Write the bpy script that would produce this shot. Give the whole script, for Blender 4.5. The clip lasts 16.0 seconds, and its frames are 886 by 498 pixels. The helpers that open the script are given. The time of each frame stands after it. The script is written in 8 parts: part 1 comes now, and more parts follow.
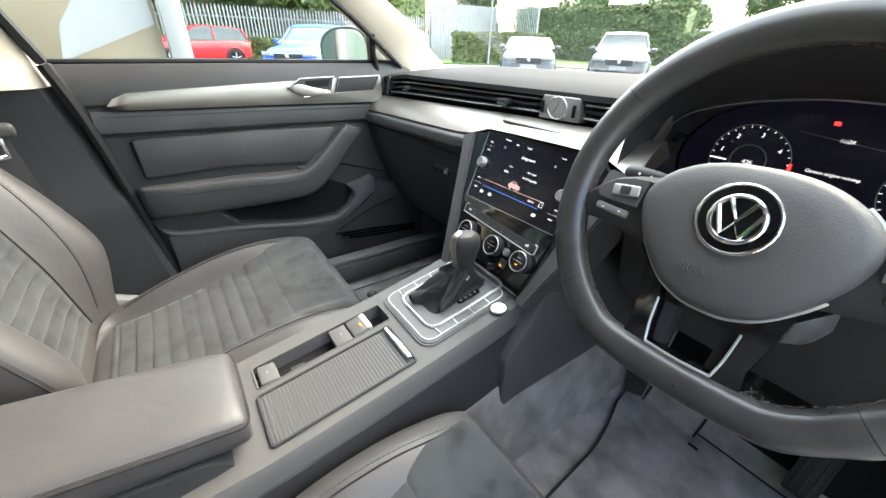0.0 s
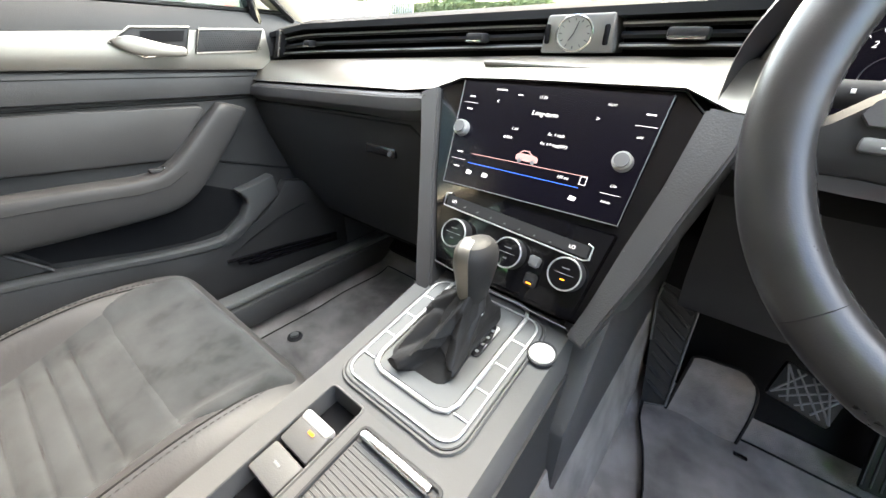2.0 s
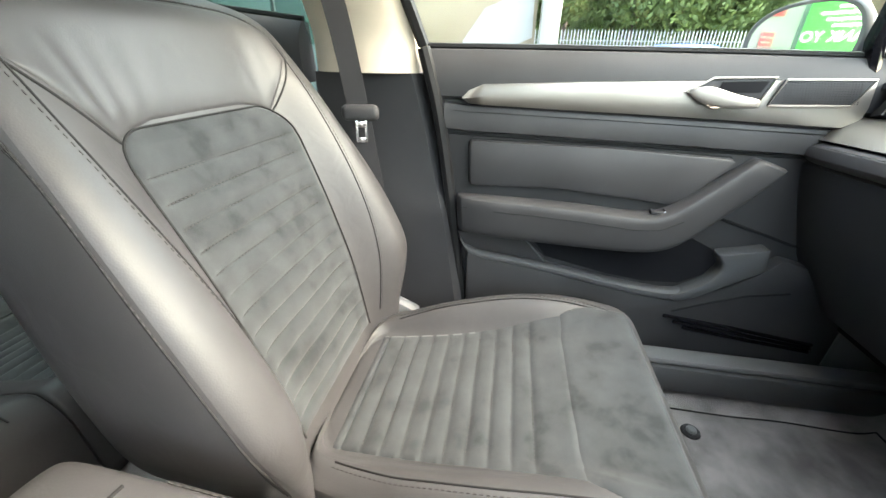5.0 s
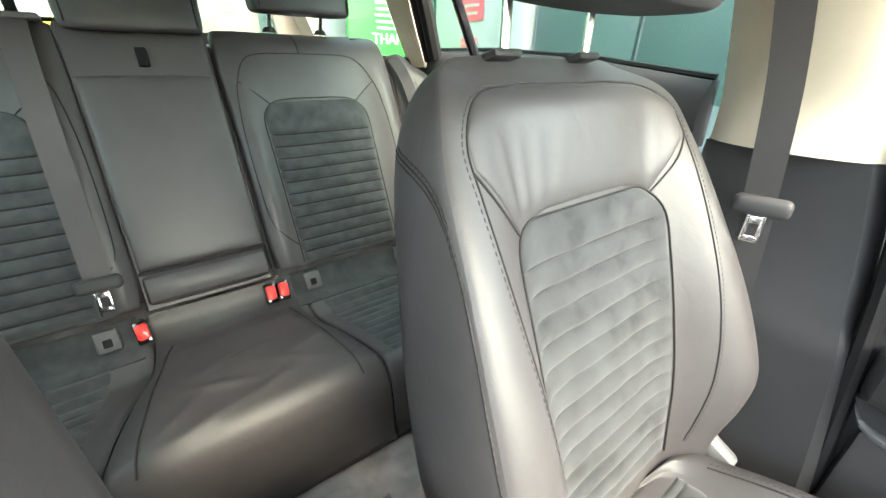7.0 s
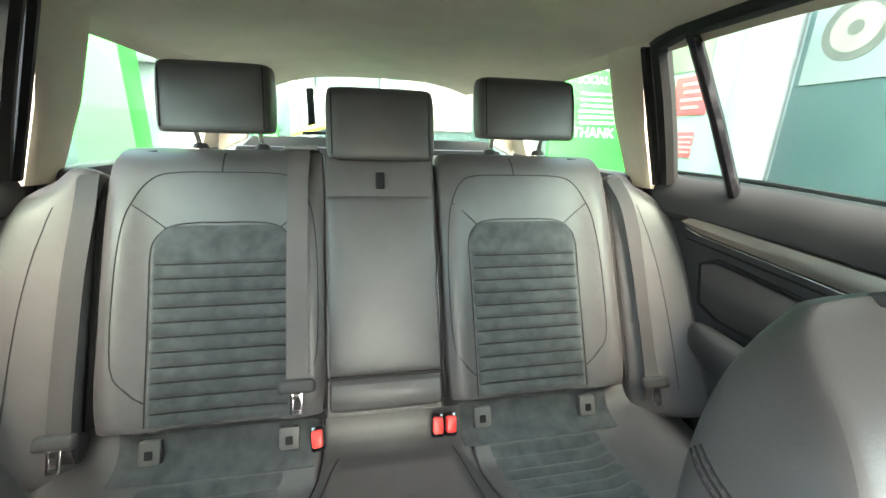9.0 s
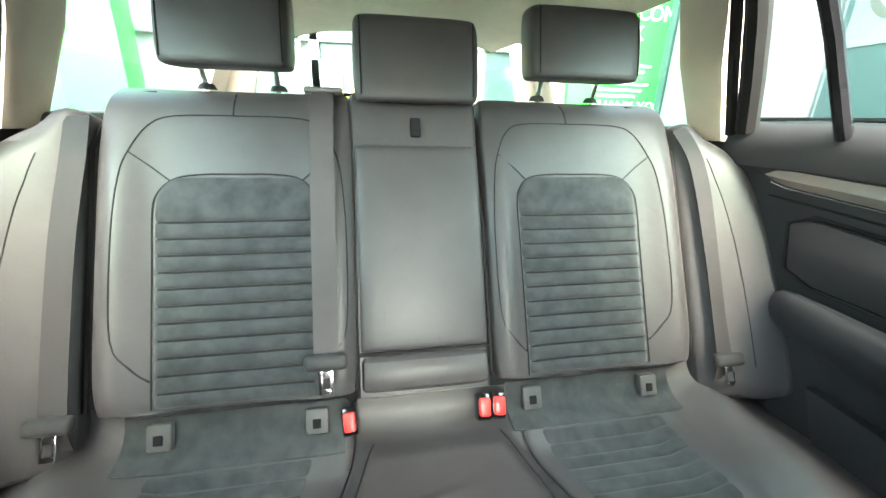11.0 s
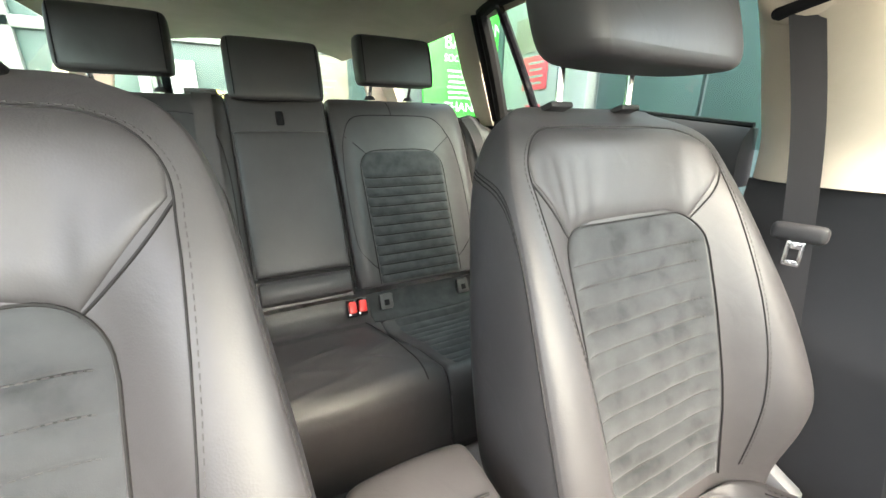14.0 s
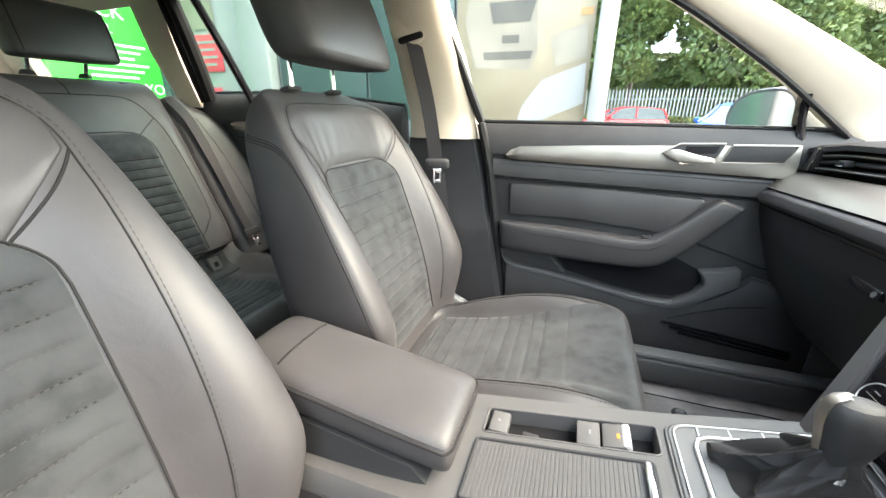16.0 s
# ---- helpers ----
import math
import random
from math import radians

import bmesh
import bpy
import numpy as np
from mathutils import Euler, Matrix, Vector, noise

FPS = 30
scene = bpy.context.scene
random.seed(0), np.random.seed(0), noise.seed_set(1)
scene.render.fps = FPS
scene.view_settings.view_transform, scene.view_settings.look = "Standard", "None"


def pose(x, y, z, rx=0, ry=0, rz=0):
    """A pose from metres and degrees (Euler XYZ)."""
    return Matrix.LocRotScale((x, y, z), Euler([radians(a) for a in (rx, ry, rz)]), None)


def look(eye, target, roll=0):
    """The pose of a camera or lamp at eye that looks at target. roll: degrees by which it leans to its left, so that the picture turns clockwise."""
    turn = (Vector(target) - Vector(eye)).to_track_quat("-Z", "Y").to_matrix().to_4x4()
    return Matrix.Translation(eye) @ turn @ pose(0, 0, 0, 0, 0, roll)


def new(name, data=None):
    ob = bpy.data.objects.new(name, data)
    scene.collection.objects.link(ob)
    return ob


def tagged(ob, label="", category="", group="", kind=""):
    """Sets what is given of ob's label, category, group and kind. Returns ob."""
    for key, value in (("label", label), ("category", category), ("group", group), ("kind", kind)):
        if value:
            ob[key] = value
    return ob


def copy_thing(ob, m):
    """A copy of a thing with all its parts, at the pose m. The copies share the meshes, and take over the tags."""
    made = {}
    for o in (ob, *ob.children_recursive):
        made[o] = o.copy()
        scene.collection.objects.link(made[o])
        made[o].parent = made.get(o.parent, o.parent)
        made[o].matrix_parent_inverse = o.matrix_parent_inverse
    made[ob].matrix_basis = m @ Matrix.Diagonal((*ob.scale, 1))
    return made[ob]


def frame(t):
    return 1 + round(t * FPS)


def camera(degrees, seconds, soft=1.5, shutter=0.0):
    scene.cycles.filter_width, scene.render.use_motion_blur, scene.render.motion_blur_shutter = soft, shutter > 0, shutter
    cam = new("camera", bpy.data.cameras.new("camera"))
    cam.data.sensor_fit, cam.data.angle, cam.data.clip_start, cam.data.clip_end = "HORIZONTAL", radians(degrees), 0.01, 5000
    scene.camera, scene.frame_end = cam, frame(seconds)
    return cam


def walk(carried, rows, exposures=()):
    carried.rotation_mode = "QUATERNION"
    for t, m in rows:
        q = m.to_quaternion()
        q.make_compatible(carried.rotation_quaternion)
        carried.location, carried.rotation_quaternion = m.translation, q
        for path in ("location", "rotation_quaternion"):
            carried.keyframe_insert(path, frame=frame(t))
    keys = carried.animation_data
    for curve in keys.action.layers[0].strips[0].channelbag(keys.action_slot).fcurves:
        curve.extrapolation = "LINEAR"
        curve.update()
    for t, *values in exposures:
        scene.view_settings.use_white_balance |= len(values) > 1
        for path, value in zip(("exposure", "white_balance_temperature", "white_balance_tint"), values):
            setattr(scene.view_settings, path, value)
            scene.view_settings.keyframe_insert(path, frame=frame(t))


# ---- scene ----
cam = camera(98.7, 16.0)
PATH = [
    (0, (0.492, 0.114, 1.197), (-0.94, 1.122, 0.232), 1.5),
    (0.5, (0.421, 0.132, 1.151), (-0.927, 1.249, 0.185), 1.6),
    (1, (0.343, 0.167, 1.116), (-0.923, 1.379, 0.153), 1.4),
    (1.5, (0.269, 0.189, 1.092), (-0.902, 1.491, 0.125), 1.3),
    (2, (0.21, 0.197, 1.079), (-0.884, 1.566, 0.115), 1.3),
    (2.5, (0.154, 0.177, 1.081), (-1.076, 1.425, 0.117), 1.2),
    (3, (0.13, 0.142, 1.087), (-1.313, 1.151, 0.137), 1.3),
    (3.5, (0.124, 0.135, 1.101), (-1.487, 0.851, 0.156), 1.1),
    (4, (0.117, 0.13, 1.105), (-1.605, 0.524, 0.167), 1.0),
    (4.2, (0.111, 0.13, 1.102), (-1.641, 0.386, 0.172), 1.0),
    (6.5, (0.05, -0.015, 1.179), (-1.284, -1.205, 0.282), 1.1),
    (7, (0.041, -0.049, 1.2), (-1.046, -1.467, 0.302), 1.4),
    (7.5, (0.034, -0.084, 1.232), (-0.775, -1.679, 0.338), 1.9),
    (8, (0.017, -0.122, 1.276), (-0.48, -1.832, 0.369), 2.0),
    (8.5, (0.017, -0.178, 1.29), (-0.333, -2.003, 0.551), 1.8),
    (9, (0.032, -0.245, 1.297), (-0.335, -2.126, 0.727), 1.7),
    (9.2, (0.034, -0.273, 1.284), (-0.316, -2.164, 0.728), 1.5),
    (11.3, (0.104, -0.360, 1.206), (-0.244, -2.212, 0.535), 1.5),
    (11.5, (0.101, -0.345, 1.209), (-0.24, -2.195, 0.529), 1.5),
    (12, (0.094, -0.272, 1.203), (-0.235, -2.125, 0.528), 1.3),
    (12.5, (0.072, -0.175, 1.192), (-0.262, -2.033, 0.534), 1.1),
    (13, (0.064, -0.082, 1.191), (-0.346, -1.926, 0.534), 1.1),
    (13.5, (0.085, 0.002, 1.187), (-0.511, -1.799, 0.554), 1.0),
    (14, (0.135, 0.066, 1.178), (-0.757, -1.611, 0.55), 0.6),
    (14.5, (0.199, 0.128, 1.16), (-0.994, -1.349, 0.53), 0.4),
    (15, (0.286, 0.172, 1.16), (-1.154, -1.062, 0.525), 0.1),
    (15.5, (0.364, 0.196, 1.156), (-1.276, -0.739, 0.495), 0.3),
    (16, (0.433, 0.207, 1.158), (-1.347, -0.407, 0.484), 0.5),
]
walk(cam, [(t, look(eye, target, roll)) for t, eye, target, roll in PATH], [(0.0, 4.48, 6800, 8), (2.0, 4.95, 7100, 10), (4.2, 4.78, 6900, 7), (6.5, 5.12, 6850, 6), (7.5, 5.35, 6850, 6), (9.0, 5.75, 6850, 5), (11.5, 6.15, 6600, 3), (12.2, 6.12, 6950, 8), (13.0, 5.38, 7100, 11), (14.0, 4.92, 6950, 10), (16.0, 4.68, 6850, 9)])

from mathutils.bvhtree import BVHTree

# ---- world and light ----
world = bpy.data.worlds.new("sky")
scene.world = world
world.use_nodes = True
wn = world.node_tree
sky = wn.nodes.new("ShaderNodeTexSky")
sky.sky_type, sky.sun_disc = "NISHITA", False
sky.sun_elevation, sky.sun_rotation = radians(46), radians(-4)
sky.dust_density, sky.air_density = 4.0, 1.0
wn.links.new(sky.outputs[0], wn.nodes["Background"].inputs[0])
wn.nodes["Background"].inputs[1].default_value = 0.10
sun = new("sun", bpy.data.lights.new("sun", "SUN"))
sun.data.energy, sun.data.angle, sun.data.color = 0.88, radians(150), (1.0, 0.98, 0.95)
sun.matrix_basis = look((-0.5, 6.9, 7.2), (0, 0, 0))

# ---- materials ----


def nodes(name):
    m = bpy.data.materials.new(name)
    m.use_nodes = True
    return m, m.node_tree.nodes, m.node_tree.links, m.node_tree.nodes["Principled BSDF"]


def surface(name, a, b, rough=0.5, metal=0.0, big=6.0, fine=250.0, bump=0.12, spec=0.5, coat=0.0, sheen=0.0, rvar=0.1, dist=0.002, vor=False, rand=0.0, crease=0.0):
    """A two-scale material: a to b mottled at the large scale, relief and gloss at the fine one."""
    m, n, l, p = nodes(name)
    co = n.new("ShaderNodeTexCoord")
    n1, n2 = n.new("ShaderNodeTexNoise"), n.new("ShaderNodeTexVoronoi" if vor else "ShaderNodeTexNoise")
    n1.inputs["Scale"].default_value, n1.inputs["Detail"].default_value = big, 5
    n2.inputs["Scale"].default_value = fine
    for k in (n1, n2):
        l.new(co.outputs["Object"], k.inputs["Vector"])
    ramp = n.new("ShaderNodeValToRGB")
    ramp.color_ramp.elements[0].position, ramp.color_ramp.elements[1].position = 0.32, 0.68
    ramp.color_ramp.elements[0].color, ramp.color_ramp.elements[1].color = (*a, 1), (*b, 1)
    l.new(n1.outputs["Fac"], ramp.inputs[0])
    col = ramp.outputs[0]
    if rand:
        info, hsv = n.new("ShaderNodeObjectInfo"), n.new("ShaderNodeHueSaturation")
        mr = n.new("ShaderNodeMapRange")
        mr.inputs[3].default_value, mr.inputs[4].default_value = 1 - rand, 1 + rand
        l.new(info.outputs["Random"], mr.inputs[0])
        l.new(mr.outputs[0], hsv.inputs["Value"])
        l.new(col, hsv.inputs["Color"])
        col = hsv.outputs[0]
    l.new(col, p.inputs["Base Color"])
    rr = n.new("ShaderNodeMapRange")
    rr.inputs[3].default_value, rr.inputs[4].default_value = max(0.02, rough - rvar), min(1, rough + rvar)
    l.new(n1.outputs["Fac"], rr.inputs[0])
    l.new(rr.outputs[0], p.inputs["Roughness"])
    p.inputs["Metallic"].default_value = metal
    p.inputs["Specular IOR Level"].default_value = spec
    p.inputs["Coat Weight"].default_value = coat
    p.inputs["Sheen Weight"].default_value = sheen
    if bump:
        bp = n.new("ShaderNodeBump")
        bp.inputs["Strength"].default_value, bp.inputs["Distance"].default_value = bump, dist
        l.new(n2.outputs["Distance" if vor else "Fac"], bp.inputs["Height"])
        l.new(bp.outputs[0], p.inputs["Normal"])
        if crease:
            nz, b2 = n.new("ShaderNodeTexNoise"), n.new("ShaderNodeBump")
            nz.inputs["Scale"].default_value, nz.inputs["Detail"].default_value, nz.inputs["Distortion"].default_value = 17, 2.5, 1.2
            b2.inputs["Strength"].default_value, b2.inputs["Distance"].default_value = crease, 0.006
            l.new(co.outputs["Object"], nz.inputs["Vector"])
            l.new(nz.outputs["Fac"], b2.inputs["Height"])
            l.new(b2.outputs[0], bp.inputs["Normal"])
    return m


def glow(name, col, power):
    m, n, l, p = nodes(name)
    p.inputs["Base Color"].default_value = (*[c * 0.1 for c in col], 1)
    p.inputs["Emission Color"].default_value = (*col, 1)
    p.inputs["Emission Strength"].default_value = power
    p.inputs["Roughness"].default_value, p.inputs["Specular IOR Level"].default_value = 0.2, 0.3
    return m


def pane(name, tint, gloss=0.06):
    """Thin glass: clear along the view, more mirror-like where it is met at a flat angle."""
    m, n, l, p = nodes(name)
    n.remove(p)
    tr, gl, mx, lw = n.new("ShaderNodeBsdfTransparent"), n.new("ShaderNodeBsdfGlossy"), n.new("ShaderNodeMixShader"), n.new("ShaderNodeLayerWeight")
    tr.inputs[0].default_value = (*tint, 1)
    gl.inputs["Roughness"].default_value = 0.02
    lw.inputs["Blend"].default_value = 0.5
    pw, ma = n.new("ShaderNodeMath"), n.new("ShaderNodeMath")
    pw.operation, ma.operation = "POWER", "MULTIPLY_ADD"
    pw.inputs[1].default_value = 5.0
    ma.inputs[1].default_value, ma.inputs[2].default_value = 0.5, gloss * 0.4
    l.new(lw.outputs["Facing"], pw.inputs[0])
    l.new(pw.outputs[0], ma.inputs[0])
    l.new(ma.outputs[0], mx.inputs[0])
    l.new(tr.outputs[0], mx.inputs[1])
    l.new(gl.outputs[0], mx.inputs[2])
    l.new(mx.outputs[0], n["Material Output"].inputs[0])
    return m


LEATHER = surface("leather", (0.030, 0.0291, 0.0294), (0.040, 0.0388, 0.0392), 0.50, big=9, fine=520, bump=0.15, dist=0.0004, vor=True, spec=0.42, crease=0.14)
VINYL = surface("black_vinyl", (0.018, 0.018, 0.018), (0.025, 0.025, 0.024), 0.52, big=7, fine=520, bump=0.2, dist=0.0006, vor=True, spec=0.28)
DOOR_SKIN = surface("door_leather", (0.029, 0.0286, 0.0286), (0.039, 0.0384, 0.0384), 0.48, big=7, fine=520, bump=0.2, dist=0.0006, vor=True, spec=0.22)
WHEEL = surface("wheel_leather", (0.023, 0.0222, 0.0218), (0.033, 0.0320, 0.0314), 0.31, big=30, fine=900, bump=0.10, dist=0.0004, vor=True, spec=0.55)
SUEDE = surface("suede", (0.026, 0.0278, 0.0290), (0.040, 0.0428, 0.0445), 0.95, big=19, fine=900, bump=0.3, dist=0.0006, spec=0.10, sheen=0.12)
nap = next(n for n in SUEDE.node_tree.nodes if n.type == "VALTORGB").color_ramp
nap.elements[0].color = (0.019, 0.0204, 0.0212, 1)
nap.elements.new(0.44).color = (0.031, 0.0330, 0.0344, 1)
SUEDE_REAR = surface("suede_rear", (0.026, 0.0285, 0.0295), (0.046, 0.050, 0.051), 0.95, big=28, fine=900, bump=0.25, dist=0.0006, spec=0.10, sheen=0.12)
PLASTIC = surface("soft_plastic", (0.020, 0.021, 0.022), (0.028, 0.029, 0.030), 0.6, big=5, fine=700, bump=0.15, dist=0.0005, vor=True, spec=0.2)
TOPPAD = surface("dash_top_pad", (0.018, 0.0185, 0.019), (0.025, 0.0255, 0.026), 0.8, big=5, fine=700, bump=0.2, dist=0.0006, vor=True, spec=0.06)
HARD = surface("hard_plastic", (0.021, 0.021, 0.022), (0.028, 0.028, 0.029), 0.58, big=5, fine=700, bump=0.1, dist=0.0005, spec=0.25)
GREY = surface("grey_plastic", (0.10, 0.102, 0.104), (0.12, 0.122, 0.124), 0.5, big=6, fine=600, bump=0.1, dist=0.0005)
# light grey of the sill cap, with the glare on it painted in
SILL = surface("sill_plastic_glare", (0.13, 0.129, 0.124), (0.16, 0.158, 0.152), 0.38, big=6, fine=600, bump=0.08, dist=0.0005)
BLACK = surface("piano_black", (0.004, 0.004, 0.005), (0.006, 0.006, 0.007), 0.08, big=4, fine=50, bump=0.0, coat=0.4, rvar=0.03)
# near-black: black fittings, and solid pieces that paint the shade of openings
DARK = surface("black_and_shade", (0.008, 0.008, 0.009), (0.012, 0.012, 0.013), 0.9, bump=0.0, spec=0.08)
SILVER = surface("brushed_aluminium", (0.30, 0.279, 0.246), (0.355, 0.332, 0.296), 0.42, metal=1.0, big=3, fine=300, bump=0.04, dist=0.0004, rvar=0.05)
CHROME = surface("satin_chrome", (0.80, 0.80, 0.80), (0.85, 0.85, 0.85), 0.16, metal=1.0, bump=0.0, rvar=0.04)
SATIN = surface("satin_metal", (0.40, 0.40, 0.392), (0.47, 0.47, 0.46), 0.32, metal=0.55, bump=0.0, rvar=0.05)
BEIGE = surface("beige_fabric", (0.44, 0.385, 0.305), (0.50, 0.44, 0.35), 0.9, big=7, fine=800, bump=0.15, dist=0.0005, spec=0.2)
CARPET = surface("carpet", (0.14, 0.127, 0.121), (0.30, 0.272, 0.260), 1.0, big=15, fine=650, bump=0.9, dist=0.003, spec=0.1, sheen=0.3)
MAT = surface("mat_textile", (0.105, 0.097, 0.093), (0.235, 0.217, 0.208), 1.0, big=14, fine=600, bump=0.7, dist=0.002, spec=0.1, sheen=0.2)
RUBBER = surface("rubber", (0.008, 0.008, 0.008), (0.012, 0.012, 0.012), 0.6, fine=300, bump=0.1, spec=0.18)
WEBBING_REAR = surface("rear_belt_webbing", (0.045, 0.041, 0.041), (0.062, 0.057, 0.057), 0.75, big=4, fine=900, bump=0.35, dist=0.0006, spec=0.3)
WEBBING = surface("belt_webbing", (0.018, 0.0175, 0.0185), (0.026, 0.025, 0.026), 0.75, big=4, fine=900, bump=0.35, dist=0.0006, spec=0.3)
RED = surface("red_plastic", (0.62, 0.020, 0.018), (0.68, 0.03, 0.025), 0.4, bump=0.0)
THREAD = surface("grey_thread", (0.040, 0.039, 0.039), (0.050, 0.049, 0.048), 0.9, bump=0.0, spec=0.15)
# near-black for seams and piping; also paints shade into grooves and gaps
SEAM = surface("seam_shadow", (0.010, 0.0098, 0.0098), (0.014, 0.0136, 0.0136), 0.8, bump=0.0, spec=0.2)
GAITER = surface("gaiter_leather", (0.012, 0.0118, 0.0118), (0.018, 0.0175, 0.0175), 0.55, big=12, fine=500, bump=0.2, dist=0.0006, vor=True, spec=0.28)
DECK = surface("console_deck", (0.056, 0.056, 0.056), (0.068, 0.068, 0.067), 0.55, big=5, fine=650, bump=0.14, dist=0.0005, vor=True, spec=0.3)
GLASS = pane("glass", (0.86, 0.90, 0.88), 0.06)
TINT = pane("tinted_glass", (0.62, 0.71, 0.68), 0.06)
SCREEN = glow("screen_glow", (0.010, 0.009, 0.020), 0.018)
TXT = glow("lit_text", (0.9, 0.9, 0.95), 0.085)
BLUEL = glow("lit_blue", (0.06, 0.20, 0.95), 0.07)
ORANGE = glow("lit_orange", (1.0, 0.28, 0.02), 0.25)
REDL = glow("lit_red", (1.0, 0.02, 0.02), 0.25)
PINK = glow("lit_pink", (0.75, 0.45, 0.45), 0.055)
PRINT = surface("white_print", (0.75, 0.75, 0.75), (0.8, 0.8, 0.8), 0.6, bump=0.0)
MIRROR = surface("mirror", (0.9, 0.9, 0.9), (0.92, 0.92, 0.92), 0.02, metal=1.0, bump=0.0, rvar=0.01)

# ---- tools ----


def thing(name, loc, label="", category="", group="", kind=""):
    e = new(name)
    e.empty_display_size = 0.05
    e.location = loc
    return tagged(e, label, category, group, kind)


def absloc(ob):
    v = Vector(ob.location)
    return v + absloc(ob.parent) if ob.parent and ob.type == "EMPTY" else v


def moved(ob, x=0.0, y=0.0, z=0.0):
    ob.location = Vector(ob.location) + Vector((x, y, z))
    return ob


def part(name, bm, material, parent=None, label="", smooth=40, sub=0, kind=""):
    """Links a bmesh, in world coordinates, as one mesh object under a thing or a part."""
    me = bpy.data.meshes.new(name)
    bmesh.ops.recalc_face_normals(bm, faces=bm.faces)
    bm.to_mesh(me)
    bm.free()
    if smooth:
        for f in me.polygons:
            f.use_smooth = True
        me.set_sharp_from_angle(angle=radians(smooth))
    me.materials.append(material)
    ob = new(name, me)
    if parent is not None:
        ob.parent = parent
        root = parent
        while root.parent:
            root = root.parent
        if parent is root:
            ob.matrix_parent_inverse = Matrix.Translation(-Vector(root.location))
    if sub:
        sm = ob.modifiers.new("smooth", "SUBSURF")
        sm.levels = sm.render_levels = sub
    return tagged(ob, label, kind=kind)


def loft(rings, close=True, caps=True, bm=None):
    bm = bm or bmesh.new()
    vs = [[bm.verts.new(p) for p in r] for r in rings]
    for a, b in zip(vs, vs[1:]):
        k = len(a)
        for i in range(k if close else k - 1):
            bm.faces.new((a[i], a[(i + 1) % k], b[(i + 1) % k], b[i]))
    if caps and close:
        bm.faces.new(vs[0][::-1])
        bm.faces.new(vs[-1])
    return bm


def rbox(c, s, r=0.004, seg=2, turn=(0, 0, 0), bm=None):
    """A rounded box: centre, size, radius."""
    b = bmesh.new()
    bmesh.ops.create_cube(b, size=1)
    bmesh.ops.scale(b, vec=s, verts=b.verts)
    if r:
        bmesh.ops.bevel(b, geom=b.edges[:], offset=min(r, min(s) * 0.49), segments=seg, affect="EDGES", profile=0.5)
    bmesh.ops.transform(b, matrix=pose(*c, *turn), verts=b.verts)
    return merge(bm, b)


def merge(bm, b):
    if bm is None:
        return b
    me = bpy.data.meshes.new("tmp")
    b.to_mesh(me)
    b.free()
    bm.from_mesh(me)
    bpy.data.meshes.remove(me)
    return bm


def prism(pts, axis, a, b, bevel=0.0, seg=2, bm=None):
    """A polygon, in the two other axes, drawn out along axis from a to b."""
    m = bmesh.new()
    place = {"x": lambda u, v, w: (w, u, v), "y": lambda u, v, w: (u, w, v), "z": lambda u, v, w: (u, v, w)}[axis]
    lo = [m.verts.new(place(u, v, a)) for u, v in pts]
    hi = [m.verts.new(place(u, v, b)) for u, v in pts]
    m.faces.new(lo)
    m.faces.new(hi[::-1])
    k = len(pts)
    for i in range(k):
        m.faces.new((lo[i], hi[i], hi[(i + 1) % k], lo[(i + 1) % k]))
    bmesh.ops.recalc_face_normals(m, faces=m.faces)
    if bevel:
        bmesh.ops.bevel(m, geom=m.edges[:], offset=bevel, segments=seg, affect="EDGES", profile=0.5, clamp_overlap=True)
    return merge(bm, m)


def tube(pts, r, n=8, closed=False, bm=None, flat=1.0):
    """A round bar along points; flat squeezes it along its second normal."""
    pts = [Vector(p) for p in pts]
    k = len(pts)
    rings = []
    ref = None
    for i, p in enumerate(pts):
        d = (pts[(i + 1) % k] - pts[i - 1]) if closed else (pts[min(i + 1, k - 1)] - pts[max(i - 1, 0)])
        d.normalize()
        if ref is None:
            ref = d.orthogonal().normalized()
        ref = (ref - d * ref.dot(d)).normalized()
        s = d.cross(ref)
        rings.append([p + r * (ref * math.cos(t) + s * (flat * math.sin(t))) for t in (2 * math.pi * j / n for j in range(n))])
    bm = bm or bmesh.new()
    vs = [[bm.verts.new(p) for p in q] for q in rings]
    for i in range(k if closed else k - 1):
        a, b = vs[i], vs[(i + 1) % k]
        for j in range(n):
            bm.faces.new((a[j], a[(j + 1) % n], b[(j + 1) % n], b[j]))
    if not closed:
        bm.faces.new(vs[0][::-1])
        bm.faces.new(vs[-1])
    return bm


def disc(c, axis, r0, r1, depth, n=32, bevel=0.0, bm=None):
    """A turned piece: from radius r0 at c to r1 at c + depth along axis."""
    m = bmesh.new()
    bmesh.ops.create_cone(m, cap_ends=True, segments=n, radius1=r0, radius2=r1, depth=depth)
    if bevel:
        bmesh.ops.bevel(m, geom=[e for e in m.edges if abs(e.verts[0].co.z - e.verts[1].co.z) < 1e-6 and e.verts[0].co.z > 0], offset=bevel, segments=2, affect="EDGES")
    bmesh.ops.translate(m, vec=(0, 0, depth / 2), verts=m.verts)
    rot = Vector(axis).to_track_quat("Z", "Y").to_matrix().to_4x4()
    bmesh.ops.transform(m, matrix=Matrix.Translation(c) @ rot, verts=m.verts)
    return merge(bm, m)


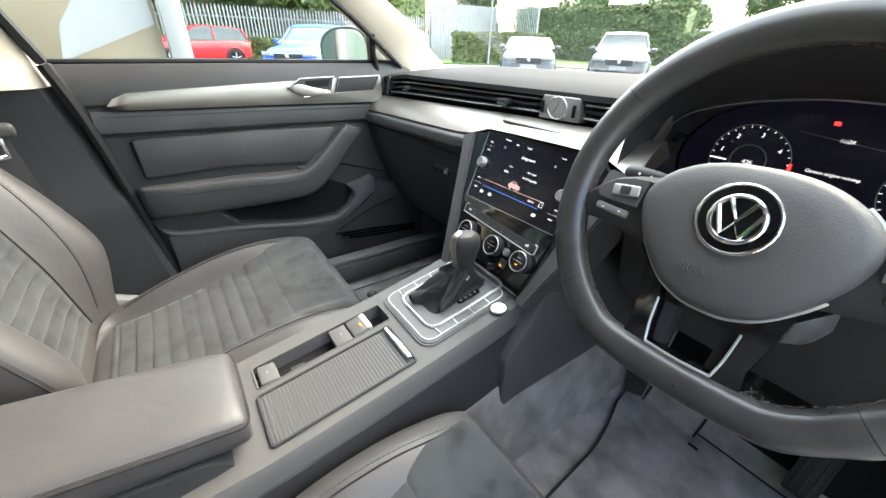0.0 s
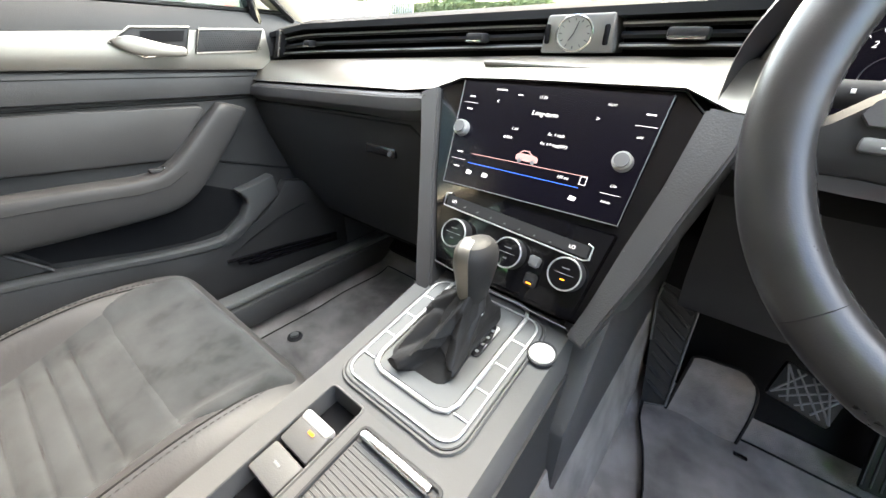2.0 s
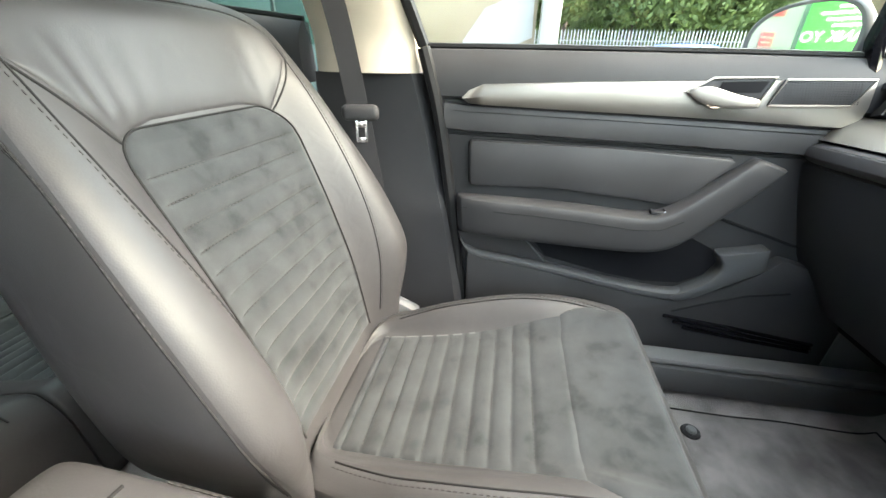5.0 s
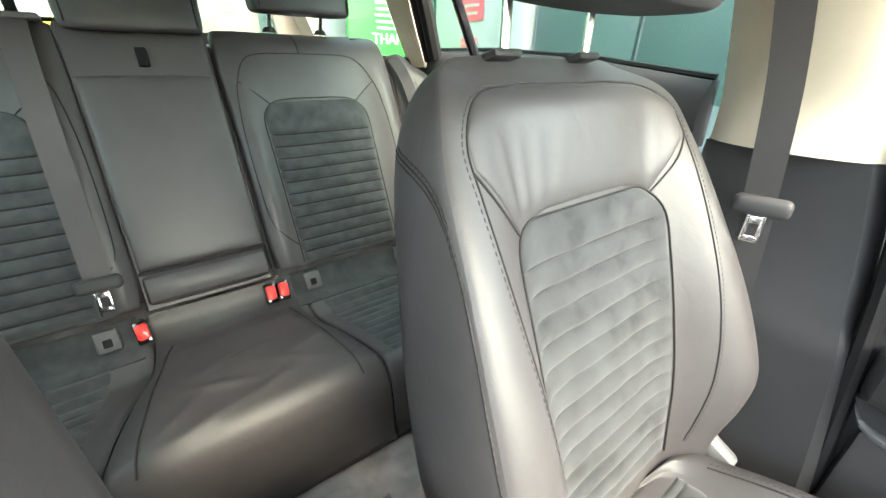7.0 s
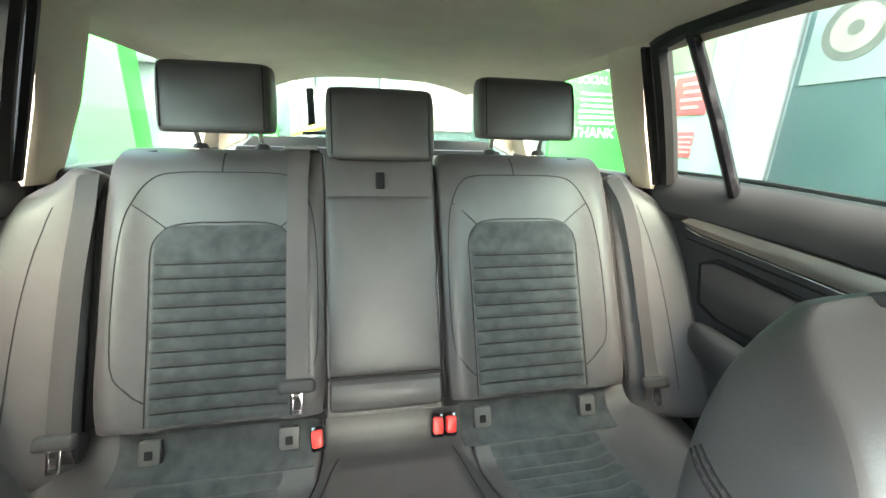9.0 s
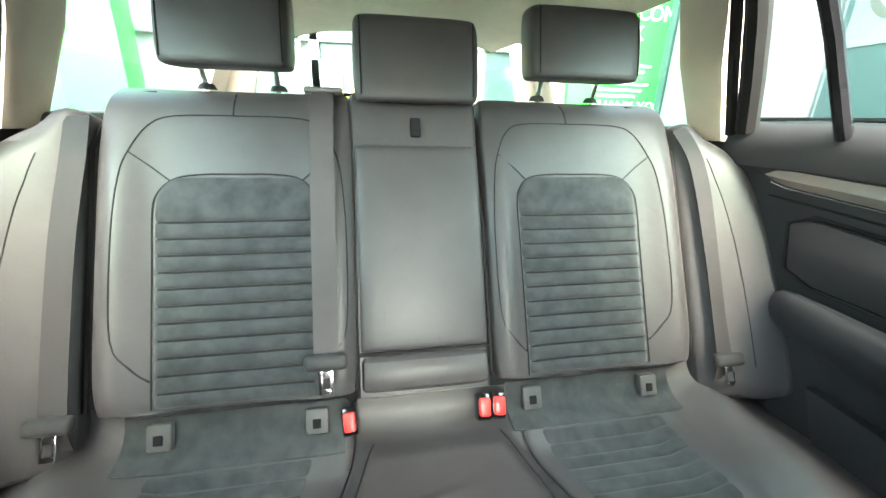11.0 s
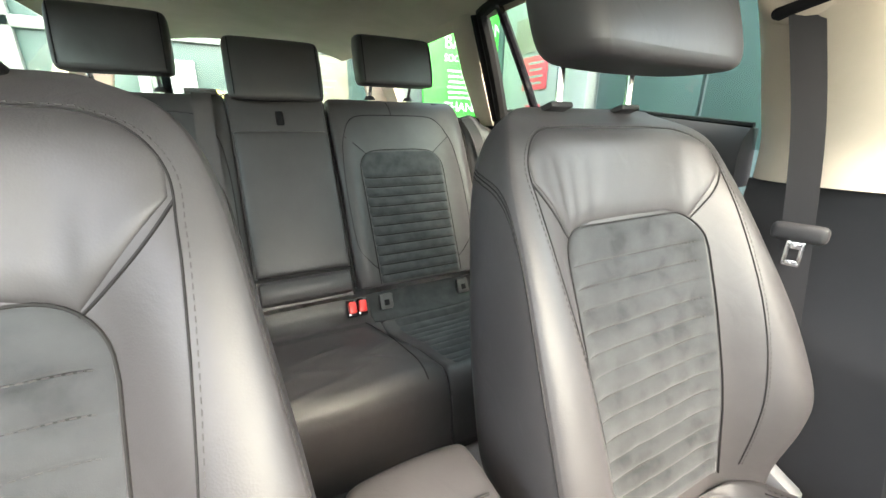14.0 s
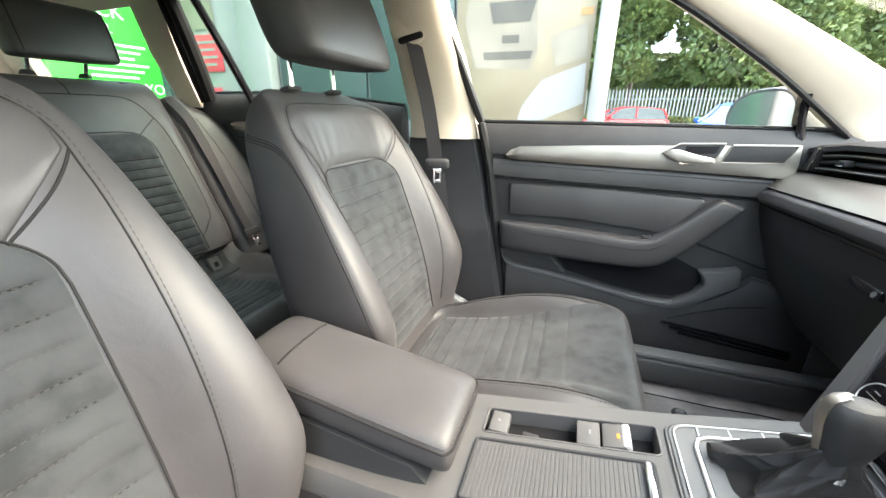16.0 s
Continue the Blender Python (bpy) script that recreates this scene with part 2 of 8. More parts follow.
def sheet(f, nu, nv, thick=None):
    """A surface f(u, v), with thickness along the vector thick."""
    bm = bmesh.new()
    g = [[bm.verts.new(f(i / nu, j / nv)) for j in range(nv + 1)] for i in range(nu + 1)]
    for i in range(nu):
        for j in range(nv):
            bm.faces.new((g[i][j], g[i + 1][j], g[i + 1][j + 1], g[i][j + 1]))
    if thick is not None:
        t = Vector(thick)
        h = [[bm.verts.new(v.co + t) for v in row] for row in g]
        for i in range(nu):
            for j in range(nv):
                bm.faces.new((h[i][j], h[i][j + 1], h[i + 1][j + 1], h[i + 1][j]))
        for i in range(nu):
            bm.faces.new((g[i][0], h[i][0], h[i + 1][0], g[i + 1][0]))
            bm.faces.new((g[i][nv], g[i + 1][nv], h[i + 1][nv], h[i][nv]))
        for j in range(nv):
            bm.faces.new((g[0][j], g[0][j + 1], h[0][j + 1], h[0][j]))
            bm.faces.new((g[nu][j], h[nu][j], h[nu][j + 1], g[nu][j + 1]))
    return bm


def lerp(table, t):
    """Straight-line value from a table of (place, value)."""
    if t <= table[0][0]:
        return table[0][1]
    for (a, va), (b, vb) in zip(table, table[1:]):
        if t <= b:
            return va + (vb - va) * (t - a) / (b - a)
    return table[-1][1]


def ease(table, t):
    """The same as a smooth line that does not overshoot."""
    if t <= table[0][0]:
        return table[0][1]
    if t >= table[-1][0]:
        return table[-1][1]
    k = len(table)
    d = [(table[i + 1][1] - table[i][1]) / (table[i + 1][0] - table[i][0]) for i in range(k - 1)]
    m = [0.0 if i in (0, k - 1) or d[i - 1] * d[i] <= 0 else 2 * d[i - 1] * d[i] / (d[i - 1] + d[i]) for i in range(k)]
    for i in range(k - 1):
        if t <= table[i + 1][0]:
            h = table[i + 1][0] - table[i][0]
            q = (t - table[i][0]) / h
            return ((2 * q ** 3 - 3 * q * q + 1) * table[i][1] + (q ** 3 - 2 * q * q + q) * h * m[i] + (3 * q * q - 2 * q ** 3) * table[i + 1][1] + (q ** 3 - q * q) * h * m[i + 1])
    return table[-1][1]


def curve(pts, n=6, closed=False):
    """A smooth line through points (Catmull-Rom)."""
    pts = [Vector(p) for p in pts]
    k = len(pts)
    out = []
    for i in range(k if closed else k - 1):
        p = [pts[(i + d) % k] if closed else pts[max(0, min(k - 1, i + d))] for d in (-1, 0, 1, 2)]
        for j in range(n):
            t = j / n
            out.append(0.5 * (2 * p[1] + (p[2] - p[0]) * t + (2 * p[0] - 5 * p[1] + 4 * p[2] - p[3]) * t * t + (3 * p[1] - p[0] - 3 * p[2] + p[3]) * t ** 3))
    if not closed:
        out.append(pts[-1])
    return out


def dashes(pts, length=0.0045, gap=0.0035, r=0.0007, lift=(0, 0, 0)):
    """Stitches along a line."""
    pts = [Vector(p) + Vector(lift) for p in pts]
    bm = bmesh.new()
    run, on, start = 0.0, True, pts[0]
    for a, b in zip(pts, pts[1:]):
        d = (b - a).length
        s = 0.0
        while s < d:
            need = (length if on else gap) - run
            step = min(need, d - s)
            s += step
            run += step
            if run >= (length if on else gap) - 1e-9:
                p = a + (b - a) * (s / d)
                if on:
                    tube([start, p], r, 4, bm=bm)
                start, on, run = p, not on, 0.0
    return bm


def words(text, m, size, material, parent, name="lettering", align="CENTER", depth=0.0002, slant=0.0):
    """Lettering in the built-in font, laid at the pose m (its x along the line, z out of the face)."""
    c = bpy.data.curves.new(name, "FONT")
    c.body, c.size, c.align_x, c.align_y, c.extrude, c.shear = text, size, align, "CENTER", depth, slant
    c.materials.append(material)
    ob = new(name, c)
    root = parent
    ob.parent = parent
    while root.parent:
        root = root.parent
    ob.matrix_parent_inverse = Matrix.Translation(-Vector(root.location)) if parent is root else Matrix.Identity(4)
    ob.matrix_basis = m
    return ob


def laid(ob, pts, lift=0.001, reach=0.08):
    """Points drawn onto the finished surface of ob."""
    dg = bpy.context.evaluated_depsgraph_get()
    tree = BVHTree.FromObject(ob, dg)
    out = []
    for p in pts:
        c, n, _, _ = tree.find_nearest(Vector(p))
        out.append(c + n * lift)
    return out


def side_x(z):
    """Half the width of the cabin's side at the height z: the glass leans in above the belt."""
    return 0.76 - 0.5 * max(0, z - 1.15)

# ---- the cabin's shell ----


def floor_z(x, y):
    z = ease([(-1.4, 0.62), (-1.0, 0.42), (-0.7, 0.37), (0.9, 0.385), (0.96, 0.405), (1.25, 0.80), (1.38, 0.95)], y)
    z += lerp([(-0.62, 0.0), (-0.50, 0.08), (-0.30, 0.10), (-0.15, 0.20), (1.0, 0.20), (1.2, 0.12)], y) * math.exp(-((x / 0.13) ** 4))
    return z + 0.05 * max(0, (abs(x) - 0.62) / 0.12) ** 2 + 0.004 * noise.noise((x * 6, y * 6, 0))


part("floor", sheet(lambda u, v: Vector((-0.80 + 1.6 * u, -1.45 + 2.85 * v, floor_z(-0.80 + 1.6 * u, -1.45 + 2.85 * v))), 64, 90, (0, 0, -0.03)), CARPET, None,
     "dark grey carpeted car floor with footwells", kind="structure")["category"] = "floor"


def roof_z(x, y):
    return lerp([(-2.2, 1.545), (-1.6, 1.56), (-0.8, 1.565), (0.0, 1.545), (0.35, 1.49)], y) - 0.28 * abs(x) ** 3.2


part("ceiling", sheet(lambda u, v: Vector(((2 * u - 1) * lerp([(0, 0.44), (0.25, 0.56), (0.8, 0.595), (1, 0.60)], v), -2.2 + 2.55 * v, roof_z((2 * u - 1) * 0.60, -2.2 + 2.55 * v))), 24, 40, (0, 0, 0.03)), BEIGE, None,
     "pale beige fabric car headliner", kind="structure")["category"] = "ceiling"


def strip(name, left, right, material, thick, s, label, kind="structure", parent=None, bulge=0.012):
    """A pillar cover between two lines of (y, z) that run up the cabin's side s; bowed inwards."""
    n = len(left)

    def f(u, v):
        i = min(int(u * (n - 1)), n - 2)
        t = u * (n - 1) - i
        yl, zl = (left[i][k] + (left[i + 1][k] - left[i][k]) * t for k in (0, 1))
        yr, zr = (right[i][k] + (right[i + 1][k] - right[i][k]) * t for k in (0, 1))
        y, z = yl + (yr - yl) * v, zl + (zr - zl) * v
        return Vector((s * (side_x(z) - bulge * math.sin(math.pi * v) ** 0.5), y, z))
    return part(name, sheet(f, 16, 10, (s * thick, 0, 0)), material, parent, label, kind=kind)


for s in (-1, 1):
    # front pillar, centre pillar, rear pillars
    strip("trim_pillar_front", [(0.835, 1.09), (0.665, 1.218), (0.568, 1.283), (0.37, 1.397), (0.19, 1.465)], [(1.01, 1.09), (0.83, 1.235), (0.70, 1.303), (0.495, 1.405), (0.28, 1.48)], BEIGE, 0.05, s, "pale beige cloth windscreen pillar cover")["category"] = "pillar trim"
    strip("trim_pillar_centre", [(-0.318, 1.083), (-0.322, 1.30), (-0.335, 1.49)], [(-0.094, 1.083), (-0.128, 1.30), (-0.178, 1.49)], BEIGE, 0.05, s, "pale beige upper door pillar cover", bulge=0.045)["category"] = "pillar trim"
    strip("trim_pillar_rear", [(-1.30, 1.17), (-1.285, 1.35), (-1.24, 1.50)], [(-1.20, 1.17), (-1.165, 1.33), (-1.10, 1.52)], BEIGE, 0.05, s, "pale beige rear pillar cover", bulge=0.015)["category"] = "pillar trim"
    strip("trim_pillar_tail", [(-2.24, 1.2), (-2.18, 1.4), (-2.10, 1.52)], [(-2.06, 1.2), (-2.00, 1.4), (-1.92, 1.50)], BEIGE, 0.05, s, "pale beige tailgate pillar cover")["category"] = "pillar trim"
    # the roof's side rails, over the windows
    part("trim_roof_rail", sheet(lambda u, v, s=s: Vector((s * (0.525 + 0.075 * v), -2.1 + 2.5 * u, lerp([(-2.2, 1.515), (-0.8, 1.53), (0, 1.495), (0.4, 1.44)], -2.1 + 2.5 * u) - 0.045 * v * v)), 30, 6, (0, 0, 0.03)), BEIGE, None,
         "pale beige headliner edge above side windows", kind="structure")["category"] = "roof trim"
    # lower centre pillar with its step
    part("trim_pillar_lower", loft([[(s * (0.755 - d1), y0, z), (s * (0.755 - d1), y1 - 0.02, z), (s * (0.755 - d1 + 0.025), y1, z), (s * 0.82, y1, z), (s * 0.82, y0, z)]
         for z, y0, y1, d1 in ((0.42, -0.36, 0.040, 0.045), (0.60, -0.35, 0.015, 0.04), (0.78, -0.34, -0.015, 0.03), (0.815, -0.335, -0.024, 0.026), (0.845, -0.33, -0.034, 0.012), (0.98, -0.322, -0.062, 0.010), (1.083, -0.318, -0.088, 0.010))]), HARD, None,
         "dark grey plastic lower door pillar cover", kind="structure")["category"] = "pillar trim"
    # sill
    part("trim_sill", prism([(-1.2, 0.40), (-1.2, 0.475), (1.1, 0.475), (1.1, 0.40)], "x", s * 0.66, s * 0.80, 0.012), DECK, None, "dark plastic door sill cover", kind="structure")["category"] = "sill"
    # light cap strip: the sill's glare is put into its colour
    part("trim_sill_cap_glare", prism([(-0.15, 0.476), (-0.15, 0.493), (1.02, 0.493), (1.02, 0.476)], "x", s * 0.668, s * 0.716, 0.006), SILL, None, "light grey plastic cap on the door sill, glare put into its colour", kind="structure")["category"] = "sill"
    part("trim_sill_strip", prism([(-0.2, 0.47), (-0.2, 0.481), (0.80, 0.481), (0.80, 0.47)], "x", s * 0.742, s * 0.755, 0.003), CHROME, None, "bright metal door sill strip", kind="structure")["category"] = "sill"
    # black window frames and seals
    bm = tube([(s * side_x(z), y, z) for y, z in ((-0.085, 1.135), (-0.155, 1.35), (-0.195, 1.46))], 0.012, 6)
    part("trim_seal", bm, RUBBER, None, "black rubber door seal beside pillar", kind="structure")["category"] = "seal"
    bm = tube(curve([(s * (side_x(z) - 0.014), y, z) for y, z in ((0.030, 0.47), (0.010, 0.59), (-0.022, 0.83), (-0.051, 1.01), (-0.082, 1.13))], 4), 0.0135, 8)
    part("trim_seal", bm, RUBBER, None, "black rubber door seal beside pillar", kind="structure")["category"] = "seal"

for s in (-1, 1):
    part("wall_side", prism([(-1.35, 0.35), (-1.35, 1.18), (-1.02, 1.16), (-0.80, 0.60), (-0.80, 0.35)], "x", s * 0.772, s * 0.83, 0.004), HARD, None, "dark side lining beside the rear seat", kind="structure")["category"] = "side lining"
# side of the luggage space and of the tail
for s in (-1, 1):
    part("wall_luggage", prism([(-2.25, 0.5), (-2.25, 1.22), (-1.26, 1.20), (-1.26, 0.5)], "x", s * 0.70, s * 0.78, 0.01), HARD, None, "dark luggage space side lining", kind="structure")["category"] = "side lining"
for s in (-1, 1):
    part("wall_kick", prism([(0.86, 0.36), (0.86, 1.10), (1.45, 1.10), (1.45, 0.36)], "x", s * 0.72, s * 0.82, 0.01), DECK, None, "dark footwell side lining", kind="structure")["category"] = "side lining"
# added near-black sheet that paints the shade under the dashboard
part("wall_toe_shade", sheet(lambda u, v: Vector((-0.76 + 1.52 * u, 0.985 + 0.38 * v, floor_z(-0.76 + 1.52 * u, 0.985 + 0.38 * v) + 0.014)), 40, 16, (0, 0.004, -0.010)), DARK, None, "near-black sheet over the footwell front, shade put into its colour", kind="structure")["category"] = "bulkhead"
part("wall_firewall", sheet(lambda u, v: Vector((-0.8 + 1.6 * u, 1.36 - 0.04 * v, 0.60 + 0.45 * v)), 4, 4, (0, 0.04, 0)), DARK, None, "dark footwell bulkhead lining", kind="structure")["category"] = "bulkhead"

cover = thing("luggage_cover", (0, -1.75, 1.17), "black roller luggage cover behind the rear seat", "luggage cover")
part("cassette", rbox((0, -1.36, 1.185), (1.16, 0.07, 0.06), 0.02), HARD, cover)
part("blind", sheet(lambda u, v: Vector((-0.56 + 1.12 * u, -1.39 - 0.75 * v, 1.20 + 0.004 * math.sin(9 * u))), 8, 6, (0, 0, -0.004)), MAT, cover)
for s in (-1, 1):
    part("end_flap", rbox((s * 0.50, -1.34, 1.225), (0.12, 0.05, 0.012), 0.005, turn=(0, 0, s * 12)), HARD, cover)

tail = thing("tailgate", (0, -2.2, 1.2), "closed tailgate with beige lining and wide rear window", "tailgate")
part("lower_lining", rbox((0, -2.24, 0.98), (1.3, 0.06, 0.5), 0.02), HARD, tail)
for s in (-1, 1):
    part("side_lining", prism([(s * 0.575, 1.26), (s * 0.52, 1.52), (s * 0.66, 1.54), (s * 0.70, 1.2)], "y", -2.2, -2.16, 0.01), BEIGE, tail)
part("top_lining", prism([(-0.56, 1.540), (-0.3, 1.552), (0.3, 1.552), (0.56, 1.540), (0.56, 1.60), (-0.56, 1.60)], "y", -2.2, -2.14, 0.008), BEIGE, tail)
part("sill_lining", prism([(-0.6, 1.23), (0.6, 1.23), (0.55, 1.275), (-0.55, 1.275)], "y", -2.21, -2.17, 0.006), HARD, tail)
pn = part("pane", prism([(-0.60, 1.26), (0.60, 1.26), (0.55, 1.56), (-0.55, 1.56)], "y", -2.19, -2.186), TINT, tail, smooth=0)
pn.visible_shadow = False
part("rear_wiper", tube([(0.02, -2.22, 1.28), (0.1, -2.215, 1.30), (0.34, -2.21, 1.29)], 0.008, 6), RUBBER, tail)

# windows of the sides, windscreen


def side_window(name, pts, s, mat, label):
    bm = bmesh.new()
    lo = [bm.verts.new((s * (side_x(z) + 0.022), y, z)) for y, z in pts]
    hi = [bm.verts.new((s * (side_x(z) + 0.026), y, z)) for y, z in pts]
    bm.faces.new(lo), bm.faces.new(hi[::-1])
    for i in range(len(pts)):
        bm.faces.new((lo[i], hi[i], hi[(i + 1) % len(pts)], lo[(i + 1) % len(pts)]))
    ob = part(name, bm, mat, None, label, smooth=0, kind="structure")
    ob["category"] = "window"
    ob.visible_shadow = False


for s in (-1, 1):
    side_window("window_1" if s < 0 else "window_2", [(-0.10, 1.11), (0.83, 1.09), (0.34, 1.395), (0.1, 1.47), (-0.19, 1.48)], s, GLASS, "clear front door window glass")
    side_window("window_3" if s < 0 else "window_4", [(-0.30, 1.13), (-0.94, 1.20), (-0.985, 1.51), (-0.33, 1.50)], s, TINT, "green-tinted rear door window glass")
    side_window("window_5" if s < 0 else "window_6", [(-0.95, 1.2), (-1.13, 1.22), (-1.07, 1.50), (-0.985, 1.51)], s, TINT, "small tinted fixed rear door window")
    side_window("window_7" if s < 0 else "window_8", [(-1.28, 1.18), (-2.08, 1.2), (-1.95, 1.5), (-1.22, 1.51)], s, TINT, "tinted rear quarter window glass")
ws = part("window_9", sheet(lambda u, v: Vector(((2 * u - 1) * (0.72 - 0.16 * v), 1.28 - 0.93 * v + 0.06 * (1 - (2 * u - 1) ** 2), 1.12 + 0.37 * v)), 8, 6, (0, 0.003, 0.004)), GLASS, None, "clear laminated windscreen glass", kind="structure")
ws["category"] = "window"
ws.visible_shadow = False

# ---- doors ----


def slab(name, pts, x0, x1, mat, parent, label="", bevel=0.004, s=-1):
    return part(name, prism(pts, "x", s * x0, s * x1, bevel), mat, parent, label)


def front_door(s):
    d = thing("front_door", (s * 0.78, 0.3, 0.45), "closed front car door, dark leather lining with silver strip and armrest", "car door")
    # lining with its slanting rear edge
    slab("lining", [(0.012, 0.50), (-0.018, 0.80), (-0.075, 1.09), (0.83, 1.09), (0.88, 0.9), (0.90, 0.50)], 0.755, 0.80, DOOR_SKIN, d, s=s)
    # padded shoulder under the window, bowed over the top
    prof = [(0.80, 1.06), (0.757, 1.055), (0.745, 1.065), (0.742, 1.09), (0.748, 1.125), (0.762, 1.15), (0.785, 1.155), (0.80, 1.15)]
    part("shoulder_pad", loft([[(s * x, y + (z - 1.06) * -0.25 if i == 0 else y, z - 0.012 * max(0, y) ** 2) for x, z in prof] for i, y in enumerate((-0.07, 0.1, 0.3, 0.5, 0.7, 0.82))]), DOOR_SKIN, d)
    part("window_seal", tube([(s * 0.772, y, 1.156 - 0.012 * max(0, y) ** 2) for y in (-0.09, 0.2, 0.5, 0.82)], 0.006, 6), RUBBER, d)
    # silver strip, a long tapering bar with a folded face
    rings = []
    for y, z0, z1 in ((-0.013, 1.060, 1.064), (0.0, 1.050, 1.078), (0.03, 1.048, 1.090), (0.2, 1.044, 1.098), (0.45, 1.038, 1.106), (0.70, 1.030, 1.114)):
        m = z0 + (z1 - z0) * 0.45
        rings.append([(s * 0.755, y, z0), (s * 0.737, y, z0 + 0.002), (s * 0.730, y, m), (s * 0.737, y, z1 - 0.002), (s * 0.755, y, z1)])
    part("silver_strip", loft(rings), SILVER, d, "champagne brushed metal strip")
    # padded band below it, with a stitched line
    rings = [[(s * 0.76, y, zb), (s * 0.742, y, zb + 0.006), (s * 0.738, y, zt - 0.012), (s * 0.745, y, zt - 0.001), (s * 0.76, y, zt)] for y, zb, zt in ((-0.05, 0.995, 1.052), (0.0, 0.992, 1.048), (0.3, 0.985, 1.040), (0.66, 0.975, 1.028), (0.72, 0.974, 1.026))]
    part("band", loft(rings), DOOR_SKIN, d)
    part("seam", tube([(s * 0.7383, y, z) for y, z in ((-0.03, 1.038), (0.0, 1.036), (0.3, 1.029), (0.70, 1.018))], 0.0012, 5), SEAM, d)
    # shadow gap painted as a dark tube, then the padded inset
    part("groove_shade", tube([(s * 0.7545, y, z) for y, z in ((-0.045, 0.99), (0.3, 0.982), (0.72, 0.971))], 0.003, 6), SEAM, d)
    inset = [(0.006, 0.972), (0.012, 0.978), (0.30, 0.976), (0.525, 0.966), (0.532, 0.958), (0.455, 0.868), (0.43, 0.866), (0.20, 0.884), (0.018, 0.880), (0.010, 0.885)]
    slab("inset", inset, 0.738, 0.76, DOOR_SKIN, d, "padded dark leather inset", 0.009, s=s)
    part("inset_edge", tube([(s * 0.7545, y, z) for y, z in inset], 0.004, 6, True), SEAM, d)
    # armrest with its flat top, tall face and straight rising pull handle
    rings, x0 = [], 0.757
    for yt, zt, yb, zb, dep in ((-0.018, 0.860, -0.012, 0.776, 0.030), (-0.012, 0.862, -0.008, 0.774, 0.048), (0.05, 0.862, 0.05, 0.772, 0.066), (0.15, 0.862, 0.15, 0.770, 0.072), (0.26, 0.858, 0.27, 0.767, 0.074), (0.35, 0.850, 0.375, 0.766, 0.074), (0.395, 0.850, 0.425, 0.772, 0.072), (0.425, 0.860, 0.462, 0.790, 0.068), (0.46, 0.886, 0.505, 0.832, 0.062), (0.51, 0.930, 0.555, 0.882, 0.054), (0.548, 0.963, 0.596, 0.928, 0.046), (0.560, 0.970, 0.618, 0.950, 0.040), (0.567, 0.972, 0.622, 0.954, 0.030)):
        at = lambda f, d_: (s * (x0 - d_), yt + (yb - yt) * f, zt + (zb - zt) * f)
        rings.append([at(0, 0), at(0, dep * 0.5), at(0, dep * 0.86), at(0.03, dep * 0.95), at(0.12, dep), at(0.5, dep * 1.01), at(0.86, dep * 0.97), at(0.96, dep * 0.90), at(1.0, dep * 0.75), at(1.0, 0)])
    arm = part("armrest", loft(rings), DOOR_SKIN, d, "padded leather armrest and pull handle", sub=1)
    part("seam", tube(laid(arm, [(s * (0.757 - k), y, z) for y, z, k in ((0.0, 0.838, 0.053), (0.08, 0.838, 0.07), (0.15, 0.838, 0.075), (0.26, 0.833, 0.077), (0.36, 0.825, 0.077), (0.41, 0.828, 0.074), (0.45, 0.848, 0.068))], 0.0003), 0.0012, 5), SEAM, arm)
    part("window_switch", rbox((s * 0.715, 0.405, 0.856), (0.018, 0.03, 0.008), 0.003, turn=(-5, 0, 0)), HARD, d)
    part("switch_edge", rbox((s * 0.715, 0.418, 0.860), (0.016, 0.004, 0.003), 0.001, turn=(-5, 0, 0)), CHROME, d)
    # handle recess and loudspeaker grille, each in a slim metal frame
    hexa = [(0.402, 1.086), (0.440, 1.110), (0.540, 1.113), (0.522, 1.066), (0.448, 1.060)]
    slab("handle_recess", hexa, 0.7275, 0.735, HARD, d, bevel=0.002, s=s)
    part("recess_frame", tube([(s * 0.727, y, z) for y, z in hexa], 0.0022, 6, True), SILVER, d)
    # flat near-black slab paints the shade inside the handle recess
    slab("recess_shadow", [(0.455, 1.104), (0.530, 1.107), (0.522, 1.088), (0.452, 1.086)], 0.7262, 0.728, DARK, d, bevel=0.0, s=s)
    rings = []
    for y, z, hh, out in ((0.404, 1.0855, 0.003, 0.000), (0.418, 1.084, 0.013, 0.006), (0.440, 1.081, 0.018, 0.010), (0.465, 1.075, 0.014, 0.013), (0.500, 1.071, 0.010, 0.013), (0.521, 1.070, 0.008, 0.010), (0.524, 1.070, 0.003, 0.006)):
        rings.append([(s * (0.727 - out - 0.003 * math.cos(a)), y, z + hh * math.sin(a)) for a in (k * math.pi / 5 for k in range(10))])
    part("door_handle", loft(rings), SILVER, d, "satin metal inner door handle", sub=1)
    grid = [(0.556, 1.110), (0.690, 1.113), (0.668, 1.070), (0.540, 1.067)]
    slab("speaker_grille", grid, 0.7255, 0.735, HARD, d, "dark loudspeaker grille", 0.001, s=s)
    part("grille_frame", tube([(s * 0.7255, y, z) for y, z in grid], 0.0022, 6, True), SILVER, d)
    bm = bmesh.new()
    for i in range(9):
        for k in range(26):
            disc((s * 0.7255, 0.556 + 0.0046 * k - i * 0.0008 + 0.006, 1.0735 + 0.0040 * i), (-s, 0, 0), 0.0011, 0.0009, 0.0008, 4, bm=bm)
    part("grille_dots", bm, DARK, d, kind="stuff")
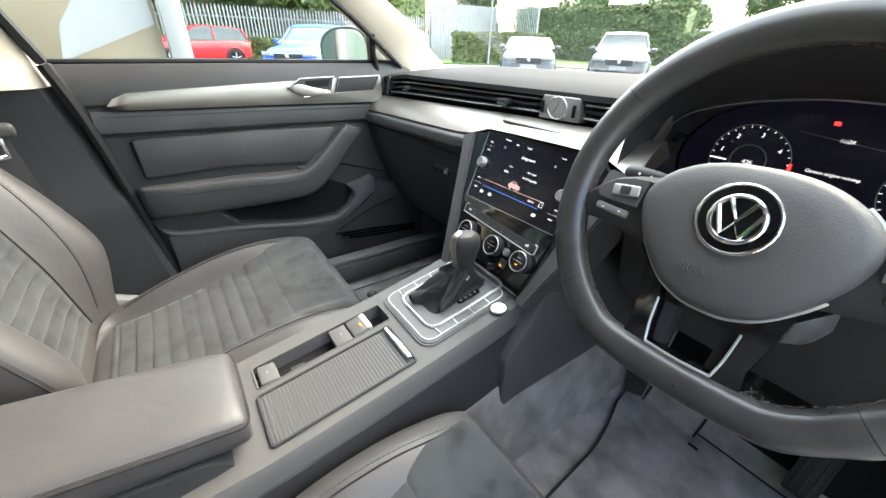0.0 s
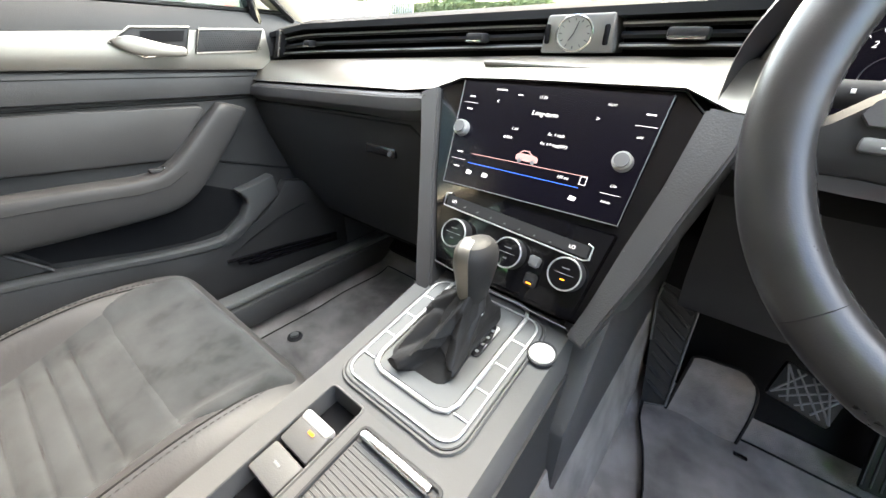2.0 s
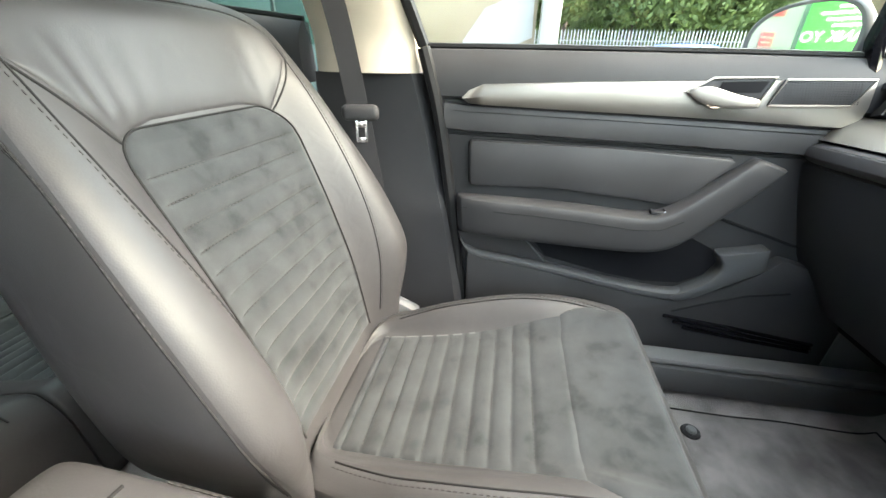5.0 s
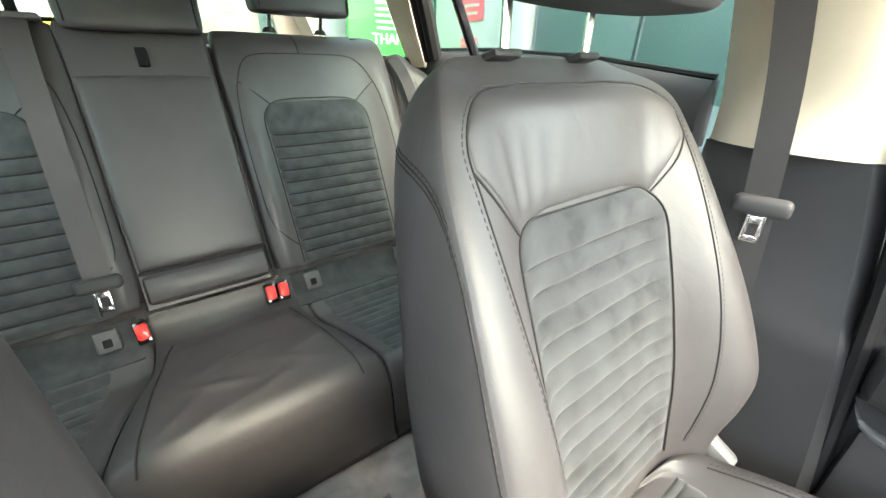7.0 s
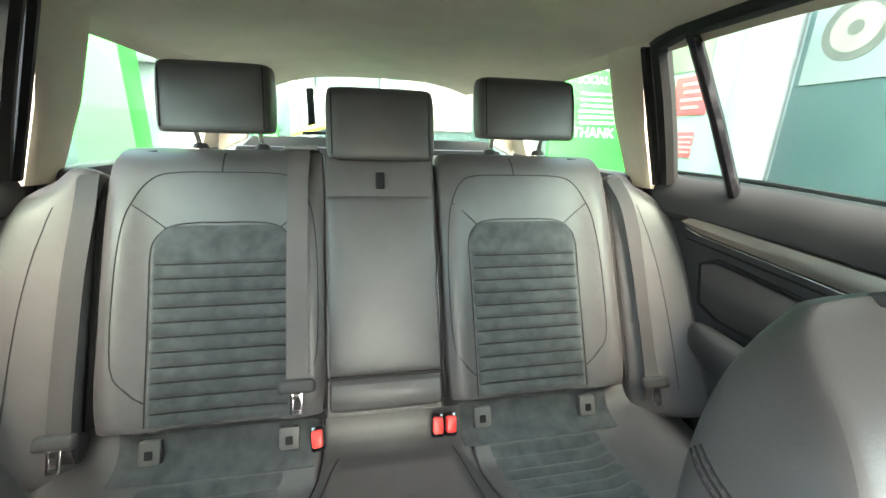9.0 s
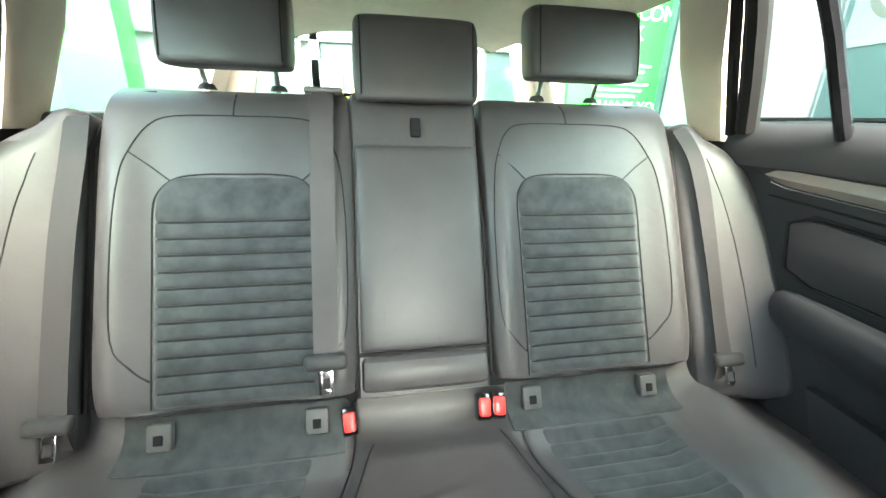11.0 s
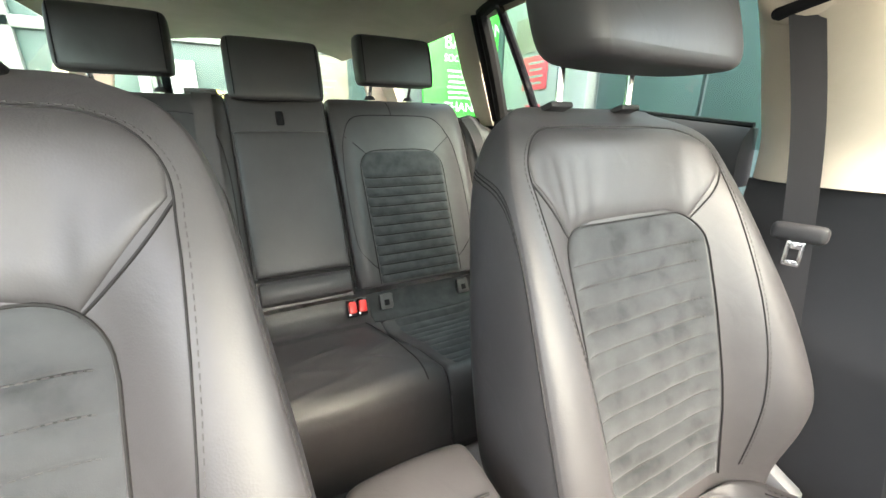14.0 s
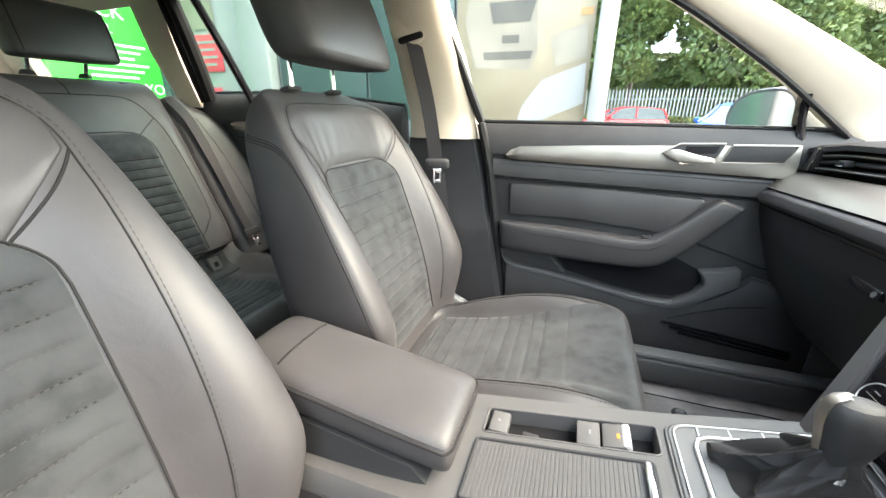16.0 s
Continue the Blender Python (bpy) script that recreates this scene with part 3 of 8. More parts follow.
    # door pocket: near-black plate for the mouth's shade, bright lip, loudspeaker plate with ribs
    slab("pocket_mouth_shade", [(0.15, 0.775), (0.20, 0.712), (0.338, 0.682), (0.433, 0.670), (0.507, 0.674), (0.553, 0.702), (0.571, 0.736), (0.551, 0.767), (0.49, 0.795), (0.39, 0.79)], 0.7535, 0.757, DARK, d, bevel=0, s=s)
    top = [(-0.012, 0.774), (0.0, 0.734), (0.04, 0.721), (0.11, 0.713), (0.20, 0.703), (0.337, 0.677), (0.433, 0.665), (0.490, 0.663), (0.522, 0.672)]
    rings = []
    for (y, z), wd in zip(top, (0.012, 0.014, 0.015, 0.015, 0.016, 0.018, 0.020, 0.022, 0.022)):
        rings.append([(s * 0.757, y, z + 0.003), (s * 0.728, y, z + 0.001), (s * 0.721, y + 0.1 * wd, z - 0.003), (s * 0.721, y + 0.4 * wd, z - wd), (s * 0.732, y + 0.5 * wd, z - wd - 0.006), (s * 0.757, y + 0.5 * wd, z - wd - 0.006)])
    part("pocket_lip", loft(rings), DECK, d, "lighter grey pocket lip", sub=1)
    slab("pocket_grip", [(0.551, 0.769), (0.60, 0.778), (0.646, 0.790), (0.653, 0.736), (0.60, 0.700), (0.535, 0.654), (0.495, 0.640), (0.478, 0.652), (0.507, 0.668), (0.546, 0.694), (0.569, 0.728), (0.567, 0.748)], 0.719, 0.757, DECK, d, "light grey flat end of the pocket lip", 0.006, s=s)
    slab("pocket_front", [(-0.012, 0.768), (0.141, 0.770), (0.200, 0.707), (0.11, 0.716), (0.04, 0.724), (0.0, 0.738)], 0.732, 0.757, DOOR_SKIN, d, bevel=0.004, s=s)
    part("pocket_edge", tube([(s * 0.7315, y, z) for y, z in ((0.138, 0.770), (0.150, 0.760), (0.198, 0.708))], 0.0035, 6), DECK, d)
    slab("lower_panel", [(0.012, 0.722), (0.20, 0.692), (0.337, 0.664), (0.433, 0.650), (0.507, 0.648), (0.60, 0.690), (0.655, 0.735), (0.68, 0.765), (0.86, 0.72), (0.90, 0.50), (0.015, 0.50)], 0.725, 0.76, DOOR_SKIN, d, bevel=0.008, s=s)
    part("trim_line", tube([(s * 0.7535, y, z) for y, z in ((0.52, 0.846), (0.60, 0.822), (0.70, 0.790), (0.84, 0.77))], 0.003, 6), SEAM, d)
    part("panel_line", tube([(s * 0.7245, y, z) for y, z in ((0.50, 0.612), (0.56, 0.640), (0.64, 0.672), (0.72, 0.688))], 0.0025, 6), SEAM, d)
    for i in range(3):
        part("rib", tube([(s * 0.722, 0.485 + 0.025 * i, 0.600 - 0.014 * i), (s * 0.720, 0.64, 0.586 - 0.013 * i), (s * 0.722, 0.81, 0.562 - 0.010 * i)], 0.0045, 6), BLACK, d)
    return d


def rear_door(s):
    d = thing("rear_door", (s * 0.78, -0.7, 0.45), "closed rear car door, dark lining with silver strip", "car door")
    slab("lining", [(-0.36, 0.5), (-0.36, 1.12), (-1.16, 1.15), (-1.08, 0.85), (-0.9, 0.6), (-0.8, 0.5)], 0.755, 0.80, PLASTIC, d, s=s)
    prof = [(0.80, 1.09), (0.757, 1.09), (0.735, 1.11), (0.730, 1.15), (0.738, 1.185), (0.755, 1.205), (0.785, 1.205)]
    part("shoulder_pad", loft([[(s * x, y, z + dz) for x, z in prof] for y, dz in ((-1.17, 0.012), (-1.0, 0.015), (-0.8, 0.010), (-0.6, 0.0), (-0.34, -0.03))]), PLASTIC, d)
    rings = []
    for y, z0, z1 in ((-1.05, 1.108, 1.113), (-1.035, 1.098, 1.122), (-1.0, 1.090, 1.124), (-0.8, 1.075, 1.115), (-0.6, 1.06, 1.105), (-0.4, 1.05, 1.097)):
        rings.append([(s * 0.755, y, z0), (s * 0.734, y, z0 + 0.002), (s * 0.728, y, z0 + (z1 - z0) * 0.45), (s * 0.734, y, z1 - 0.002), (s * 0.755, y, z1)])
    part("silver_strip", loft(rings), SILVER, d, "brushed metal strip")
    part("strip_edge", tube([(s * 0.733, y, z) for y, z in ((-1.035, 1.096), (-1.0, 1.088), (-0.8, 1.073), (-0.6, 1.058), (-0.4, 1.048))], 0.0016, 5), CHROME, d)
    # dark tube paints the shadow gap below the strip
    part("groove_shade", tube([(s * 0.7545, y, z) for y, z in ((-1.05, 1.066), (-0.8, 1.05), (-0.6, 1.036), (-0.4, 1.026))], 0.0025, 6), SEAM, d)
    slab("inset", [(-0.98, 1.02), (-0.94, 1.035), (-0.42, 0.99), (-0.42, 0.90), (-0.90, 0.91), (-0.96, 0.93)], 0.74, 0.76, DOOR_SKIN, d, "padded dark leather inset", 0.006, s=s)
    part("inset_edge", tube([(s * 0.745, y, z) for y, z in ((-0.985, 1.02), (-0.94, 1.042), (-0.41, 0.997), (-0.41, 0.895), (-0.91, 0.905), (-0.965, 0.925))], 0.004, 6, True), SEAM, d)
    rings = []
    for y, zt, zb, dep in ((-0.97, 0.875, 0.82, 0.02), (-0.93, 0.895, 0.80, 0.06), (-0.8, 0.89, 0.78, 0.075), (-0.6, 0.88, 0.77, 0.075), (-0.42, 0.87, 0.76, 0.06)):
        rings.append([(s * 0.757, y, zb), (s * (0.757 - dep * 0.75), y, zb + 0.004), (s * (0.757 - dep), y, zb + (zt - zb) * 0.45), (s * (0.757 - dep * 0.9), y, zt - 0.01), (s * (0.757 - dep * 0.75), y, zt), (s * 0.757, y, zt + 0.002)])
    part("armrest", loft(rings), PLASTIC, d, "padded leather armrest", sub=1)
    part("handle_frame", tube([(s * 0.727, y, z) for y, z in ((-0.40, 1.095), (-0.53, 1.098), (-0.50, 1.06), (-0.40, 1.05))], 0.004, 6, True), CHROME, d)
    part("window_frame", tube([(s * (side_x(z) + 0.004), y, z) for y, z in ((-1.13, 1.20), (-1.10, 1.30), (-1.075, 1.40), (-1.055, 1.50), (-0.98, 1.515), (-0.6, 1.515), (-0.34, 1.50))], 0.022, 8), RUBBER, d, "black window surround")
    part("seal", tube([(s * (side_x(z) - 0.004), y, z) for y, z in ((-1.165, 1.19), (-1.14, 1.30), (-1.115, 1.40), (-1.09, 1.50))], 0.012, 6), RUBBER, d)
    part("window_divider", tube([(s * side_x(z), y, z) for y, z in ((-0.935, 1.19), (-0.945, 1.35), (-0.965, 1.515))], 0.013, 8), BLACK, d)
    part("window_seal", tube([(s * 0.765, y, z) for y, z in ((-1.14, 1.222), (-0.9, 1.222), (-0.6, 1.209), (-0.34, 1.18))], 0.006, 6), RUBBER, d)
    slab("pocket", [(-0.45, 0.70), (-0.85, 0.72), (-0.80, 0.60), (-0.45, 0.56)], 0.73, 0.757, HARD, d, bevel=0.006, s=s)
    return d


for s in (-1, 1):
    door = moved(front_door(s), 0, 0.012, -0.022)
    rear_door(s)
# the driver's door stands open
swing = Matrix.Translation((0.80, 0.88, 0)) @ pose(0, 0, 0, 0, 0, 48) @ Matrix.Translation((-0.80, -0.88, 0))
door.matrix_basis = swing @ Matrix.Translation(door.location)
tagged(door, "open driver's car door, dark leather lining with silver strip")
bpy.data.objects["window_2"].matrix_basis = swing

# wing mirror of the passenger's side, and the quarter post
mir = thing("wing_mirror", (-0.93, 0.78, 1.12), "black wing mirror outside the passenger door", "wing mirror")
MM = pose(-0.935, 0.670, 1.172, 0, 0, 19)


def shell_ring(y, k, dz=0.0):
    return [MM @ Vector((0.128 * k * math.copysign(abs(math.cos(a)) ** 0.75, math.cos(a)) - 0.25 * max(0, y) * 0.3, y, dz + 0.078 * k * math.copysign(abs(math.sin(a)) ** 0.8, math.sin(a)) * (1 + 0.12 * math.cos(a)))) for a in (i * math.pi / 12 for i in range(24))]


part("shell", loft([shell_ring(-0.004, 0.93), shell_ring(-0.014, 0.97), shell_ring(-0.010, 1.03), shell_ring(0.03, 1.06), shell_ring(0.09, 0.98), shell_ring(0.14, 0.78), shell_ring(0.165, 0.45)]), GREY, mir, "dark grey mirror shell", sub=1)
part("mirror_glass", loft([shell_ring(-0.006, 0.90), shell_ring(-0.009, 0.90)]), MIRROR, mir, "mirror glass")
part("foot", loft([[(-0.79 - dx, 0.745 + 0.035 * math.cos(a), z + 0.02 * math.sin(a)) for a in (i * math.pi / 4 for i in range(8))] for dx, z in ((0.0, 1.115), (0.05, 1.12), (0.10, 1.125))]), HARD, mir)
moved(mir, 0, 0.012, -0.022)
for s in (-1, 1):
    part("trim_quarter_post", loft([[(s * (side_x(z) + dx), y + dy, z) for dx, dy in ((-0.006, -0.009), (-0.010, 0.0), (-0.006, 0.009), (0.014, 0.011), (0.014, -0.011))] for y, z in ((0.716, 1.085), (0.700, 1.150), (0.686, 1.206))]), BLACK, None, "black post at the front of the door window", kind="structure")["category"] = "window post"
    part("trim_frame_seal", tube(curve([(s * (side_x(z) - 0.004), y, z) for y, z in ((0.80, 1.112), (0.655, 1.220), (0.556, 1.283), (0.358, 1.397), (0.18, 1.462))], 4), 0.007, 6), RUBBER, None, "dark rubber seal along the windscreen pillar", kind="structure")["category"] = "seal"

# ---- front seats ----
LEAN = 17.5


def seat_point(h, x, d, x0, y0=-0.150, z0=0.57):
    """A point of the backrest: h up along it, x across, d out of its face."""
    a = radians(LEAN)
    bow = -0.02 * (h - 0.3) ** 2 / 0.09
    return Vector((x0 + x, y0 - h * math.sin(a) + (d + bow * 0.3) * math.cos(a), z0 + h * math.cos(a) + d * math.sin(a)))


BW = [(0.0, 0.222), (0.05, 0.238), (0.10, 0.260), (0.15, 0.278), (0.18, 0.281), (0.25, 0.279), (0.32, 0.274), (0.46, 0.257), (0.56, 0.244), (0.62, 0.224), (0.66, 0.188), (0.68, 0.150)]
BB = [(0.0, 0.05), (0.10, 0.088), (0.16, 0.104), (0.25, 0.095), (0.32, 0.083), (0.40, 0.064), (0.46, 0.050), (0.52, 0.034), (0.58, 0.015), (0.70, 0.0)]
BT = [(0.0, 0.145), (0.3, 0.14), (0.5, 0.12), (0.65, 0.09), (0.70, 0.075)]


def back_face(x, h):
    """Depth of the backrest's front face."""
    w, b = ease(BW, h), ease(BB, h)
    ax = abs(x)
    rise = min(1.0, max(0.0, (ax - 0.126) / 0.100))
    d = b * (rise * rise * (3 - 2 * rise) - 0.16 * min(1.0, max(0.0, (ax / w - 0.88) / 0.12)) ** 2)
    top = ease([(0.60, 0.0), (0.685, 1.0)], h)
    d += ease([(0.0, 0.0), (0.2, 0.004), (0.35, 0.0), (0.48, -0.010), (0.56, -0.006), (0.64, 0.0)], h) * ease([(0.10, 1.0), (0.19, 0.0)], ax)
    return d - 0.045 * top ** 1.6


def front_seat(x0):
    t = thing("front_seat", (x0, 0.05, 0.40), "dark leather front seat with grey ribbed suede panels", "car seat", "front seats")
    rings = []
    hs = [-0.02, 0.0, 0.04, 0.08, 0.12, 0.15, 0.18, 0.22, 0.28, 0.34, 0.40, 0.46, 0.52, 0.57, 0.615, 0.645, 0.665, 0.677, 0.684]
    fr = (-0.985, -0.93, -0.86, -0.77, -0.69, -0.61, -0.53, -0.42, -0.22, 0, 0.22, 0.42, 0.53, 0.61, 0.69, 0.77, 0.86, 0.93, 0.985)
    for h in hs:
        w, T = ease(BW, h), ease(BT, h)
        k = 1 - 0.55 * ease([(0.63, 0), (0.688, 1)], h)
        ring = [seat_point(h, q * w, back_face(q * w, h), x0) for q in fr]
        side = back_face(0.97 * w, h)
        back = -T
        ring += [seat_point(h, w * q, side + (back - side) * f, x0) for q, f in ((1.0, 0.14), (1.0, 0.4), (0.985, 0.75), (0.93, 0.95))]
        ring += [seat_point(h, w * q, back - 0.012, x0) for q in (0.6, 0.2, -0.2, -0.6)]
        ring += [seat_point(h, -w * q, side + (back - side) * f, x0) for q, f in ((0.93, 0.95), (0.985, 0.75), (1.0, 0.4), (1.0, 0.14))]
        if k < 1:
            c = seat_point(h, 0, (back + side) / 2 - 0.01, x0)
            ring = [c + Vector(((p.x - c.x), (p.y - c.y) * k, (p.z - c.z) * k)) for p in ring]
        rings.append(ring)
    body = part("backrest", loft(rings), LEATHER, t, "smooth dark leather backrest", sub=2)
    tree = BVHTree.FromObject(body, bpy.context.evaluated_depsgraph_get())

    def on_back(h, x, d=0.0):
        """A point of the finished front face."""
        o = seat_point(h, x, 0.25, x0)
        n = (seat_point(h, x, 1, x0) - seat_point(h, x, 0, x0)).normalized()
        c = tree.ray_cast(o, -n, 0.5)[0]
        return (c if c is not None else seat_point(h, x, back_face(x, h), x0)) + n * d
    # ribbed suede panel let into its face
    HI, LO, PITCH = 0.494, 0.03, 0.0317

    def hw(h):
        base = lerp([(0.0, 0.138), (0.2, 0.148), (0.44, 0.158)], h)
        q = min(1, max(0, (h - (HI - 0.055)) / 0.055))
        return base - 0.055 * (1 - math.sqrt(1 - q * q))

    def ins(u, v):
        h = LO + (HI - LO) * (1 - (1 - v) ** 1.15)
        x = (2 * u - 1) * hw(h)
        edge = max(0, min(1, (1 - abs(2 * u - 1)) * 7, (HI - h) / 0.020, (h - LO) / 0.02))
        rib = abs(math.sin(math.pi * (0.440 - h) / PITCH)) ** 0.42 if h < 0.455 else 1.0
        wob = 0.0015 * noise.noise((x * 26, h * 26, x0))
        return on_back(h, x, -0.0012 + 0.0078 * edge ** 0.5 + 0.0085 * (rib - 1) * max(0, edge - 0.3) / 0.7 + wob * edge)
    panel = part("back_panel", sheet(ins, 30, 190, (0, -0.02, -0.008)), SUEDE, t, "grey suede panel with cross ribs", smooth=80)
    # dark cords in the rib valleys paint their shade; stitches lie above
    for i in range(16):
        h = 0.440 - PITCH * i
        if h > LO + 0.02:
            part("groove_shade", tube([on_back(h, hw(h) * (-0.95 + 0.095 * j), -0.0004) for j in range(21)], 0.0019, 5), SEAM, panel)
            part("stitching", dashes([on_back(h, hw(h) * (-0.94 + 0.094 * j), 0.0016) for j in range(21)], 0.004, 0.003, 0.0007), THREAD, panel)

    # seams: round the face, from the panel's corners to the edge, down the flanks
    def sewn(ln, r=0.0013, shift=None, mat=SEAM):
        part("seam", tube(ln, r, 6), mat, body)
        if shift is not None:
            part("stitching", dashes(laid(body, [p + Vector(shift) for p in ln], 0.0006), r=0.0007), THREAD, body)

    def round_edge(k):
        """The face's border: up one side, over the top and down the other."""
        x1, h1 = min(k * ease(BW, 0.56), 0.209), 0.56
        half = [(0.045, 0.168), (0.10, 0.176), (0.17, 0.184), (0.25, 0.193), (0.34, 0.201), (0.43, 0.207), (0.50, 0.2095), (h1 - 0.02, x1), (h1, x1)]
        half += [(h1 + 0.078 * math.sin(a), x1 - 0.085 * (1 - math.cos(a))) for a in [radians(12 * i) for i in range(1, 8)]]
        return [(h, -x) for h, x in half] + [(0.641, x * 0.02) for x in (-4, -2, 0, 2, 4)] + half[::-1]
    line = curve([on_back(h, x, 0.0) for h, x in round_edge(0.86)], 3)
    ln = laid(body, line, 0.0003)
    sewn(ln, 0.0011)
    for dx in (-1, 1):
        hf = [p for p in ln if (p.x - x0) * dx > 0.02]
        part("stitching", dashes(laid(body, [p + Vector((dx * 0.006, 0, 0.006 if abs(p.x - x0) < 0.15 else 0)) for p in hf], 0.0004), r=0.0006), THREAD, body)
        a, b = (0.138, 0.479), (min(0.86 * ease(BW, 0.56), 0.209), 0.556)
        sewn(laid(body, curve([on_back(a[1] + (b[1] - a[1]) * q, dx * (a[0] + (b[0] - a[0]) * q + 0.006 * math.sin(math.pi * q))) for q in (0, 0.25, 0.5, 0.75, 1)], 4), 0.0002), 0.0016)
        fl = []
        for h, d in ((0.597, -0.085), (0.578, -0.048), (0.562, -0.016), (0.544, 0.008), (0.504, 0.030), (0.44, 0.044), (0.371, 0.058), (0.292, 0.071), (0.253, 0.079), (0.20, 0.085), (0.15, 0.088), (0.10, 0.070), (0.04, 0.040)):
            fl.append(seat_point(h, dx * (ease(BW, h) + 0.008), d, x0))
        fl = curve(fl, 5)
        for _ in range(25):
            fl = fl[:1] + [(a + b * 2 + c) / 4 for a, b, c in zip(fl, fl[1:], fl[2:])] + fl[-1:]
        fl = laid(body, fl, 0.0002)
        part("seam", tube(fl, 0.0011, 6), SEAM, body)
        for sh in (0.0055, -0.0055):
            part("stitching", dashes(laid(body, [p + Vector((dx * sh, 0, sh * 0.9)) for p in fl], 0.0004), r=0.0007), THREAD, body)
            part("seam", tube(laid(body, [p + Vector((dx * sh * 1.5, 0, sh * 1.3)) for p in fl], 0.0), 0.0008, 5), SEAM, body)
    # the smooth pad over the suede, drawn into folds above the panel's corners
    def pad_at(u, v):
        x = (2 * u - 1) * 0.2065
        ax = abs(x)
        low = lerp([(0.0, 0.500), (0.085, 0.499), (0.120, 0.491), (0.138, 0.481), (0.2065, 0.560)], ax)
        top = 0.56 + 0.078 * math.sqrt(max(0.0, 1 - (max(0.0, ax - 0.124) / 0.0855) ** 2))
        h = low + (max(top, low + 0.002) - low) * v
        e = min(1.0, (0.2065 - ax) / 0.02, v * 6, (1 - v) * 6)
        fold = 0.0
        for c, lean, k, wd in ((0.150, 0.10, 1.0, 0.0085), (0.124, 0.02, 0.9, 0.010), (0.098, -0.08, 0.6, 0.012), (0.066, -0.2, 0.35, 0.014), (-0.146, -0.08, 0.5, 0.010), (-0.118, 0.04, 0.35, 0.011)):
            q = (x - c - lean * (h - 0.50)) / wd
            fold += k * math.exp(-q * q) * ease([(0.485, 0.2), (0.51, 1), (0.56, 0.55), (0.61, 0)], h)
        return on_back(h, x, -0.0005 + 0.0048 * max(0.0, e) ** 0.5 + 0.0042 * fold * max(0.0, e) + 0.0009 * noise.noise((x * 22, h * 16, x0 + 7)) * max(0.0, e))
    part("upper_pad", sheet(pad_at, 72, 26, (0, -0.008, -0.003)), LEATHER, t, "smooth leather shoulder pad with pulled folds", smooth=80)
    rim = [on_back(h, -hw(h) - 0.001, 0.0012) for h in [0.03 + 0.02 * i for i in range(21)]]
    rim += [on_back(HI - 0.055 + 0.055 * math.sin(a), -hw(0.44) + 0.055 * (1 - math.cos(a)), 0.0012) for a in [radians(10 * i) for i in range(1, 10)]]
    rim += [Vector((2 * x0 - p.x, p.y, p.z)) for p in rim[::-1]]
    part("panel_piping", tube(rim, 0.0015, 6), SEAM, panel)
    # head restraint on two bright posts
    outline = ((-0.13, 0.0), (-0.129, 0.034), (-0.117, 0.052), (-0.07, 0.054), (0, 0.054), (0.07, 0.054), (0.117, 0.052), (0.129, 0.034), (0.13, 0.0), (0.124, -0.042), (0.085, -0.060), (0, -0.064), (-0.085, -0.060), (-0.124, -0.042))
    rings = []
    for dz, kx, kd, level in ((-0.036, 0.72, 0.45, 0.31), (-0.034, 0.90, 0.76, 0.31), (-0.022, 0.98, 0.94, 0.30), (0.005, 1.01, 1.0, 0.20), (0.06, 1.02, 1.0, 0.1), (0.11, 1.0, 1.0, 0), (0.155, 0.95, 0.95, 0), (0.178, 0.82, 0.82, 0), (0.188, 0.5, 0.5, 0)):
        ring = []
        for x, d in outline:
            dd = 0.038 + 1.28 * d * kd + 0.010 * (x / 0.13) ** 2
            ring.append(seat_point(0.752 + dz - level * dd, x * kx * 1.27, dd, x0))
        rings.append(ring)
    hd = part("headrest", loft(rings), LEATHER, t, "dark leather head restraint", sub=2)
    for dx in (-1, 1):
        part("seam", tube(curve([seat_point(0.749 + dz, dx * 0.075, 0.038 + 0.0675 * k, x0) for dz, k in ((0.0, 0.9), (0.03, 1.0), (0.10, 1.0), (0.16, 0.93))]), 0.0016, 6), SEAM, hd)
        part("post", tube([seat_point(h, dx * 0.079, -0.045 + 0.35 * max(0, h - 0.68), x0) for h in (0.684, 0.72, 0.77)], 0.006, 12), CHROME, t, "chrome headrest post")
        part("collar", rbox(seat_point(0.680, dx * 0.079, -0.050, x0), (0.046, 0.030, 0.010), 0.004, turn=(LEAN, 0, 0)), HARD, t)
    # cushion
    CW = [(-0.15, 0.20), (0.0, 0.238), (0.15, 0.25), (0.29, 0.243), (0.375, 0.230), (0.395, 0.205)]
    CB = [(-0.15, 0.02), (0.0, 0.045), (0.12, 0.052), (0.23, 0.038), (0.32, 0.014), (0.40, 0.0)]
    CZ = [(-0.15, 0.572), (0.0, 0.588), (0.15, 0.618), (0.27, 0.643), (0.36, 0.650), (0.385, 0.642), (0.40, 0.62)]

    def cush(x, y):
        w = ease(CW, y)
        return ease(CZ, y) + ease(CB, y) * ease([(0.14, 0), (0.75 * w, 0.85), (0.84 * w, 1), (w, 0.6)], abs(x))
    rings = []
    for y in (-0.16, -0.10, -0.04, 0.03, 0.10, 0.17, 0.23, 0.28, 0.33, 0.375, 0.396):
        w = ease(CW, y)
        low = 0.50 if y < 0.36 else 0.53
        ring = [Vector((x0 + q * w, y, cush(q * w, y))) for q in fr]
        zt = cush(0.97 * w, y)
        ring += [Vector((x0 + w * q, y - 0.01 * f, zt + (low - zt) * f)) for q, f in ((1.0, 0.15), (1.01, 0.45), (0.98, 0.8), (0.9, 1.0))]
        ring += [Vector((x0 + w * q, y - 0.02, low - 0.01)) for q in (0.4, -0.4)]
        ring += [Vector((x0 - w * q, y - 0.01 * f, zt + (low - zt) * f)) for q, f in ((0.9, 1.0), (0.98, 0.8), (1.01, 0.45), (1.0, 0.15))]
        rings.append(ring)
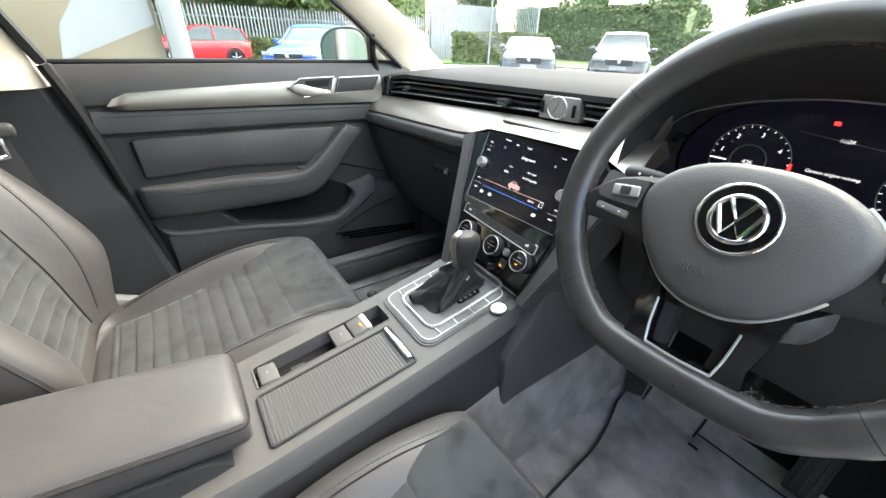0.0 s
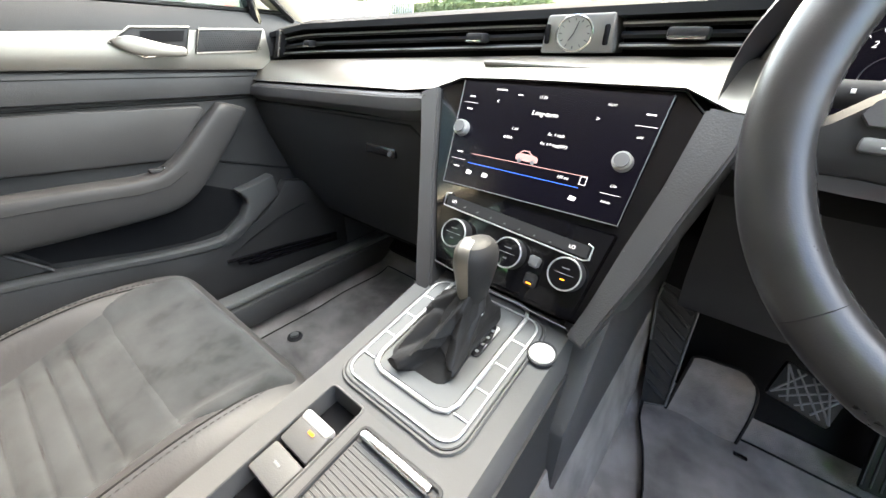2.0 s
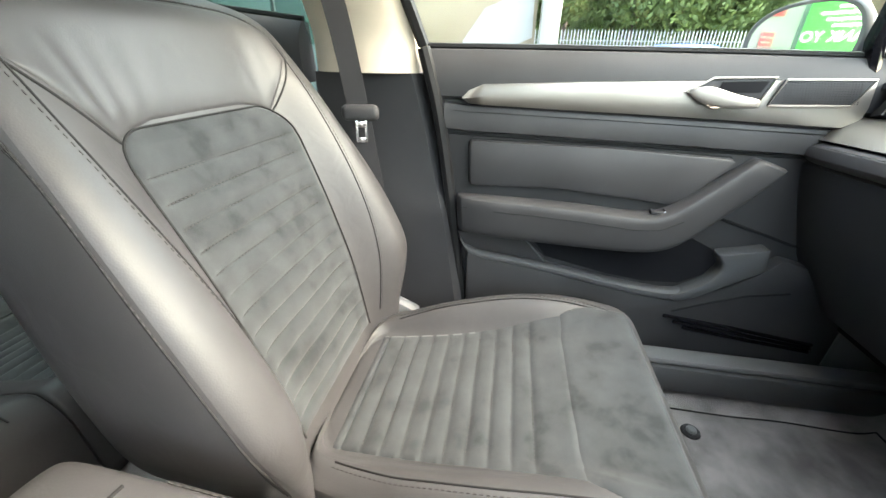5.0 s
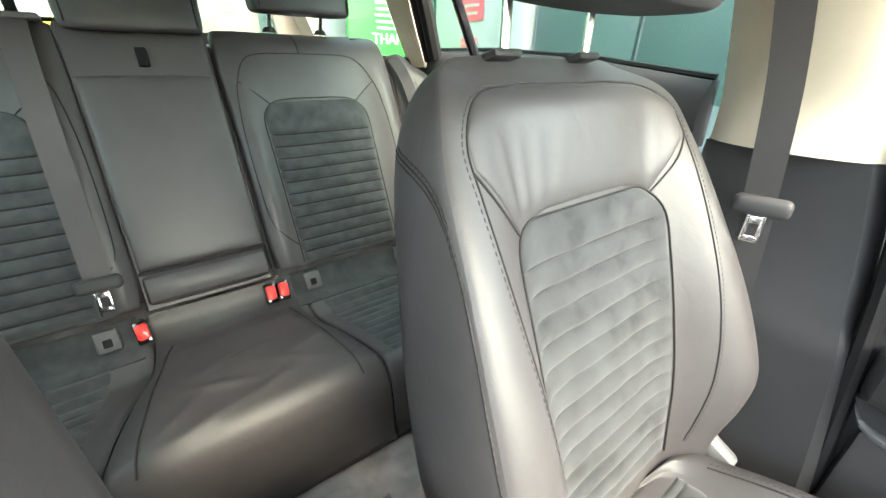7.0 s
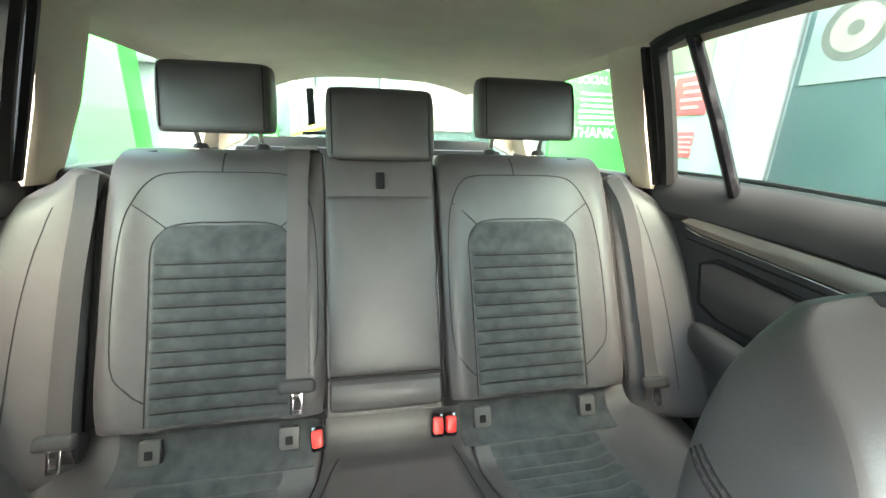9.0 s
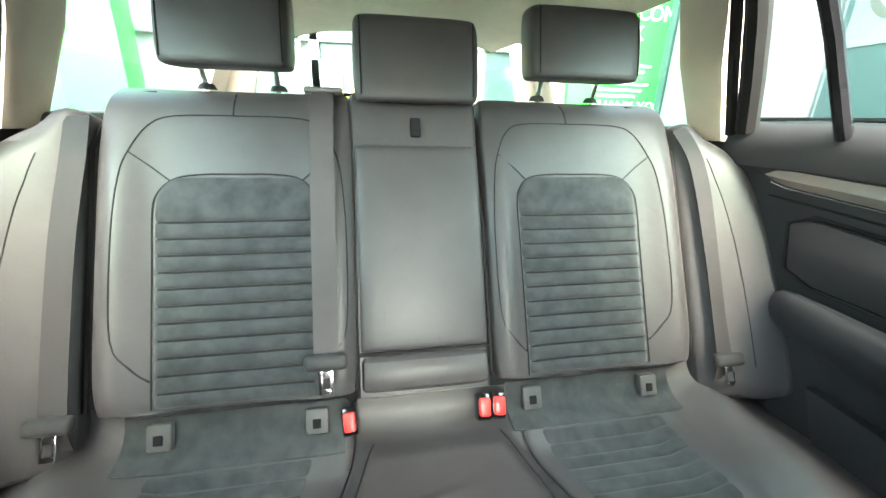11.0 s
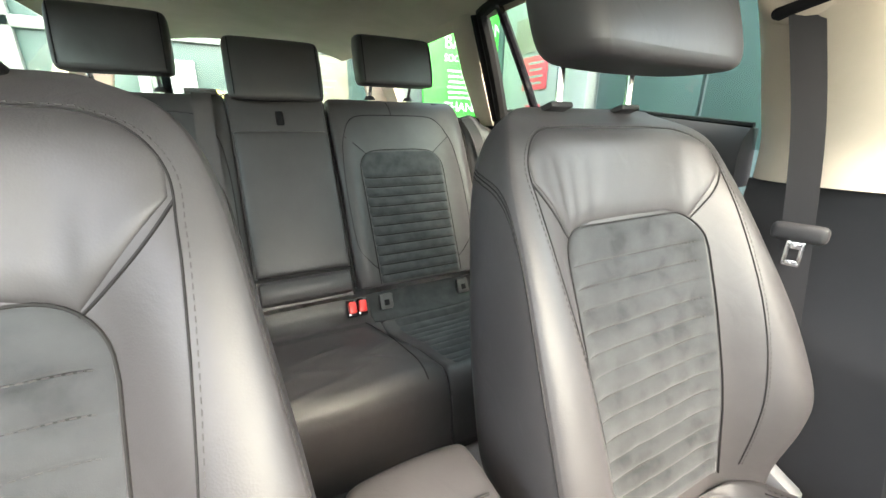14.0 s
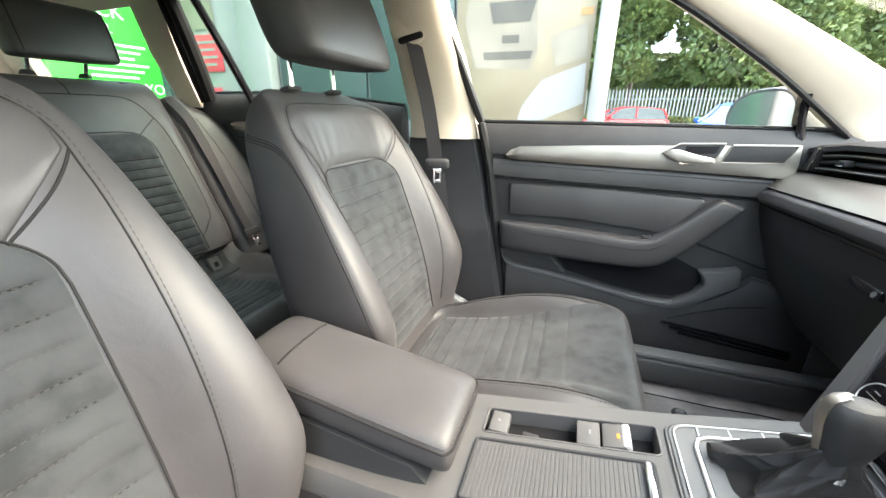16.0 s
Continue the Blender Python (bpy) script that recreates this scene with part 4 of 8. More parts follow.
    cb = part("cushion", loft(rings), LEATHER, t, "dark leather seat cushion", sub=2)

    ctree = BVHTree.FromObject(cb, bpy.context.evaluated_depsgraph_get())

    def on_cush(x, y, d):
        """A point of the finished cushion's top."""
        c = ctree.ray_cast(Vector((x0 + x, y, 0.9)), Vector((0, 0, -1)), 0.5)[0]
        return (c if c is not None else Vector((x0 + x, y, cush(x, min(y, 0.36))))) + Vector((0, 0, d))

    def cins(u, v):
        y = -0.125 + 0.365 * v
        wv = lerp([(-0.125, 0.135), (0.1, 0.150), (0.24, 0.172)], y)
        x = (2 * u - 1) * wv
        edge = min(1, (1 - abs(2 * u - 1)) * 10, v * 30, (1 - v) * 30)
        rib = abs(math.sin(math.pi * (0.176 - y) / 0.0318)) ** 0.42 if y < 0.190 else 1.0
        return on_cush(x, y, -0.0012 + 0.0078 * edge ** 0.5 + 0.0085 * (rib - 1) * max(0, edge - 0.3) / 0.7 + 0.0014 * edge * noise.noise((x * 30, y * 30, x0 + 3)))
    cp = part("cushion_panel", sheet(cins, 26, 150, (0, 0, -0.02)), SUEDE, t, "grey suede cushion panel with cross ribs", smooth=80)

    # cushion valleys: a dark cord as painted shade, then stitches
    for i in range(9):
        y = 0.176 - 0.0318 * i
        wv = lerp([(-0.125, 0.135), (0.1, 0.150), (0.24, 0.172)], y) * 0.93
        part("groove_shade", tube([on_cush(q * wv / 10.5, y, -0.0004) for q in range(-10, 11)], 0.0020, 5), SEAM, cp)
        part("stitching", dashes([on_cush(q * wv / 10.6, y, 0.0016) for q in range(-10, 11)], 0.004, 0.003, 0.0007), THREAD, cp)

    def thigh(u, v):
        y = 0.225 + 0.18 * v
        x = (2 * u - 1) * lerp([(0, 0.172), (0.35, 0.206), (1, 0.218)], v)
        edge = min(1, (1 - abs(2 * u - 1)) * 12, v * 14)
        z = cush(x, min(y, 0.39)) - 0.006 + 0.012 * edge ** 0.5
        roll = max(0, v - 0.72) / 0.28
        return Vector((x0 + x, y - 0.012 * roll ** 3, z - 0.075 * roll ** 2.2 + 0.0015 * noise.noise((x * 14, y * 14, x0))))
    part("thigh_pad", sheet(thigh, 20, 24, (0, 0, -0.02)), SUEDE, t, "smooth grey suede thigh pad", smooth=80)
    for dx in (-1, 1):
        ln = laid(cb, curve([Vector((x0 + dx * (0.80 * ease(CW, y)), y, cush(0.80 * ease(CW, y), y) + 0.004)) for y in [-0.10 + 0.047 * i for i in range(11)]], 3), 0.0006)
        part("seam", tube(ln, 0.0014, 6), SEAM, cb)
        part("stitching", dashes(laid(cb, [p + Vector((dx * 0.009, 0, 0)) for p in ln], 0.0008)), THREAD, cb)
    part("base", rbox((x0, 0.06, 0.47), (0.40, 0.46, 0.09), 0.02), HARD, t)
    for dx in (-1, 1):
        part("rail", rbox((x0 + dx * 0.17, 0.05, 0.405), (0.04, 0.52, 0.045), 0.008), HARD, t)
        part("side_cover", rbox((x0 + dx * 0.238, -0.02, 0.50), (0.025, 0.34, 0.11), 0.012), HARD, t)
    part("back_hinge", rbox((x0 - 0.245, -0.13, 0.565), (0.035, 0.10, 0.07), 0.012, turn=(-25, 0, 0)), GREY, t)
    part("back_hinge", rbox((x0 + 0.245, -0.13, 0.565), (0.035, 0.10, 0.07), 0.012, turn=(-25, 0, 0)), GREY, t)
    return t


seat = front_seat(-0.395)
copy_thing(seat, pose(0.391, 0.070, 0.414))

# ---- rear seat ----
RL = math.atan2(0.215, 0.48)


def rear_point(h, x, d):
    return Vector((x, -1.0 - h * math.sin(RL) + d * math.cos(RL), 0.70 + h * math.cos(RL) + d * math.sin(RL)))


rear = thing("rear_bench_seat", (0, -0.85, 0.40), "dark leather rear bench with grey ribbed suede panels and three headrests", "car seat")


def rear_back(x0, x1, outer):
    """One outer backrest with its ribbed panel, seams and head restraint; x0 to x1, of which outer is the door's side."""
    c, w = (x0 + x1) / 2, abs(x1 - x0) / 2
    lo, hi = min(x0, x1), max(x0, x1)

    def face(x, h):
        q = abs(x - c) / w
        return 0.030 * ease([(0.58, 0), (0.8, 1), (0.93, 0.85), (1, 0.2)], q) * ease([(-0.03, 0.4), (0.02, 0.9), (0.1, 1), (0.4, 0.9), (0.59, 0.1)], h) - 0.06 * ease([(0.56, 0), (0.645, 1)], h) ** 1.5
    rings = []
    for h in (-0.014, -0.006, 0.008, 0.05, 0.12, 0.2, 0.3, 0.38, 0.44, 0.52, 0.58, 0.612, 0.628):
        k = 1 - 0.04 * ease([(0.53, 0), (0.635, 1)], h)
        kk = k * (1 - 0.04 * ease([(0, 1), (0.05, 0)], h + 0.014))
        ring = [rear_point(h, c + q * w * kk, face(c + q * w, h)) for q in (-1, -0.97, -0.9, -0.8, -0.65, -0.5, -0.25, 0, 0.25, 0.5, 0.65, 0.8, 0.9, 0.97, 1)]
        ring += [rear_point(h, c + q * w * kk, -0.12) for q in (1, 0.5, 0, -0.5, -1)]
        rings.append(ring)
    b = part("backrest", loft(rings), LEATHER, rear, "dark leather rear backrest", sub=2)
    pc = 0.361 if c > 0 else -0.356

    tree = BVHTree.FromObject(b, bpy.context.evaluated_depsgraph_get())

    def on_rear(h, x, d=0.0):
        """A point of the finished front face."""
        n = Vector((0, math.cos(RL), math.sin(RL)))
        c = tree.ray_cast(rear_point(h, x, 0.2), -n, 0.35)[0]
        return (c if c is not None else rear_point(h, x, face(x, h))) + n * d

    def hw(h):
        q = max(0, (h - 0.372) / 0.055)
        return lerp([(-0.07, 0.144), (0, 0.144), (0.4, 0.147)], h) - 0.05 * (1 - math.sqrt(max(0, 1 - min(q, 1) ** 2)))

    def ins(u, v):
        h = -0.006 + 0.431 * v
        x = pc + (2 * u - 1) * hw(h)
        edge = max(0, min(1, (1 - abs(2 * u - 1)) * 8, v * 30, (1 - v) * 24))
        rib = abs(math.sin(math.pi * (h - 0.336) / 0.0315)) ** 0.42 if h < 0.350 else 1
        return on_rear(h, x, -0.0012 + 0.0078 * edge ** 0.5 + 0.0125 * (rib - 1) * max(0, edge - 0.3) / 0.7)
    part("back_panel", sheet(ins, 24, 180, (0, -0.02, -0.008)), SUEDE_REAR, rear, "dark grey suede panel with cross ribs", smooth=80)
    # rib valleys darkened by cords, crease shade put into colour
    for i in range(12):
        h = 0.336 - 0.0315 * i
        if h > 0.004:
            part("groove_shade", tube([on_rear(h, pc + hw(h) * (-0.95 + 0.19 * j), -0.0012) for j in range(11)], 0.0030, 5), SEAM, rear)
    crown = [(-1, -0.005), (-1, 0.03), (-1, 0.15), (-1, 0.28), (-1, 0.36), (-0.94, 0.395), (-0.75, 0.422), (-0.4, 0.43), (0, 0.43), (0.4, 0.43), (0.75, 0.422), (0.94, 0.395), (1, 0.36), (1, 0.28), (1, 0.15), (1, 0.03), (1, -0.005)]
    part("panel_piping", tube(curve([on_rear(h, pc + q * (lerp([(0, 0.144), (0.4, 0.147)], h) + 0.002), 0.0008) for q, h in crown], 4), 0.0016, 6), SEAM, rear)
    big = [(-0.84, 0.045), (-0.98, 0.072), (-1.13, 0.125), (-1.15, 0.3), (-1.11, 0.42), (-1.04, 0.475), (-0.9, 0.525), (-0.66, 0.547), (0, 0.55), (0.66, 0.547), (0.9, 0.525), (1.04, 0.475), (1.11, 0.42), (1.15, 0.3), (1.13, 0.125), (0.98, 0.072), (0.84, 0.045)]
    part("seam", tube(curve([on_rear(h, pc + q * 0.178, 0.0003) for q, h in big], 4), 0.0014, 6), SEAM, b)
    for sg in (-1, 1):
        part("seam", tube(curve([on_rear(h, pc + sg * x, 0.0003) for x, h in ((0.122, 0.418), (0.152, 0.443), (0.187, 0.470))], 4), 0.0014, 6), SEAM, b)
        part("seam", tube(curve([on_rear(h, pc + sg * x, 0.0003) for x, h in ((0.190, 0.092), (0.168, 0.062), (0.148, 0.045))], 4), 0.0014, 6), SEAM, b)
    part("seam", tube([on_rear(0.55, pc + 0.01, 0.0003), on_rear(0.58, pc + 0.01, 0.0003), on_rear(0.605, pc + 0.012, 0.0003)], 0.002, 6), SEAM, b)
    # recessed release catch on the shoulder beside the door
    lev = part("release_catch", rbox(rear_point(0.604, outer * 0.532, -0.036), (0.088, 0.040, 0.010), 0.004, turn=(-14, 0, 0)), HARD, rear, "black seat release catch")
    part("catch_button", rbox(rear_point(0.607, outer * 0.538, -0.034), (0.036, 0.018, 0.010), 0.003, turn=(-14, 0, 0)), DARK, lev)
    return b


def rear_head(x0, z0, z1, w, posts, cap):
    zc, hh = (z0 + z1) / 2, (z1 - z0) / 2
    prof = ((-1, 0.0), (-0.995, 0.042), (-0.93, 0.060), (-0.6, 0.065), (0, 0.067), (0.6, 0.065), (0.93, 0.060), (0.995, 0.042), (1, 0), (0.96, -0.038), (0.6, -0.046), (0, -0.046), (-0.6, -0.046), (-0.96, -0.038))
    rings = []
    for f, k, kd in ((-1, 0.86, 0.6), (-0.985, 0.96, 0.86), (-0.86, 1.0, 0.98), (-0.4, 1.01, 1.0), (0.3, 1.01, 1.0), (0.78, 1.0, 0.95), (0.95, 0.96, 0.78), (1, 0.82, 0.45)):
        rings.append([Vector((x0 + px * w * k, -1.262 - 0.25 * hh * f + d * kd, zc + hh * f)) for px, d in prof])
    hd = part("headrest", loft(rings), LEATHER, rear, "dark leather rear head restraint", sub=2)
    for sg in (-1, 1):
        part("seam", tube(curve([Vector((x0 + sg * w * 0.88, -1.262 - 0.25 * hh * f + 0.059, zc + hh * f)) for f in (-0.85, -0.4, 0, 0.4, 0.85)], 3), 0.0016, 6), SEAM, hd)
        part("post", tube([(x0 + sg * posts, -1.296, cap), (x0 + sg * posts, -1.272, z0 + 0.02)], 0.006, 12), CHROME, rear, "chrome headrest post")
        part("collar", disc((x0 + sg * posts, -1.296, cap), (0, 0, 1), 0.019, 0.013, 0.012, 20, 0.002), HARD, rear)


rear_back(0.138, 0.604, 1)
rear_back(-0.135, -0.612, -1)
rear_head(0.364, 1.288, 1.442, 0.118, 0.071, 1.252)
rear_head(0.003, 1.236, 1.404, 0.130, 0.060, 1.206)
rear_head(-0.368, 1.292, 1.444, 0.130, 0.071, 1.252)
# middle back with its fold-down armrest
part("middle_back", loft([[rear_point(h, q, f) for q, f in ((0.144, -0.004), (0.138, 0.006), (-0.12, 0.006), (-0.127, -0.004), (-0.127, -0.12), (0.144, -0.12))] for h in (-0.02, 0.0, 0.3, 0.49, 0.575, 0.600)]), LEATHER, rear)
part("fold_armrest", loft([[rear_point(h, q * 0.131 + 0.006, f * k) for q, f in ((-1, 0.0), (-0.985, 0.016), (-0.93, 0.022), (-0.4, 0.026), (0.4, 0.026), (0.93, 0.022), (0.985, 0.016), (1, 0.0))] for h, k in ((0.065, 0.2), (0.069, 0.8), (0.085, 1), (0.25, 1.05), (0.47, 1.0), (0.486, 0.8), (0.491, 0.2))]), LEATHER, rear, "folded-up centre armrest panel", sub=2)
part("armrest_roll", loft([[rear_point(h, q * 0.1365 + 0.006, f * k) for q, f in ((-1, 0.0), (-0.98, 0.024), (-0.5, 0.030), (0.5, 0.030), (0.98, 0.024), (1, 0.0))] for h, k in ((-0.014, 0.2), (-0.007, 0.8), (0.022, 1.1), (0.052, 0.8), (0.059, 0.2))]), LEATHER, rear, sub=1)
part("gap", rbox(rear_point(0.062, 0.006, 0.006), (0.265, 0.004, 0.008), 0), SEAM, rear)
part("pull_tab", rbox(rear_point(0.528, 0.008, 0.012), (0.022, 0.010, 0.042), 0.004, turn=(math.degrees(RL), 0, 0)), DARK, rear, "small black pull tab")
for x in (0.146, -0.130):
    part("gap", tube([rear_point(h, x, 0.004 if h < 0.5 else -0.02) for h in (0.0, 0.3, 0.50, 0.565)], 0.004, 6), SEAM, rear)
# outer side bolsters beside the doors
bolsters = {}
for s in (-1, 1):
    rings = []
    for h in (-0.10, -0.03, 0.05, 0.15, 0.25, 0.35, 0.42, 0.48, 0.53, 0.56):
        o = ease([(-0.1, 0.775), (0.40, 0.768), (0.50, 0.735), (0.56, 0.690)], h)
        f = ease([(-0.1, 0.112), (0.10, 0.106), (0.25, 0.096), (0.40, 0.070), (0.48, 0.040), (0.56, -0.02)], h)
        m = 0.70 + (o - 0.768) * 0.5
        rings.append([rear_point(h, s * x, d) for x, d in ((0.617, -0.03), (0.621, 0.004), (0.640, 0.018 + 0.04 * (f - 0.02)), (m - 0.02, 0.024 + 0.22 * f), (m + 0.012, 0.020 + 0.50 * f), (o - 0.024, f), (o - 0.004, f - 0.004), (o, f - 0.03), (o, -0.10), (0.617, -0.10))])
    sb = part("side_bolster", loft(rings), LEATHER, rear, "dark leather side bolster", sub=2)
    bolsters[s] = sb
    part("gap", tube([rear_point(h, s * 0.6145, 0.0 if h < 0.5 else -0.03) for h in (0.0, 0.3, 0.48, 0.54)], 0.005, 6), SEAM, rear)


def cz(x, y):
    """Top of the rear cushion."""
    base = ease([(-1.035, 0.680), (-1.005, 0.622), (-0.975, 0.600), (-0.90, 0.590), (-0.76, 0.604), (-0.69, 0.604), (-0.655, 0.598), (-0.63, 0.578), (-0.612, 0.54), (-0.605, 0.47), (-0.60, 0.42)], y)
    wide = 1 + 0.45 * ease([(-0.97, 0), (-0.64, 1)], y)
    mid = 0.022 * ease([(0.12, 1), (0.19, 0.15)], abs(x + 0.01) / wide) * ease([(-0.97, 0), (-0.9, 1)], y)
    dish = -0.022 * ease([(0.12, 0), (0.19, 1)], abs(x) / wide) * ease([(0.46, 1), (0.53, 0)], abs(x)) * ease([(-0.96, 0), (-0.9, 1), (-0.70, 1), (-0.64, 0.3)], y)
    edge = 0.035 * ease([(0.55, 0), (0.64, 1), (0.72, 0.4)], abs(x)) * ease([(-1.0, 1.3), (-0.7, 0.7), (-0.6, 0)], y)
    return base + mid + dish + edge


def wrinkle(x, y):
    r = 0.0
    for cx, cy, a, l, w in ((0.02, -0.80, 0.3, 0.05, 0.010), (0.05, -0.73, -0.3, 0.06, 0.011), (-0.05, -0.69, 0.5, 0.05, 0.010), (-0.13, -0.76, 0.4, 0.05, 0.012), (-0.10, -0.72, -0.5, 0.04, 0.010), (0.11, -0.70, 0.7, 0.06, 0.010), (0.08, -0.66, 0.2, 0.07, 0.009)):
        u = (x - cx) * math.cos(a) + (y - cy) * math.sin(a)
        v = -(x - cx) * math.sin(a) + (y - cy) * math.cos(a)
        r += 0.0055 * math.exp(-((u / l) ** 2) - (v / w) ** 2)
    return r


def band(u, v, x0, x1):
    """Cushion strip between x0 and x1, from its back edge to the floor in front."""
    y = lerp([(0, -1.02), (0.60, -0.68), (0.80, -0.615), (0.9, -0.60), (1, -0.592)], v)
    k = ease([(-0.97, 0), (-0.64, 1)], y)
    grow = lambda q: q + (0.085 if q > 0 else -0.062) * k if abs(q) < 0.4 else q
    x = grow(x0) + (grow(x1) - grow(x0)) * u
    z = cz(x, y) if v < 0.9 else cz(x, -0.60) + (0.40 - cz(x, -0.60)) * (v - 0.9) / 0.1
    e = min(u, 1 - u) * abs(x1 - x0)
    return Vector((x, y, z + wrinkle(x, y) - 0.006 * max(0, 1 - e / 0.008) ** 2))


mc = part("middle_cushion", sheet(lambda u, v: band(u, v, 0.152, -0.19), 60, 110, (0, -0.02, -0.06)), LEATHER, rear, "creased dark leather middle cushion", smooth=80)
for x in (0.118, -0.142):
    part("seam", tube([Vector((x + (0.075 if x > 0 else -0.055) * max(0, (y + 0.95) / 0.32), y, cz(x, y) + 0.0015)) for y in [-0.95 + 0.018 * i for i in range(19)]], 0.0016, 6), SEAM, mc)
for s, a, b in ((1, 0.156, 0.75), (-1, -0.194, -0.75)):
    part("outer_cushion", sheet(lambda u, v: band(u, v, a, b), 60, 60, (0, -0.02, -0.06)), LEATHER, rear, "dark leather outer cushion", smooth=80)

    def ribs(u, v, a=a, s=s):
        y = -0.948 + 0.293 * v
        x = s * (lerp([(0, 0.222), (1, 0.285)], v) + (0.52 - lerp([(0, 0.222), (1, 0.285)], v)) * u)
        e = max(0, min(1, u * 12, (1 - u) * 12, v * 20, (1 - v) * 20))
        rib = abs(math.sin(math.pi * (y + 0.948) / 0.030)) ** 0.35
        return Vector((x, y, cz(x, y) - 0.005 + 0.011 * e ** 0.5 + 0.0105 * (rib - 1) * e))
    part("cushion_panel", sheet(ribs, 22, 150, (0, 0, -0.02)), SUEDE_REAR, rear, "dark grey suede cushion panel with cross ribs", smooth=80)
    part("back_strip", sheet(lambda u, v: Vector((s * (0.17 + 0.40 * u), -1.02 + 0.075 * v, cz(s * (0.17 + 0.40 * u), -1.02 + 0.075 * v) + 0.005)), 16, 8, (0, -0.01, -0.02)), SUEDE_REAR, rear, "plain grey suede strip")
# child-seat anchor covers and buckles
for x in (0.225, 0.505, -0.225, -0.508):
    m = part("anchor_cover", rbox((x, -0.996, 0.634), (0.044, 0.018, 0.050), 0.006, turn=(24, 0, 0)), DECK, rear, "square plastic child-seat anchor cover")
    # small near-black block paints the finger hole's shade
    part("finger_hole", rbox((x, -0.9865, 0.634), (0.016, 0.006, 0.018), 0.002, turn=(24, 0, 0)), DARK, m)


def buckle(x, turn):
    b = thing("seat_belt_buckle", (x, -0.965, 0.625), "red-buttoned black seat belt buckle in the rear bench", "belt buckle", "rear belt buckles")
    part("housing", rbox((x, -0.975, 0.642), (0.030, 0.028, 0.052), 0.005, turn=(34, turn, 0)), BLACK, b)
    part("button", rbox((x, -0.962, 0.652), (0.023, 0.022, 0.036), 0.005, turn=(34, turn, 0)), RED, b, "bright red release button")


buckle(0.160, 6)
buckle(-0.108, -3)
buckle(-0.139, -6)


def strap(pts, normal, w, bm=None):
    """A flat band of webbing along points."""
    pts = [Vector(p) for p in pts]
    n = Vector(normal).normalized()
    rings = []
    for i, p in enumerate(pts):
        d = (pts[min(i + 1, len(pts) - 1)] - pts[max(0, i - 1)]).normalized()
        sd = d.cross(n).normalized()
        rings.append([p + sd * w / 2 - n * 0.0008, p + sd * w / 2 + n * 0.0008, p - sd * w / 2 + n * 0.0008, p - sd * w / 2 - n * 0.0008])
    return loft(rings, bm=bm)


def belt(pts, normal, tongue, name_label, w=0.046, flip=0, cloth=WEBBING):
    t = thing("seat_belt", pts[-1], name_label, "seat belt", "seat belts")
    part("webbing", strap(curve(pts, 6), normal, w), cloth, t)
    n = Vector(normal).normalized()
    p = Vector(tongue)
    m = Matrix.Translation(p) @ n.to_track_quat("Y", "Z").to_matrix().to_4x4()
    b = rbox((0, 0.006, 0.02), (w + 0.032, 0.022, 0.030), 0.010, seg=3)
    bmesh.ops.transform(b, matrix=m, verts=b.verts)
    tg = part("tongue_grip", b, HARD, t)
    b = rbox((-0.009, 0.006, -0.012), (0.006, 0.003, 0.045), 0.001)
    rbox((0.009, 0.006, -0.012), (0.006, 0.003, 0.045), 0.001, bm=b)
    rbox((0, 0.006, -0.032), (0.022, 0.003, 0.010), 0.001, bm=b)
    rbox((0, 0.006, -0.002), (0.022, 0.003, 0.012), 0.001, bm=b)
    bmesh.ops.transform(b, matrix=m, verts=b.verts)
    part("tongue", b, CHROME, tg, "steel belt tongue")
    return t


bf = Vector((0, math.cos(RL), math.sin(RL)))
belt([rear_point(0.628, 0.200, -0.045), rear_point(0.61, 0.200, -0.018), rear_point(0.56, 0.199, 0.014), rear_point(0.50, 0.199, 0.026), rear_point(0.3, 0.198, 0.036), rear_point(0.1, 0.197, 0.04), rear_point(0.045, 0.197, 0.04)], bf, rear_point(0.042, 0.197, 0.045), "dark grey middle seat belt over the rear backrest", cloth=WEBBING_REAR)
part("belt_outlet", rbox(rear_point(0.625, 0.200, -0.046), (0.082, 0.045, 0.014), 0.006, turn=(24, 0, 0)), GREY, rear, "grey plastic belt outlet")
